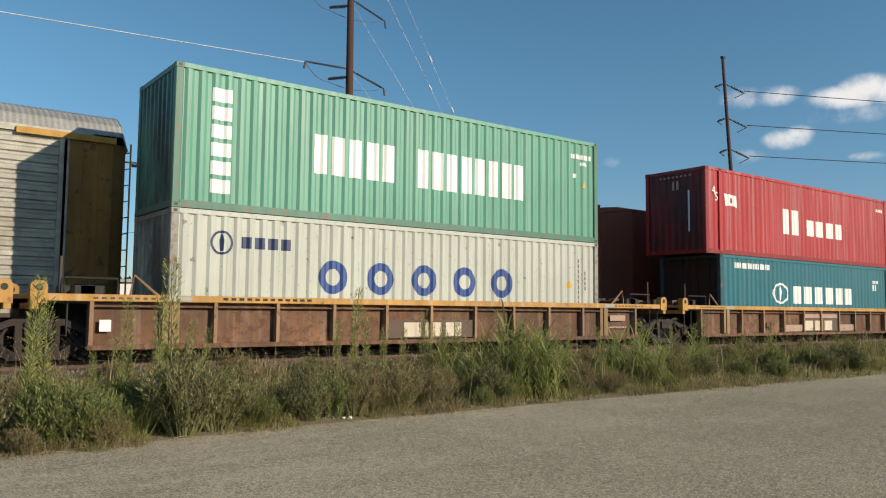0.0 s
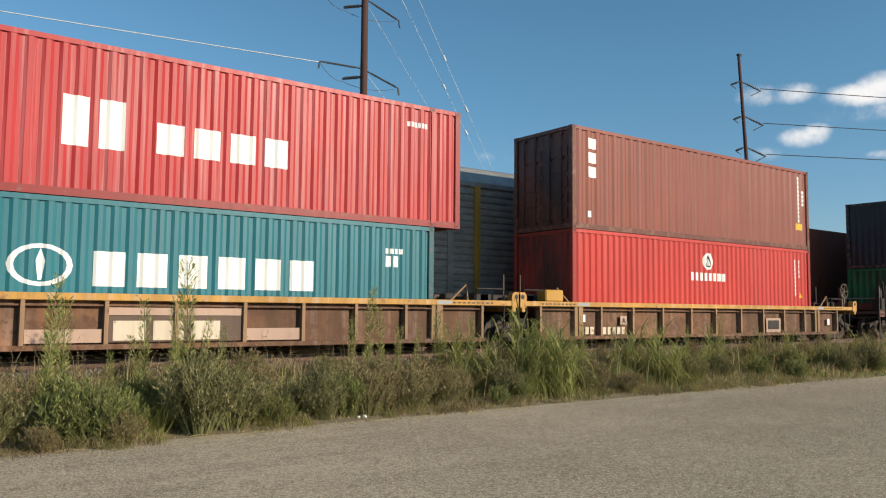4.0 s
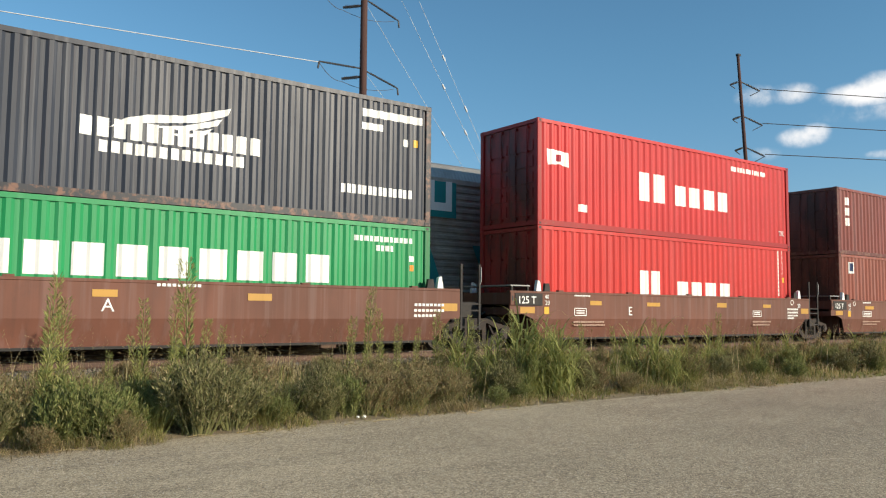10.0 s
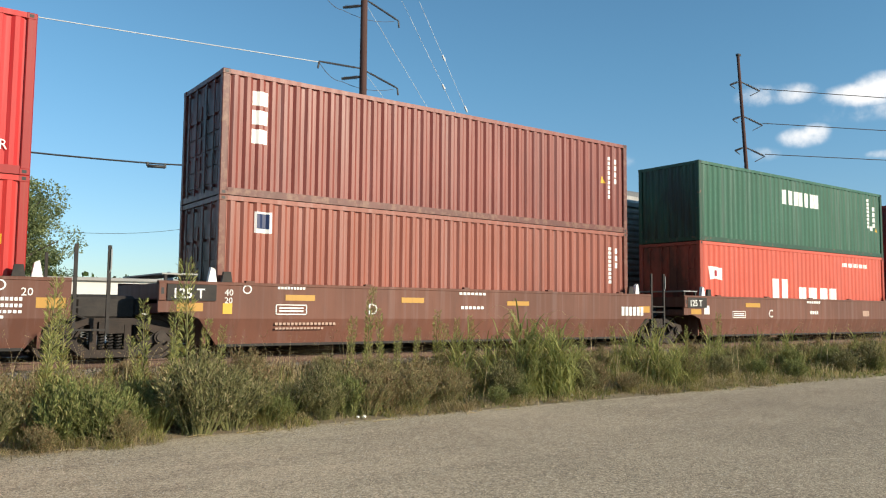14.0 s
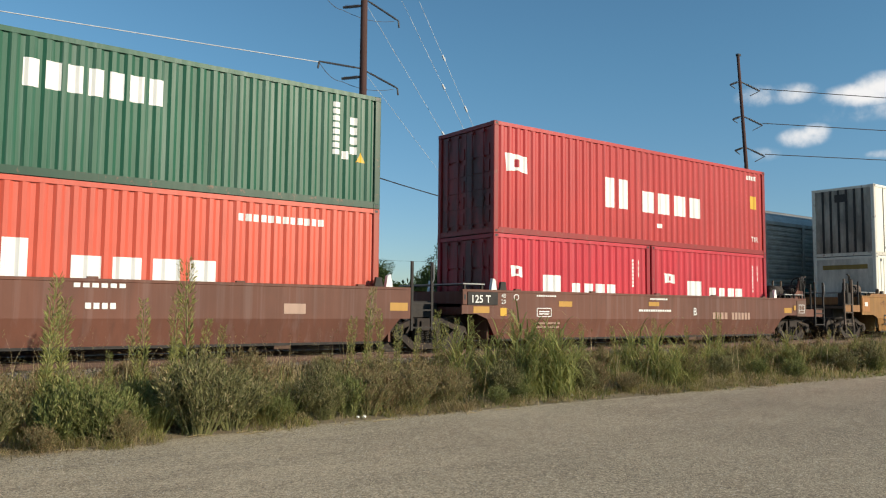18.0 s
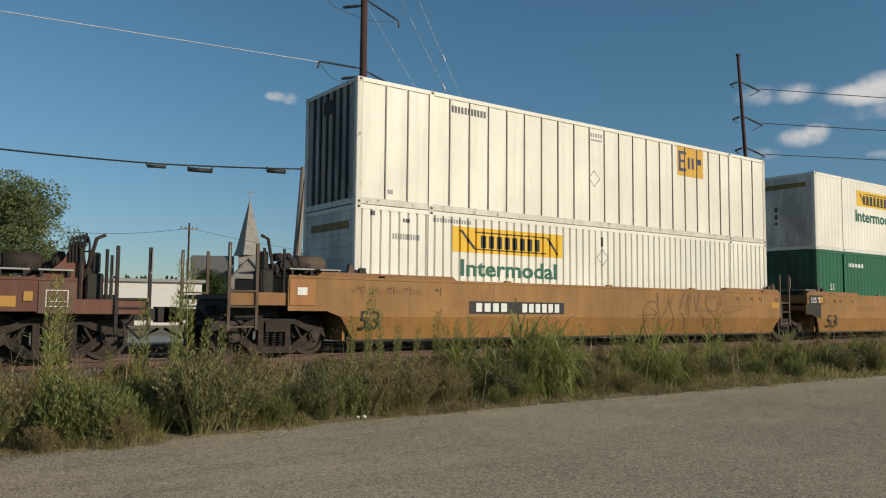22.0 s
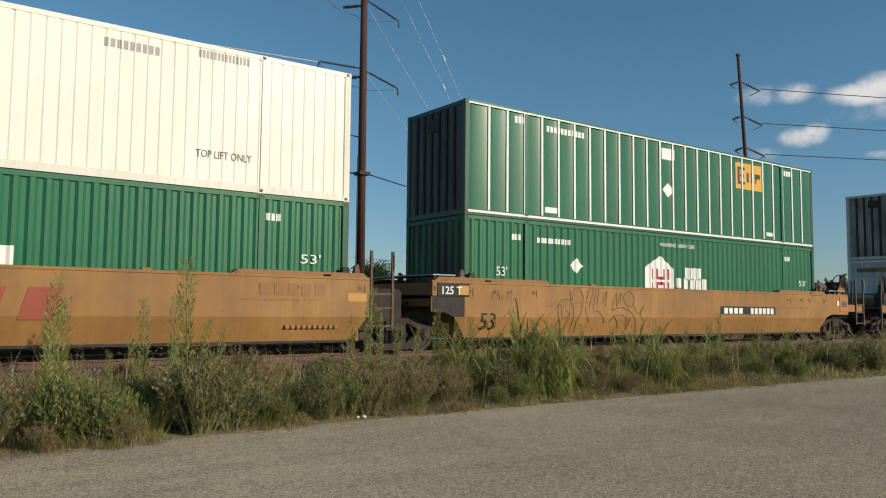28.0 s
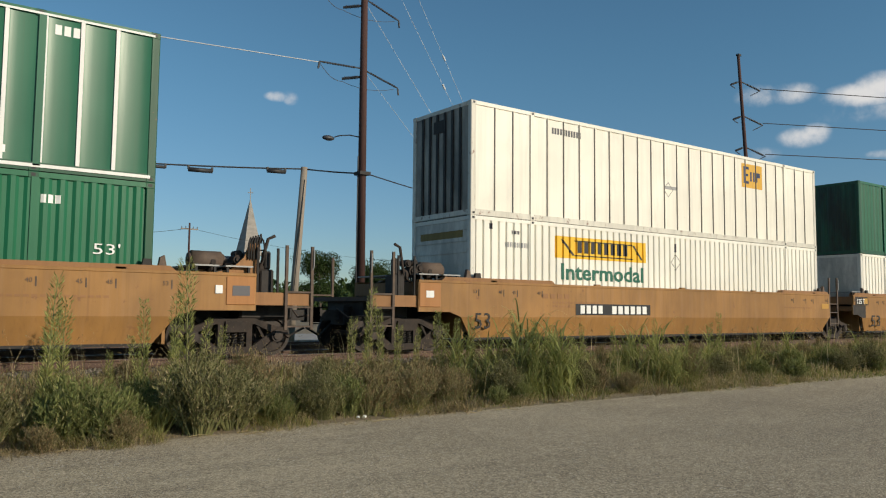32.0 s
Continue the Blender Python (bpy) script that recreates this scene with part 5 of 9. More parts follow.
def wbox_mark(t, x0, x1, z0, z1, m):
    bm = bmesh.new()
    e = 0.02
    for a, b, c, d in ((x0, x1, z0, z0 + e), (x0, x1, z1 - e, z1), (x0, x0 + e, z0, z1), (x1 - e, x1, z0, z1), (x0 + 0.08, x1 - 0.08, z0 + 0.06, z0 + 0.09), (x0 + 0.08, x1 - 0.08, z0 + 0.12, z0 + 0.15)):
        box(bm, a, b, -1.489, -1.485, c, d)
    part("marking", bm, m, t, "white framed stencil box")


def ttx_mark(t, x0, x1, z0, z1, m):
    """A faded three-part emblem as plain slanted blocks."""
    for k in range(3):
        a = x0 - 1.5 + k * 0.88
        bm = bmesh.new()
        prism(bm, [(a, z0), (a + 0.55, z0), (a + 0.7, z1), (a + 0.15, z1)], -1.489, -1.485)
        part("marking", bm, m, t, "faded dark red block")


def scrawl(t, strokes, m, dx=0.0):
    """Sprayed lines: each stroke a smooth thin band through a few turning points (x, z)."""
    for stroke in strokes:
        pts = [Vector((x + dx, -1.487, z)) for x, z in stroke]
        ends = [pts[0] * 2 - pts[1]] + pts + [pts[-1] * 2 - pts[-2]]
        line = []
        for p, q, r, w in zip(ends, ends[1:], ends[2:], ends[3:]):
            for k in range(6):
                f = k / 6
                line.append(0.5 * (2 * q + (r - p) * f + (2 * p - 5 * q + 4 * r - w) * f * f + (3 * q - p - 3 * r + w) * f ** 3))
        line.append(pts[-1])
        bm = bmesh.new()
        rows = []
        for i, p in enumerate(line):
            d = line[min(i + 1, len(line) - 1)] - line[max(i - 1, 0)]
            n = Vector((-d.z, 0, d.x)).normalized() * 0.01
            p.z = min(max(p.z, 1.0), 2.2)
            p.y = -1.487 if p.z > 1.43 else -1.487 + (1.43 - p.z) * 0.19
            rows.append((bm.verts.new(p + n), bm.verts.new(p - n)))
        for g, h in zip(rows, rows[1:]):
            bm.faces.new((g[0], h[0], h[1], g[1]))
        part("graffiti", bm, m, t, "dark sprayed line")


china.column(0.76, 0.26, 2.5, 0.42, 6, WHITE)
china.word(3.0, 5.24, 1.01, 0.87, 5, WHITE)
china.word(5.77, 9.36, 0.97, 0.93, 8, WHITE)
china.word(11.07, 11.91, 2.35, 0.13, 8, WHITE)
china.word(11.48, 11.76, 2.17, 0.1, 4, WHITE)
ring_mark(cosco, 0.8, 1.29, 1.71, 2.2, NAVY)
cosco.word(1.42, 2.6, 1.86, 0.24, 4, NAVY)
blocks_mark(cosco, 3.24, 8.9, 0.97, 1.71, BLUE)
flag_mark(k45, 1.09, 1.87, 1.63, 2.07, WHITE)
k45.word(4.66, 5.92, 0.94, 0.92, 2, WHITE)
k45.word(6.31, 9.24, 0.97, 0.6, 4, WHITE)
hanjin.word(0.83, 3.04, 2.16, 0.19, 14, WHITE)
ring_mark(hanjin, 3.22, 4.28, 0.98, 1.73, WHITE)
hanjin.word(4.51, 9.15, 1.0, 0.64, 6, WHITE)
tex.column(0.65, 1.38, 2.6, 0.32, 3, WHITE)
tex.word(0.62, 0.76, 0.35, 0.18, 1, WHITE, 0.97)
tex.column(11.45, 0.95, 2.64, 0.15, 11, WHITE)
tex.column(11.75, 1.56, 2.15, 0.1, 4, WHITE)
tex.word(11.34, 11.76, 0.71, 0.24, 1, YELLOW_MARK, 0.97)
disc_mark(magellan, 5.84, 6.38, 1.99, 2.49, WHITE)
magellan.word(5.18, 7.04, 1.62, 0.25, 8, WHITE)
magellan.column(11.14, 1.2, 2.51, 0.12, 9, WHITE)
magellan.column(11.4, 1.83, 2.5, 0.11, 4, WHITE)
tri_mark(magellan, 11.38, 11.63, 1.17, 1.38, YELLOW_MARK)
wing_mark(nyk, 4.9, 7.22, 1.36, 2.07, WHITE)
nyk.word(4.35, 7.91, 1.17, 0.36, 12, WHITE)
nyk.word(4.7, 7.55, 0.89, 0.22, 13, WHITE)
stripes_mark(nyk, 0.62, 1.05, 0.69, 0.98, WHITE)
nyk.word(1.17, 2.07, 0.65, 0.27, 3, WHITE)
nyk.word(2.08, 2.43, 0.72, 0.08, 4, WHITE)
nyk.word(10.27, 11.96, 2.41, 0.18, 1, WHITE, 0.97)
nyk.word(10.27, 10.85, 2.11, 0.16, 1, WHITE, 0.97)
nyk.word(9.77, 11.67, 0.62, 0.2, 14, WHITE)
nyk.word(11.41, 11.54, 1.85, 0.17, 1, WHITE, 0.97)
nyk.word(11.7, 11.82, 1.86, 0.18, 1, YELLOW_MARK, 0.97)
evergreen.word(2.71, 9.64, 1.19, 0.6, 9, WHITE)
evergreen.word(10.12, 11.71, 2.16, 0.12, 12, WHITE)
evergreen.word(10.69, 11.19, 1.95, 0.13, 4, WHITE)
evergreen.word(11.59, 11.75, 1.74, 0.13, 1, WHITE, 0.97)
evergreen.word(11.61, 11.75, 1.52, 0.14, 1, ORANGE_MARK, 0.97)
flag_mark(kl1, 0.36, 1.19, 1.65, 2.1, WHITE)
kl1.word(4.01, 5.37, 1.02, 0.86, 2, WHITE)
kl1.word(5.68, 8.61, 1.01, 0.63, 4, WHITE)
kl1.word(8.74, 10.76, 2.42, 0.16, 12, WHITE)
kl1.word(1.56, 1.9, 0.48, 0.21, 1, WHITE, 0.97)
kl2.word(4.03, 5.07, 1.08, 0.76, 2, WHITE)
kl2.word(5.73, 8.64, 0.98, 0.58, 4, WHITE)
kl2.column(11.44, 1.18, 2.8, 0.07, 12, WHITE)
kl2.column(11.65, 1.92, 2.8, 0.08, 5, WHITE)
kl2.word(11.69, 11.81, 1.68, 0.18, 1, YELLOW_MARK, 0.97)
tex2.column(0.66, 1.03, 2.23, 0.34, 3, WHITE)
tex2.column(11.39, 0.92, 2.17, 0.12, 9, WHITE)
tex2.column(11.65, 1.36, 2.12, 0.13, 4, WHITE)
tri_mark(tex2, 11.07, 11.29, 1.38, 1.59, YELLOW_MARK)
beacon.word(0.76, 1.15, 2.17, 0.44, 1, WHITE, 0.97)
beacon.shape([[(0.81, 2.26), (1.09, 2.26), (1.09, 2.57), (0.81, 2.57)]], NAVY, 'emblem', 'dark square emblem', 0.006)
beacon.column(11.4, 1.39, 2.45, 0.13, 9, WHITE)
beacon.column(11.66, 1.81, 2.43, 0.13, 3, WHITE)
capital.word(4.81, 7.33, 1.59, 0.51, 7, WHITE)
capital.column(10.97, 1.1, 2.31, 0.17, 8, WHITE)
capital.column(11.39, 1.13, 2.02, 0.18, 4, WHITE)
flag_mark(kl3, 0.48, 1.19, 1.65, 2.1, WHITE)
kl3.word(4.01, 5.16, 1.06, 0.75, 2, WHITE)
kl3.word(5.67, 8.53, 1.01, 0.54, 4, WHITE)
kl3.word(8.83, 10.8, 2.4, 0.15, 12, WHITE)
flag_mark(k3, 0.41, 1.15, 1.61, 2.11, WHITE)
k3.word(4.06, 5.21, 1.01, 0.86, 2, WHITE)
k3.word(5.65, 8.64, 0.99, 0.63, 4, WHITE)
k3.word(11.16, 11.72, 2.52, 0.15, 6, WHITE)
k3.word(11.3, 11.7, 1.54, 0.44, 1, YELLOW_MARK, 0.97)
k3.word(6.4, 6.65, 0.56, 0.13, 1, WHITE, 0.97)
flag_mark(k20a, 0.58, 1.01, 1.48, 1.79, WHITE)
k20a.word(1.71, 2.4, 0.96, 0.62, 1, WHITE, 0.97)
k20a.word(2.73, 4.63, 0.93, 0.46, 4, WHITE)
k20a.column(5.27, 1.31, 2.15, 0.09, 8, WHITE)
k20a.column(5.52, 1.6, 2.13, 0.07, 3, WHITE)
flag_mark(k20b, 0.6, 1.09, 1.48, 1.79, WHITE)
k20b.word(1.7, 2.43, 0.99, 0.6, 1, WHITE, 0.97)
k20b.word(2.8, 4.68, 0.98, 0.43, 4, WHITE)
k20b.column(5.21, 1.28, 2.2, 0.1, 8, WHITE)
k20b.column(5.49, 1.65, 2.18, 0.09, 3, WHITE)
emp.word(2.64, 3.75, 2.48, 0.17, 11, GREY_DARK)
emp.word(11.38, 12.72, 1.88, 0.97, 1, EMP_YELLOW, 0.97)
empbars_mark(emp, 11.44, 12.64, 1.95, 2.66, NAVY)
emp.word(7.52, 8.01, 2.55, 0.11, 5, GREY_MARK)
emp.word(7.53, 8.01, 2.44, 0.05, 1, GREY_MARK, 0.97)
emp.word(0.84, 1.0, 0.29, 0.1, 1, GREY_MARK, 0.97)
def diamond_line(box_, cx, cz, r, m):
    """A placard holder: a thin diamond outline."""
    rows = []
    for k in range(4):
        a, b = k * math.tau / 4, (k + 1) * math.tau / 4
        P2 = lambda u, q: (cx + q * math.cos(u), cz + q * math.sin(u))
        rows.append([P2(a, r), P2(b, r), P2(b, r * 0.88), P2(a, r * 0.88)])
    box_.shape(rows, m, "placard", "thin diamond placard holder")


for c in (emp, emp3):
    diamond_line(c, 7.68, 1.37, 0.24, SEAM)
for c in (jbh, jbh3):
    diamond_line(c, 7.98, 2.05, 0.24, SEAM)
    c.word(7.93, 8.01, 2.36, 0.26, 1, GREY_DARK, 0.97)
panel_mark(jbh, 2.7, 6.41, 1.96, 2.58, SIGN_YELLOW)
hunt_mark(jbh, 3.54, 5.61, 2.09, 2.4, BLACK)
text_mark(jbh, 2.92, 6.18, 1.39, 1.83, GREEN_MARK)
jbh.word(0.42, 0.52, 2.66, 0.11, 1, GREY_DARK, 0.97)
jbh.word(1.26, 1.47, 2.56, 0.09, 3, GREY_DARK)
jbh.word(0.98, 1.75, 2.16, 0.13, 11, GREY_MARK)
jbh.word(2.06, 3.29, 2.64, 0.1, 15, GREY_MARK)
panel_mark(jbh2, 3.14, 6.38, 1.88, 2.49, SIGN_YELLOW)
hunt_mark(jbh2, 3.57, 5.9, 1.98, 2.32, BLACK)
text_mark(jbh2, 2.97, 6.18, 1.27, 1.76, GREEN_MARK)
tlo_mark(jbh2, 12.71, 13.86, 0.61, 0.77, GREY_DARK)
jbh2.word(10.93, 11.97, 2.46, 0.17, 9, GREY_MARK)
jbh2.word(12.7, 13.77, 2.6, 0.16, 14, GREY_MARK)
house_mark(hub2, 6.73, 8.06, 1.07, 2.22, WHITE)
hub2.word(8.58, 9.5, 1.54, 0.37, 3, WHITE)
hub2.word(8.19, 9.78, 1.1, 0.48, 5, WHITE)
fifty_mark(hub2, 1.01, 1.38, 1.42, 1.66, WHITE)
hub2.word(1.53, 1.86, 2.36, 0.15, 3, WHITE)
hub2.word(2.44, 3.67, 2.33, 0.14, 10, WHITE)
diamond_mark(hub2, 3.64, 4.15, 1.57, 1.99, WHITE)
warn_mark(hub2, 7.41, 9.09, 2.51, 2.63, WHITE)
fifty_mark(hub2, 15.08, 15.57, 1.5, 1.7, WHITE)
emp2.word(2.77, 4.24, 2.45, 0.16, 11, WHITE)
emp2.word(7.57, 8.2, 2.29, 0.35, 1, WHITE, 0.97)
diamond_mark(emp2, 7.6, 8.15, 1.13, 1.58, WHITE)
emp2.word(11.39, 12.95, 1.78, 0.88, 1, EMP_YELLOW, 0.97)
empbars_mark(emp2, 11.49, 12.88, 1.87, 2.52, NAVY)
emp2.word(1.64, 2.01, 2.53, 0.18, 3, WHITE)
emp2.word(2.72, 3.24, 0.26, 0.15, 1, WHITE, 0.97)
emp2.word(13.15, 13.64, 0.28, 0.13, 1, WHITE, 0.97)
emp3.word(2.77, 3.9, 2.42, 0.17, 11, GREY_DARK)
emp3.word(11.53, 12.77, 1.85, 0.81, 1, EMP_YELLOW, 0.97)
empbars_mark(emp3, 11.63, 12.67, 1.92, 2.56, NAVY)
emp3.word(7.48, 8.08, 1.38, 0.1, 1, GREY_MARK, 0.97)
panel_mark(jbh3, 2.87, 6.58, 1.97, 2.56, SIGN_YELLOW)
hunt_mark(jbh3, 3.68, 5.81, 2.13, 2.44, BLACK)
text_mark(jbh3, 3.06, 6.45, 1.4, 1.87, GREEN_MARK)
jbh3.word(0.6, 0.71, 2.59, 0.14, 1, GREY_DARK, 0.97)
jbh3.word(1.33, 1.62, 2.5, 0.09, 3, GREY_DARK)
jbh3.word(1.11, 1.92, 2.16, 0.13, 10, GREY_MARK)
side_bars(TTX_2, 5.35, 7.15, 0.98, 0.33, 3, -1.426, BLEACHED, 0.8)
side_bars(TTX_2, -1.27, -1.07, 1.16, 0.21, 1, -1.425, WHITE, 1.0, 'painted panel', 'panel')
side_bars(TTX_3, 4.9, 7.41, 0.95, 0.48, 1, -1.42, FADED_BROWN, 1.0, 'dark grey panel', 'panel')
side_bars(TTX_3, 4.9, 7.41, 1.44, 0.14, 1, -1.42, PALE, 1.0, 'bleached tan panel', 'panel')
side_bars(TTX_3, 3.55, 4.8, 0.95, 0.24, 1, -1.42, PALE, 1.0, 'bleached tan panel', 'panel')
side_bars(TTX_3, 7.5, 8.68, 0.95, 0.24, 1, -1.42, PALE, 1.0, 'bleached tan panel', 'panel')
side_bars(TTX_3, 4.98, 7.1, 0.98, 0.36, 3, -1.426, BLEACHED, 0.8)
letters('lettering', '48', 0.34, RUST_STEEL, TTX_3, 2.45, -1.42, 1.02, 'faded dark figures')
side_bars(TTX_2, 4.9, 7.4, 0.95, 0.42, 1, -1.42, FADED_BROWN, 1.0, 'dark brown panel', 'panel')
side_bars(TTX_2, 12.4, 13.2, 1.13, 0.05, 6, -1.42, PALE, 0.8)
side_bars(TTX_2, 12.45, 13.1, 1.34, 0.16, 1, -1.42, PALE, 1.0, 'bleached tan panel', 'panel')
side_bars(TTX_2, 1.0, 3.0, 1.75, 0.05, 12, -1.484, DARK_STEEL, 0.6)
letters('lettering', 'A', 0.15, BLACK, TTX_4, 1.75, -1.432, 1.26, 'small black letter')
side_bars(TTX_4, 1.68, 1.95, 1.22, 0.24, 1, -1.42, PALE, 1.0, 'bleached tan panel', 'panel')
side_bars(TTX_4, 12.9, 13.05, 1.16, 0.22, 1, -1.42, WHITE, 1.0, 'painted panel', 'panel')
boxes('tool_box', [(-1.15, -0.5, -1.38, -1.0, 1.83, 2.14)], FADED_YELLOW, TTX_4, 'yellow box on the end platform', bevel=0.03)
side_bars(TTX_4, -0.11, 0.65, 0.96, 0.2, 4, -1.425, BLEACHED)
side_bars(TTX_4, 0.96, 1.92, 0.95, 0.2, 5, -1.425, BLEACHED)
side_bars(TTX_4, 0.09, 0.27, 1.29, 0.2, 1, -1.425, WHITE, 1.0, 'painted panel', 'panel')
side_bars(TTX_4, 8.94, 9.81, 0.93, 0.48, 1, -1.425, PALE, 1.0, 'painted panel', 'panel')
side_bars(TTX_4, 9.04, 9.7, 1.03, 0.3, 1, -1.43, DARK_STEEL, 1.0, 'painted panel', 'panel')
side_bars(WELLS[0], 1.14, 1.97, 1.45, 0.21, 4, -1.49, PALE)
side_bars(WELLS[0], 2.16, 3.24, 1.43, 0.23, 6, -1.49, PALE)
letters('lettering', 'A', 0.24, WHITE, WELLS[0], 4.83, -1.49, 1.51, 'stencilled characters')
side_bars(WELLS[0], 2.07, 2.56, 1.74, 0.12, 1, -1.49, FADED_YELLOW, 1.0, 'yellow reflective panel', 'panel')
side_bars(WELLS[0], 4.67, 5.1, 1.77, 0.13, 1, -1.49, FADED_YELLOW, 1.0, 'yellow reflective panel', 'panel')
side_bars(WELLS[0], 7.57, 8.08, 1.74, 0.14, 1, -1.49, FADED_YELLOW, 1.0, 'yellow reflective panel', 'panel')
side_bars(WELLS[0], 0.72, 2.5, 1.2, 0.05, 24, -1.49, PALE)
side_bars(WELLS[0], 0.72, 1.74, 1.11, 0.05, 14, -1.49, PALE)
side_bars(WELLS[0], 1.15, 1.81, 2.01, 0.05, 12, -1.49, WHITE)
side_bars(WELLS[0], 1.47, 2.13, 1.86, 0.06, 11, -1.49, PALE)
side_bars(WELLS[0], 5.79, 6.65, 1.98, 0.07, 9, -1.49, WHITE)
side_bars(WELLS[0], 11.58, 12.45, 1.67, 0.06, 8, -1.49, WHITE)
side_bars(WELLS[0], 11.57, 12.45, 1.54, 0.06, 8, -1.49, WHITE)
side_bars(WELLS[0], 11.57, 12.21, 1.42, 0.06, 6, -1.49, WHITE)
wring_mark(WELLS[0], 0.4, 0.58, 1.88, 2.04, WHITE)
side_bars(WELLS[0], 0.12, 0.22, 1.48, 0.18, 1, -1.49, WHITE, 1.0, 'painted panel', 'panel')
letters('lettering', 'E', 0.25, WHITE, WELLS[1], 3.24, -1.49, 1.48, 'stencilled characters')
side_bars(WELLS[1], 1.69, 2.14, 1.75, 0.12, 1, -1.49, FADED_YELLOW, 1.0, 'yellow reflective panel', 'panel')
side_bars(WELLS[1], 4.06, 4.64, 1.74, 0.11, 1, -1.49, FADED_YELLOW, 1.0, 'yellow reflective panel', 'panel')
wbox_mark(WELLS[1], 1.08, 1.55, 1.46, 1.67, WHITE)
side_bars(WELLS[1], 1.05, 2.26, 1.27, 0.05, 18, -1.49, PALE)
side_bars(WELLS[1], 1.06, 2.28, 1.19, 0.04, 20, -1.49, PALE)
side_bars(WELLS[1], 1.09, 1.71, 1.98, 0.04, 10, -1.49, WHITE)
letters('lettering', '40', 0.11, WHITE, WELLS[1], 0.0, -1.49, 1.9, 'stencilled characters')
letters('lettering', '20', 0.12, WHITE, WELLS[1], 0.01, -1.49, 1.74, 'stencilled characters')
side_bars(WELLS[1], -0.02, 0.15, 1.5, 0.19, 1, -1.49, EMP_YELLOW, 1.0, 'yellow inspection plate', 'panel')
side_bars(WELLS[1], 11.46, 12.15, 1.68, 0.06, 10, -1.49, WHITE)
side_bars(WELLS[1], 11.47, 12.15, 1.57, 0.06, 10, -1.49, WHITE)
side_bars(WELLS[1], 11.47, 12.15, 1.47, 0.05, 9, -1.49, WHITE)
side_bars(WELLS[1], 11.47, 11.88, 1.38, 0.05, 6, -1.49, WHITE)
wbox_mark(WELLS[1], 9.38, 9.88, 1.45, 1.65, WHITE)
side_bars(WELLS[1], 9.37, 10.43, 1.26, 0.05, 16, -1.49, PALE)
side_bars(WELLS[1], 9.37, 10.36, 1.16, 0.05, 16, -1.49, PALE)
side_bars(WELLS[1], 7.43, 7.93, 1.74, 0.14, 1, -1.49, FADED_YELLOW, 1.0, 'yellow reflective panel', 'panel')
side_bars(WELLS[1], 9.99, 10.45, 1.75, 0.11, 1, -1.49, FADED_YELLOW, 1.0, 'yellow reflective panel', 'panel')
wring_mark(WELLS[1], 11.67, 11.88, 1.85, 2.04, WHITE)
letters('lettering', '20', 0.14, WHITE, WELLS[1], 12.1, -1.49, 1.77, 'stencilled characters')
letters('lettering', 'D', 0.25, WHITE, WELLS[2], 3.32, -1.49, 1.47, 'stencilled characters')
letters('lettering', '40', 0.13, WHITE, WELLS[2], 0.07, -1.49, 1.83, 'stencilled characters')
letters('lettering', '20', 0.12, WHITE, WELLS[2], 0.07, -1.49, 1.68, 'stencilled characters')
side_bars(WELLS[2], 0.04, 0.23, 1.47, 0.21, 1, -1.49, EMP_YELLOW, 1.0, 'yellow inspection plate', 'panel')
wring_mark(WELLS[2], 0.44, 0.63, 1.87, 2.05, WHITE)
wbox_mark(WELLS[2], 1.15, 1.85, 1.46, 1.67, WHITE)
side_bars(WELLS[2], 1.14, 2.55, 1.25, 0.05, 16, -1.49, PALE)
side_bars(WELLS[2], 1.15, 2.26, 1.16, 0.04, 14, -1.49, PALE)
side_bars(WELLS[2], 1.36, 2.03, 1.75, 0.12, 1, -1.49, FADED_YELLOW, 1.0, 'yellow reflective panel', 'panel')
side_bars(WELLS[2], 1.19, 1.82, 1.98, 0.05, 9, -1.49, WHITE)
side_bars(WELLS[2], 4.2, 4.82, 1.74, 0.12, 1, -1.49, FADED_YELLOW, 1.0, 'yellow reflective panel', 'panel')
side_bars(WELLS[2], 7.35, 8.09, 1.71, 0.11, 1, -1.49, FADED_YELLOW, 1.0, 'yellow reflective panel', 'panel')
side_bars(WELLS[2], 5.85, 6.69, 1.95, 0.06, 7, -1.49, WHITE)
side_bars(WELLS[2], 5.9, 6.63, 1.61, 0.07, 6, -1.49, WHITE)
side_bars(WELLS[2], 11.6, 12.57, 1.47, 0.25, 6, -1.49, WHITE)
letters('lettering', 'C', 0.27, WHITE, WELLS[3], 3.34, -1.49, 1.43, 'stencilled characters')
side_bars(WELLS[3], 2.02, 2.85, 1.76, 0.14, 1, -1.49, FADED_YELLOW, 1.0, 'yellow reflective panel', 'panel')
side_bars(WELLS[3], -0.2, 0.06, 1.52, 0.27, 1, -1.49, WHITE, 1.0, 'painted panel', 'panel')
wbox_mark(WELLS[3], 1.29, 2.01, 1.41, 1.63, WHITE)
side_bars(WELLS[3], 5.78, 6.7, 1.93, 0.08, 6, -1.49, WHITE)
side_bars(WELLS[3], 5.98, 6.54, 1.55, 0.11, 4, -1.49, WHITE)
side_bars(WELLS[3], 9.77, 10.26, 1.48, 0.21, 1, -1.49, PALE, 1.0, 'painted panel', 'panel')
letters('lettering', '40', 0.11, WHITE, WELLS[4], 0.03, -1.49, 1.9, 'stencilled characters')
letters('lettering', '20', 0.11, WHITE, WELLS[4], 0.03, -1.49, 1.75, 'stencilled characters')
side_bars(WELLS[4], 0.0, 0.2, 1.45, 0.2, 1, -1.49, EMP_YELLOW, 1.0, 'yellow inspection plate', 'panel')
wring_mark(WELLS[4], 0.44, 0.62, 1.84, 2.0, WHITE)
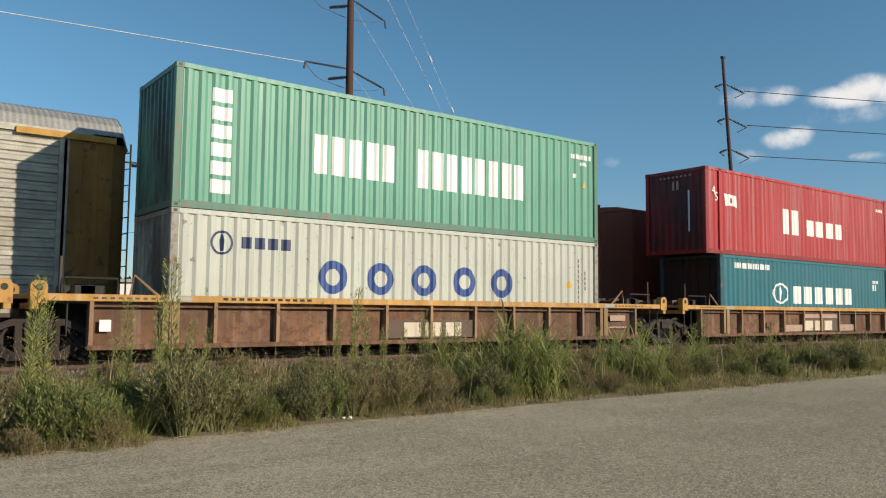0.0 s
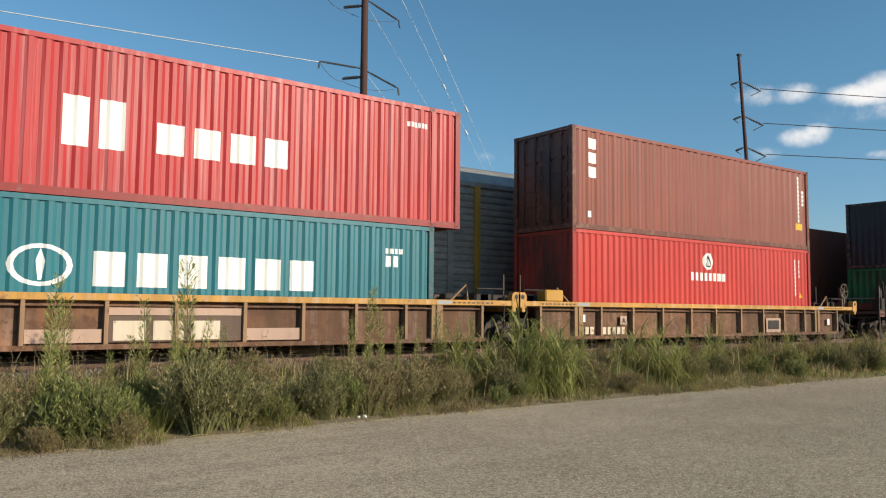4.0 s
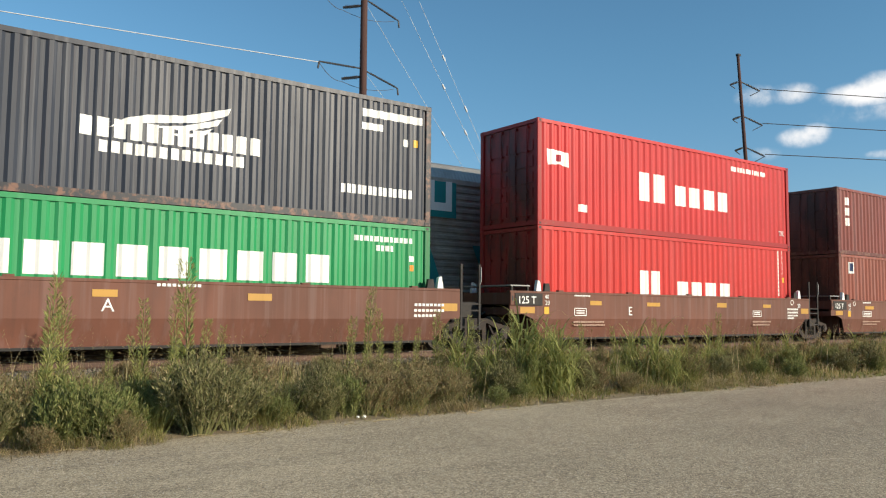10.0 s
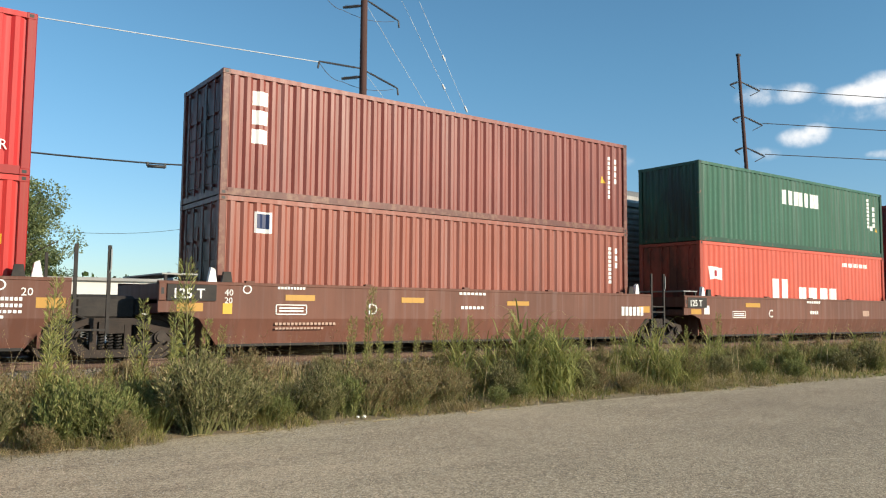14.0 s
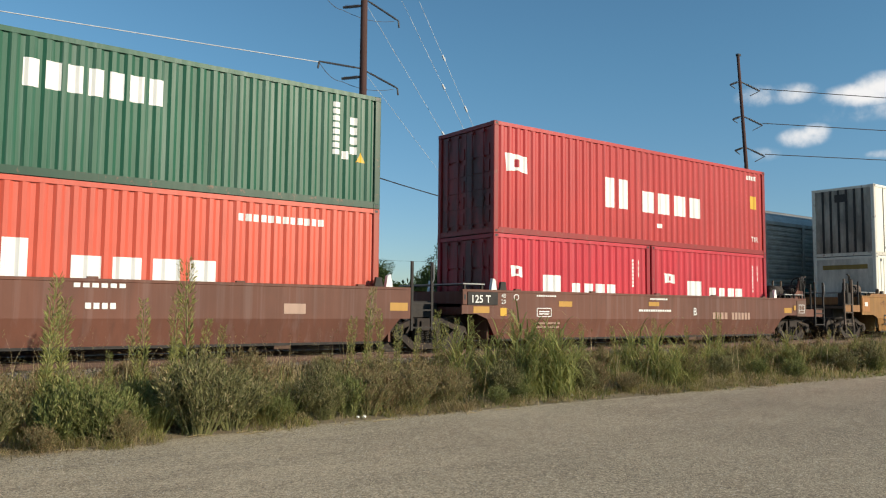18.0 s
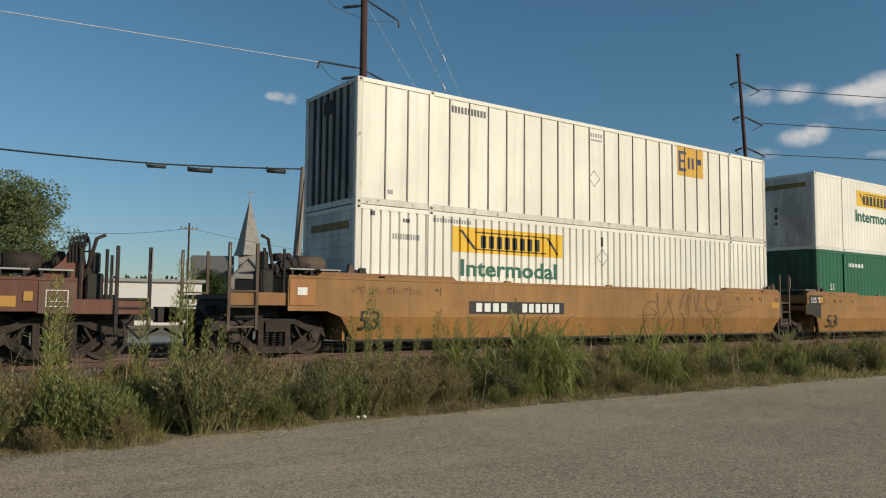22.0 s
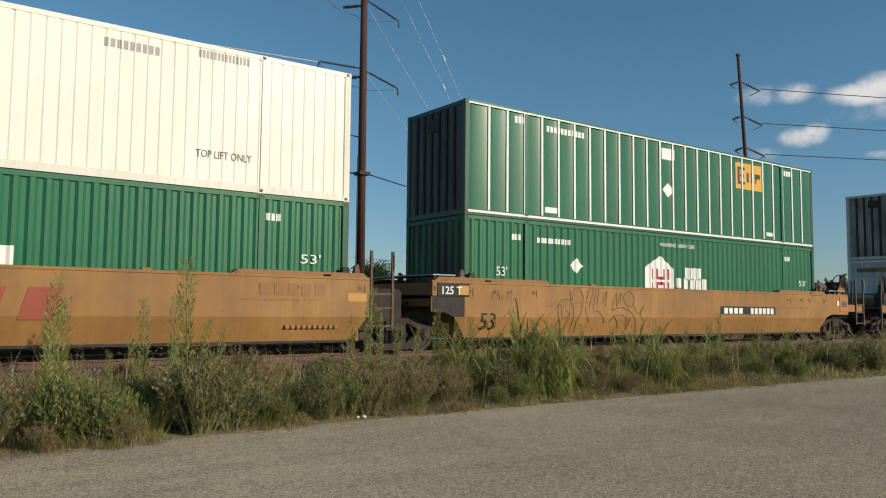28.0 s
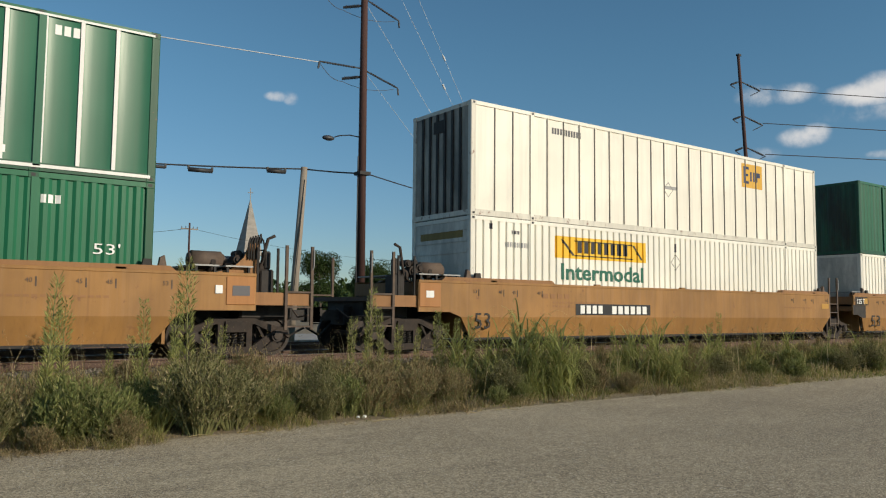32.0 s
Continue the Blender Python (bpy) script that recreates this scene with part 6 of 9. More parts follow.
wbox_mark(WELLS[4], 1.23, 1.75, 1.43, 1.66, WHITE)
side_bars(WELLS[4], 1.2, 2.06, 1.24, 0.05, 12, -1.49, PALE)
side_bars(WELLS[4], 1.21, 2.03, 1.14, 0.05, 12, -1.49, PALE)
letters('lettering', 'B', 0.24, WHITE, WELLS[4], 7.72, -1.49, 1.49, 'stencilled characters')
side_bars(WELLS[4], 8.7, 9.54, 1.37, 0.21, 4, -1.49, PALE)
side_bars(WELLS[4], 9.72, 10.77, 1.36, 0.22, 6, -1.49, PALE)
side_bars(WELLS[4], 2.02, 2.51, 1.7, 0.14, 1, -1.49, FADED_YELLOW, 1.0, 'yellow reflective panel', 'panel')
side_bars(WELLS[4], 5.21, 6.68, 1.59, 0.06, 14, -1.49, WHITE)
side_bars(WELLS[4], 5.71, 6.52, 1.93, 0.05, 9, -1.49, WHITE)
side_bars(WELLS[4], 1.22, 1.93, 1.95, 0.04, 9, -1.49, WHITE)
side_bars(WELLS[4], 5.64, 6.11, 1.75, 0.12, 1, -1.49, FADED_YELLOW, 1.0, 'yellow reflective panel', 'panel')
side_bars(WELLS[5], 3.08, 6.27, 1.5, 0.3, 1, -1.49, BLACK, 1.0, 'black number panel', 'panel')
side_bars(WELLS[5], 3.28, 4.34, 1.55, 0.21, 4, -1.5, WHITE)
side_bars(WELLS[5], 4.78, 6.14, 1.54, 0.22, 6, -1.5, WHITE)
letters('lettering', '53', 0.42, DARK_STEEL, WELLS[5], 0.02, -1.49, 1.15, 'stencilled characters')
side_bars(WELLS[5], -0.15, 1.79, 1.94, 0.09, 9, -1.49, OCHRE_DARK)
ttx_mark(WELLS[6], 9.46, 10.46, 1.36, 1.92, RED_STAIN)
side_bars(WELLS[6], 14.04, 15.57, 1.86, 0.25, 5, -1.49, OCHRE_DARK)
side_bars(WELLS[6], 14.61, 15.86, 1.18, 0.08, 10, -1.49, OCHRE_DARK)
letters('lettering', '53', 0.4, DARK_STEEL, WELLS[7], 0.35, -1.49, 1.14, 'stencilled characters')
side_bars(WELLS[7], 10.12, 13.23, 1.53, 0.25, 1, -1.49, BLACK, 1.0, 'black number panel', 'panel')
side_bars(WELLS[7], 10.3, 11.38, 1.55, 0.18, 4, -1.5, WHITE)
side_bars(WELLS[7], 11.76, 13.16, 1.54, 0.19, 6, -1.5, WHITE)
side_bars(WELLS[7], 0.72, 1.46, 1.86, 0.14, 3, -1.49, OCHRE_DARK)
letters('lettering', '53', 0.4, DARK_STEEL, WELLS[8], -0.03, -1.49, 1.14, 'stencilled characters')
side_bars(WELLS[8], 3.45, 6.51, 1.48, 0.3, 1, -1.49, BLACK, 1.0, 'black number panel', 'panel')
side_bars(WELLS[8], 3.62, 4.55, 1.52, 0.22, 4, -1.5, WHITE)
side_bars(WELLS[8], 4.87, 6.41, 1.51, 0.22, 6, -1.5, WHITE)
side_bars(WELLS[8], 2.25, 3.28, 1.91, 0.12, 4, -1.49, OCHRE_DARK)
house_mark(hub, 6.64, 7.97, 1.07, 2.22, WHITE)
hub.word(8.49, 9.41, 1.54, 0.37, 3, WHITE)
hub.word(8.1, 9.69, 1.1, 0.48, 5, WHITE)
fifty_mark(hub, 0.92, 1.29, 1.42, 1.66, WHITE)
fifty_mark(hub, 14.99, 15.48, 1.5, 1.7, WHITE)
hub.word(2.35, 3.58, 2.33, 0.14, 10, WHITE)
warn_mark(hub, 7.32, 9.0, 2.51, 2.63, WHITE)
hub.word(14.2, 14.55, 2.36, 0.15, 3, WHITE)
hub2.word(14.2, 14.55, 2.36, 0.15, 3, WHITE)
emp2.word(14.3, 14.75, 2.5, 0.18, 3, WHITE)
line_text(kl1, "TIR", 11.5, 11.82, 0.42, 0.6, WHITE)
line_text(k3, "TIR", 11.32, 11.72, 0.42, 0.6, WHITE)
letters("lettering", "4", 0.3, WHITE, k45.thing, 0.36, 0.006, 1.98, "white length figure")
letters("lettering", "5", 0.3, WHITE, k45.thing, 0.52, 0.006, 1.78, "white length figure")
tri_mark(china, 11.55, 11.73, 1.55, 1.72, YELLOW_MARK)
china.word(11.2, 11.3, 1.8, 0.12, 1, WHITE, 0.97)
tri_mark(cosco, 10.9, 11.15, 1.3, 1.5, YELLOW_MARK)
cosco.column(11.35, 0.5, 2.1, 0.08, 11, GREY_DARK)
cosco.column(11.62, 1.2, 1.75, 0.07, 4, GREY_DARK)
tri_mark(capital, 11.55, 11.8, 1.02, 1.25, YELLOW_MARK)
capital.word(11.2, 11.36, 1.05, 0.18, 1, WHITE, 0.97)
hanjin.word(10.82, 11.32, 1.9, 0.12, 4, WHITE)
hanjin.word(10.82, 11.22, 1.6, 0.25, 2, WHITE)
k45.word(12.15, 12.75, 2.35, 0.12, 6, WHITE)

SPRAY = paint("faded spray paint", (0.085, 0.05, 0.035), 0.0)
scrawl(WELLS[7], [
    [(3.17, 1.03), (2.98, 1.51), (3.05, 1.81), (3.37, 1.89), (3.56, 1.7), (3.54, 1.35), (3.48, 0.99)], [(2.95, 1.71), (3.09, 1.74), (3.16, 1.39), (3.42, 1.52)], [(3.28, 1.6), (3.42, 1.52), (3.3, 1.37)],
    [(3.4, 2.17), (3.5, 1.88), (3.58, 2.17), (3.76, 2.2), (3.92, 1.99), (3.86, 1.59), (3.69, 1.32), (3.66, 1.02)], [(4.01, 1.71), (4.04, 1.51), (4.16, 1.29)], [(4.04, 1.81), (4.15, 2.15), (4.34, 2.2), (4.16, 1.71)]], SPRAY)
scrawl(WELLS[7], [
    [(4.32, 1.63), (4.39, 2.0), (4.46, 2.2), (4.54, 2.16), (4.47, 1.8)], [(4.32, 1.57), (4.56, 1.56), (4.79, 1.27)], [(4.67, 1.8), (4.86, 2.13), (4.8, 1.72)], [(5.09, 1.64), (5.16, 1.93), (5.28, 2.1), (5.25, 1.73), (5.45, 2.11), (5.42, 1.81)],
    [(5.05, 1.61), (5.46, 1.69), (5.86, 1.57), (6.09, 1.27), (6.12, 0.99)], [(4.96, 1.27), (5.18, 1.46), (5.47, 1.48), (5.69, 1.35), (5.7, 1.08), (5.84, 1.42)]], SPRAY)
scrawl(WELLS[7], [[(5.99, 1.74), (6.17, 1.53), (6.44, 1.77), (6.26, 1.48), (6.45, 1.31)], [(5.09, 1.48), (5.31, 1.27), (5.36, 1.0)], [(5.63, 1.78), (5.56, 1.99), (5.8, 2.16), (6.0, 1.95), (5.9, 1.74), (5.63, 1.78)]], SPRAY)
scrawl(WELLS[5], [
    [(9.69, 0.98), (9.46, 1.44), (9.6, 1.81), (9.97, 1.88), (10.17, 1.58), (10.1, 1.33)], [(9.2, 1.48), (10.05, 1.52), (9.83, 1.68)], [(10.05, 1.52), (9.83, 1.33)], [(10.06, 2.15), (10.11, 1.86), (10.18, 2.15)],
    [(10.64, 2.17), (10.58, 1.8), (10.22, 1.31), (10.18, 0.98)], [(10.84, 2.13), (10.68, 1.76), (10.86, 1.35), (10.8, 0.99)], [(11.05, 1.52), (11.24, 1.52), (11.38, 1.32), (11.39, 1.03)], [(11.12, 1.66), (11.31, 2.09), (11.38, 2.15)]], SPRAY)
scrawl(WELLS[5], [
    [(11.33, 1.8), (11.52, 1.98), (11.61, 2.14), (11.43, 1.65)], [(11.54, 1.5), (11.56, 1.73), (11.71, 2.1)], [(11.85, 2.07), (11.88, 1.81), (11.94, 1.67), (12.12, 2.19)], [(12.52, 2.17), (12.4, 1.89), (12.57, 1.66), (12.91, 1.62), (13.2, 1.83), (13.11, 2.15)],
    [(12.46, 1.89), (12.67, 2.09), (12.97, 2.06)], [(13.0, 1.57), (13.03, 1.91), (13.13, 1.83)], [(13.25, 1.65), (13.52, 1.56), (13.84, 1.65), (14.37, 1.69)]], SPRAY)
scrawl(WELLS[5], [[(11.89, 1.59), (12.29, 1.66), (12.65, 1.57), (12.94, 1.32), (12.93, 1.04)], [(12.08, 1.47), (12.26, 1.43), (12.43, 1.14), (12.73, 1.36), (12.37, 1.35)]], SPRAY)

# small stencils of the long wagons: figures along the top, a larger one at the corner
for well in WELLS[5:]:
    for text, px in (("53", -0.05), ("48", 0.75), ("45", 1.2), ("40", 2.05), ("40", 14.0), ("45", 14.8), ("48", 15.3), ("53", 16.3)):
        letters("lettering", text, 0.085, RUST_STEEL, well, px, -1.487, 2.0, "small dark figures")
        boxes("position_mark", [(px + 0.16, px + 0.185, -1.487, -1.483, 1.93, 2.1)], RUST_STEEL, well)
    side_bars(well, 2.6, 4.4, 1.78, 0.05, 16, -1.485, OCHRE_DARK)
    side_bars(well, 2.6, 4.0, 1.68, 0.05, 12, -1.485, OCHRE_DARK)
    side_bars(well, 13.6, 15.4, 1.75, 0.045, 14, -1.485, OCHRE_DARK)
# end markings of the long crimson container
for z, high, y0, n in ((2.62, 0.06, 0.55, 8), (2.2, 0.3, 1.05, 2)):
    for i in range(n):
        y = y0 + 0.17 * i
        boxes("end_lettering", [(-0.002, 0.012, y, y + 0.09, z, z + high)], PALE, k45.thing, "faded white end mark")
boxes("end_stripe", [(-0.002, 0.012, 0.62, 0.68, 0.75, 2.15)], WHITE, k45.thing, "white upright stripe")
# light frame of the green plated container
for x0, x1, z0, z1 in ((0.1, 16.05, 0.07, 0.13), (0.1, 16.05, 2.8, 2.84)):
    boxes("edge_strip", [(x0, x1, -0.012, 0.0, z0, z1)], WHITE, emp2.thing, "white edge strip")

letters("lettering", "53", 0.44, DARK_STEEL, WELLS[6], 0.25, -1.49, 1.1, "stencilled characters", 1.35)
letters("lettering", "53", 0.44, DARK_STEEL, WELLS[9], 0.25, -1.49, 1.1, "stencilled characters", 1.35)
# dull amber panel and stains on the ends of the white containers
for c in (jbh, jbh2, jbh3):
    boxes("end_sign", [(0.02, 0.031, 0.35, 2.2, 2.36, 2.6)], DULL_AMBER, c.thing, "dull amber panel on the end")
boxes("end_stain", [(0.022, 0.032, 1.5, 1.62, 1.0, 1.75)], RUST_STEEL, jbh2.thing, "dark rust stain")

# ---- the far train ----
AMBER_END = paint("amber end paint", (0.52, 0.27, 0.035), 0.4, 0.55, 0.25, grime_shade=0.35)
RUSTY_END = paint("rust-streaked end paint", (0.4, 0.19, 0.04), 1.1, 0.6, 0.35, grime_shade=0.35)
STRIP = paint("yellow post paint", (0.6, 0.32, 0.05), 0.5, 0.5, 0.2, grime_shade=0.3)


def autorack(x_right, label, scheme):
    """A car carrier of slatted galvanised sides under an arched roof, 27.5 m long; local x from its left end."""
    length, half = 27.5, 1.53
    t = thing("autorack", pose(x_right - length, TRACK_2, 0), label, "autorack wagon", "autoracks of the far train")
    FAR_MOVERS.append(t)
    z0, z1 = 1.35, 5.5
    end_paint = RUSTY_END if scheme == "yellow" else AMBER_END
    door = 1.6
    posts = np.linspace(door, length - door, 9)
    slats = np.linspace(z0 + 0.1, z1 - 0.05, 20)
    for s in (-1, 1):
        y0, y1 = sorted((s * half, s * (half - 0.03)))
        for i in range(len(posts) - 1):
            a, b = posts[i], posts[i + 1]
            bm = bmesh.new()
            for k in range(len(slats) - 1):
                za, zb = slats[k], slats[k + 1]
                h = zb - za
                rows = [(za, 0.0), (za + h * 0.45, 0.0), (za + h * 0.6, 0.035), (za + h * 0.85, 0.035), (zb, 0.0)]
                for (p, d), (q, e) in zip(rows, rows[1:]):
                    bm.faces.new([bm.verts.new(v) for v in ((a, s * (half - d), p), (b, s * (half - d), p), (b, s * (half - e), q), (a, s * (half - e), q))])
            part("side_panel", bm, GALV, t, "slatted galvanised side panel")
        for i, px in enumerate(posts):
            yellow = scheme == "yellow" and i == 7
            boxes("side_post", [(px - 0.11, px + 0.11, min(s * (half + 0.03), s * (half - 0.04)), max(s * (half + 0.03), s * (half - 0.04)), z0, z1)],
                  STRIP if yellow else GALV, t, "yellow upright post" if yellow else "", bevel=0.01)
        boxes("side_sill", [(0.6, length - 0.6, min(s * (half + 0.02), s * (half - 0.16)), max(s * (half + 0.02), s * (half - 0.16)), 1.0, z0 + 0.1)], RUST_STEEL, t)
        boxes("roof_rail", [(1.0, length - 1.0, min(s * (half + 0.02), s * (half - 0.12)), max(s * (half + 0.02), s * (half - 0.12)), z1 - 0.03, z1 + 0.12)], GALV, t)
    if scheme == "yellow":
        for px in (4.45, 6.55, 20.87):
            boxes("side_post", [(px - 0.12, px + 0.12, -half - 0.035, -half + 0.04, z0, z1)], STRIP, t, "yellow upright post", bevel=0.01)
    # roof: cross ribs over an arch
    bm = bmesh.new()
    arch = [(half + 0.02, z1 + 0.1), (half - 0.12, z1 + 0.38), (half - 0.5, z1 + 0.62), (0.55, z1 + 0.76), (0, z1 + 0.8)]
    arch = arch + [(-y, z) for y, z in arch[-2::-1]]
    n = 208
    w = (length - 0.7) / n
    xs = [(0.35, 0.0)]
    for i in range(n):
        a = 0.35 + w * i
        xs += [(a + w * 0.5, 0.022), (a + w, 0.0)]
    grid = [[bm.verts.new((px, y, z + d)) for y, z in arch] for px, d in xs]
    for g, h in zip(grid, grid[1:]):
        for k in range(len(arch) - 1):
            bm.faces.new((g[k], h[k], h[k + 1], g[k + 1]))
    part("roof", bm, ROOF_STEEL, t, "arched ribbed steel roof")
    for ex, s in ((0, 1), (length, -1)):
        # rounded end doors in two leaves
        for q in (-1, 1):
            bm = bmesh.new()
            outline = [(ex + s * door, q * half), (ex + s * 0.55, q * half), (ex + s * 0.2, q * (half - 0.25)), (ex + s * 0.12, q * 0.02)]
            rows = [(bm.verts.new((px, y, z0 - 0.1)), bm.verts.new((px, y, z1 - 0.05))) for px, y in outline]
            for (a, b), (c, d) in zip(rows, rows[1:]):
                bm.faces.new((a, c, d, b))
            leaf = part("end_door", bm, end_paint, t, "rust-streaked yellow end door" if scheme == "yellow" else "amber end door")
            for f in (0.3, 0.75, 1.3):
                boxes("door_rib", [(ex + s * (0.6 + f * 0.75) - 0.03, ex + s * (0.6 + f * 0.75) + 0.03, min(q * (half + 0.03), q * (half - 0.01)), max(q * (half + 0.03), q * (half - 0.01)), z0, z1 - 0.1)], end_paint, leaf)
            boxes("door_track", [(min(ex + s * 0.5, ex + s * 2.6), max(ex + s * 0.5, ex + s * 2.6), min(q * (half + 0.09), q * half), max(q * (half + 0.09), q * half), z1 - 0.08, z1 + 0.06)], STRIP, t, "yellow door track")
            bm = bmesh.new()
            for dy in (0.1, 0.5):
                bar(bm, (ex + s * (0.12 + 0.12 * (dy > 0.3)), q * (half - dy) , 1.2), (ex + s * (0.12 + 0.12 * (dy > 0.3)), q * (half - dy), z1), 0.02, 6)
            for z in np.linspace(1.4, z1 - 0.2, 11):
                bar(bm, (ex + s * 0.12, q * (half - 0.1), z), (ex + s * 0.22, q * (half - 0.5), z), 0.015, 5)
            part("ladder", bm, STRIP, t, "yellow end ladder")
        bm = bmesh.new()
        vs = [(ex + s * 0.35, y, z + 0.02) for y, z in arch]
        lo = [(ex + s * 0.2, y * 0.97, z1 - 0.2) for y, z in arch]
        a = [bm.verts.new(v) for v in vs]
        b = [bm.verts.new(v) for v in lo]
        for k in range(len(vs) - 1):
            bm.faces.new((a[k], b[k], b[k + 1], a[k + 1]))
        part("end_cap", bm, ROOF_STEEL, t, "pale end cap of the roof")
        boxes("end_platform", [(min(ex - s * 0.2, ex + s * 0.9), max(ex - s * 0.2, ex + s * 0.9), -half, half, 1.15, 1.3)], DARK_STEEL, t)
        coupler(t, ex + s * 0.4, ex - s * 0.68)
        bogie(t, ex + s * 2.9)
    boxes("underframe", [(0.5, length - 0.5, -0.4, 0.4, 0.95, 1.35)], DARK_STEEL, t)
    boxes("deck", [(0.5, length - 0.5, -half + 0.05, half - 0.05, 1.3, 1.36), (0.5, length - 0.5, -half + 0.05, half - 0.05, 3.2, 3.26)], DARK_STEEL, t)
    y = -half - 0.036
    flat = lambda name, poly, m, lab, dy=0.0: plate(name, poly, m, t, lab, y - dy)
    if scheme == "yellow":
        boxes("emblem_panel", [(4.57, 6.43, y + 0.02, -half, 3.7, 5.48)], STRIP, t, "yellow panel behind the shield")
        shield(t, 5.5, 4.6, 0.7, y + 0.018)
    else:
        shield(t, 5.57, 4.6, 0.68, y)
        # large teal and white strokes of a company name, as plain shapes
        flat("lettering", [(18.15, 5.4), (18.5, 5.4), (19.0, 3.9), (19.25, 5.4), (19.55, 5.4), (19.22, 3.1), (18.95, 3.1)], TEAL, "teal letter-shaped block")
        flat("lettering", [(18.42, 5.43), (18.72, 5.43), (19.08, 4.1), (19.27, 5.43), (19.42, 5.43), (19.2, 3.4), (19.02, 3.4)], WHITE, "white letter-shaped block", 0.004)
        flat("lettering", [(22.87, 5.5), (23.95, 5.5), (23.95, 4.4), (22.87, 4.4)], TEAL, "teal letter-shaped block")
        flat("lettering", [(22.9, 5.52), (23.12, 5.52), (23.12, 4.85), (23.55, 4.85), (23.55, 5.52), (23.78, 5.52), (23.78, 4.6), (22.9, 4.6)], WHITE, "white letter-shaped block", 0.004)
        flat("paint_band", [(22.65, 1.5), (22.9, 1.5), (22.9, 5.45), (22.65, 5.45)], TEAL, "teal upright band", 0.038)
        flat("paint_band", [(25.5, 1.5), (25.73, 1.5), (25.73, 5.4), (25.5, 5.4)], TEAL, "teal upright band", 0.038)
        flat("paint_band", [(25.73, 1.5), (25.95, 1.5), (25.95, 5.4), (25.73, 5.4)], WHITE, "white upright band", 0.038)
        flat("paint_band", [(26.0, 1.4), (26.95, 1.4), (26.95, 2.05), (26.0, 2.05)], TEAL, "teal base band", 0.03)
        flat("lettering", [(22.9, 3.64), (23.45, 2.3), (24.0, 1.6), (22.9, 1.6)], TEAL, "teal letter-shaped block")
        flat("lettering", [(24.6, 3.6), (25.5, 3.6), (25.5, 2.0), (25.2, 2.3)], TEAL, "teal letter-shaped block")
        flat("lettering", [(12.4, 4.24), (14.1, 4.24), (14.1, 1.7), (12.4, 1.7)], TEAL, "teal letter-shaped block")
        flat("lettering", [(12.7, 3.8), (14.1, 3.8), (14.1, 1.7), (13.8, 1.7), (13.8, 3.45), (13.0, 3.45), (13.0, 1.7), (12.7, 1.7)], GREY_MARK, "grey letter-shaped block", 0.004)
        flat("lettering", [(10.6, 2.9), (11.5, 2.2), (11.5, 1.5), (10.6, 1.5)], TEAL, "teal letter-shaped block")
        flat("lettering", [(4.6, 2.9), (5.2, 2.9), (5.2, 1.5), (4.6, 1.5)], TEAL, "teal letter-shaped block")
    return t


def plate(name, poly, material, parent, label, y):
    bm = bmesh.new()
    prism(bm, poly, y - 0.003, y)
    return part(name, bm, material, parent, label)


def shield(t, x, z, r, y):
    """A plain shield: blue head over red and white stripes."""
    body = [(x - r, z + 0.55 * r), (x - 0.8 * r, z + 1.0 * r), (x - 0.4 * r, z + 0.93 * r), (x, z + 1.05 * r), (x + 0.4 * r, z + 0.93 * r), (x + 0.8 * r, z + 1.0 * r), (x + r, z + 0.55 * r),
            (x + 0.9 * r, z - 0.5 * r), (x + 0.5 * r, z - 0.9 * r), (x, z - 1.05 * r), (x - 0.5 * r, z - 0.9 * r), (x - 0.9 * r, z - 0.5 * r)]
    plate("emblem", body, WHITE, t, "white shield emblem", y)
    plate("emblem_head", [(x - 0.95 * r, z + 0.1 * r), (x - 0.95 * r, z + 0.55 * r), (x - 0.77 * r, z + 0.94 * r), (x, z + 0.98 * r), (x + 0.77 * r, z + 0.94 * r), (x + 0.95 * r, z + 0.55 * r), (x + 0.95 * r, z + 0.1 * r)],
          BLUE, t, "blue head of the shield", y - 0.004)
    for k in range(4):
        a = x - 0.8 * r + k * 0.44 * r
        deep = 0.62 if k in (0, 3) else 0.9
        plate("stripe", [(a, z + 0.08 * r), (a + 0.24 * r, z + 0.08 * r), (a + 0.24 * r, z - deep * r), (a, z - deep * r)], RED_MARK, t, "red stripe", y - 0.004)
    for row, n in ((0.62, 5), (0.28, 7)):
        for k in range(n):
            a = x - 0.68 * r + k * 1.36 * r / n
            plate("lettering", [(a, z + row * r), (a + 0.9 * r / n, z + row * r), (a + 0.9 * r / n, z + (row + 0.2) * r), (a, z + (row + 0.2) * r)], WHITE, t, "", y - 0.008)


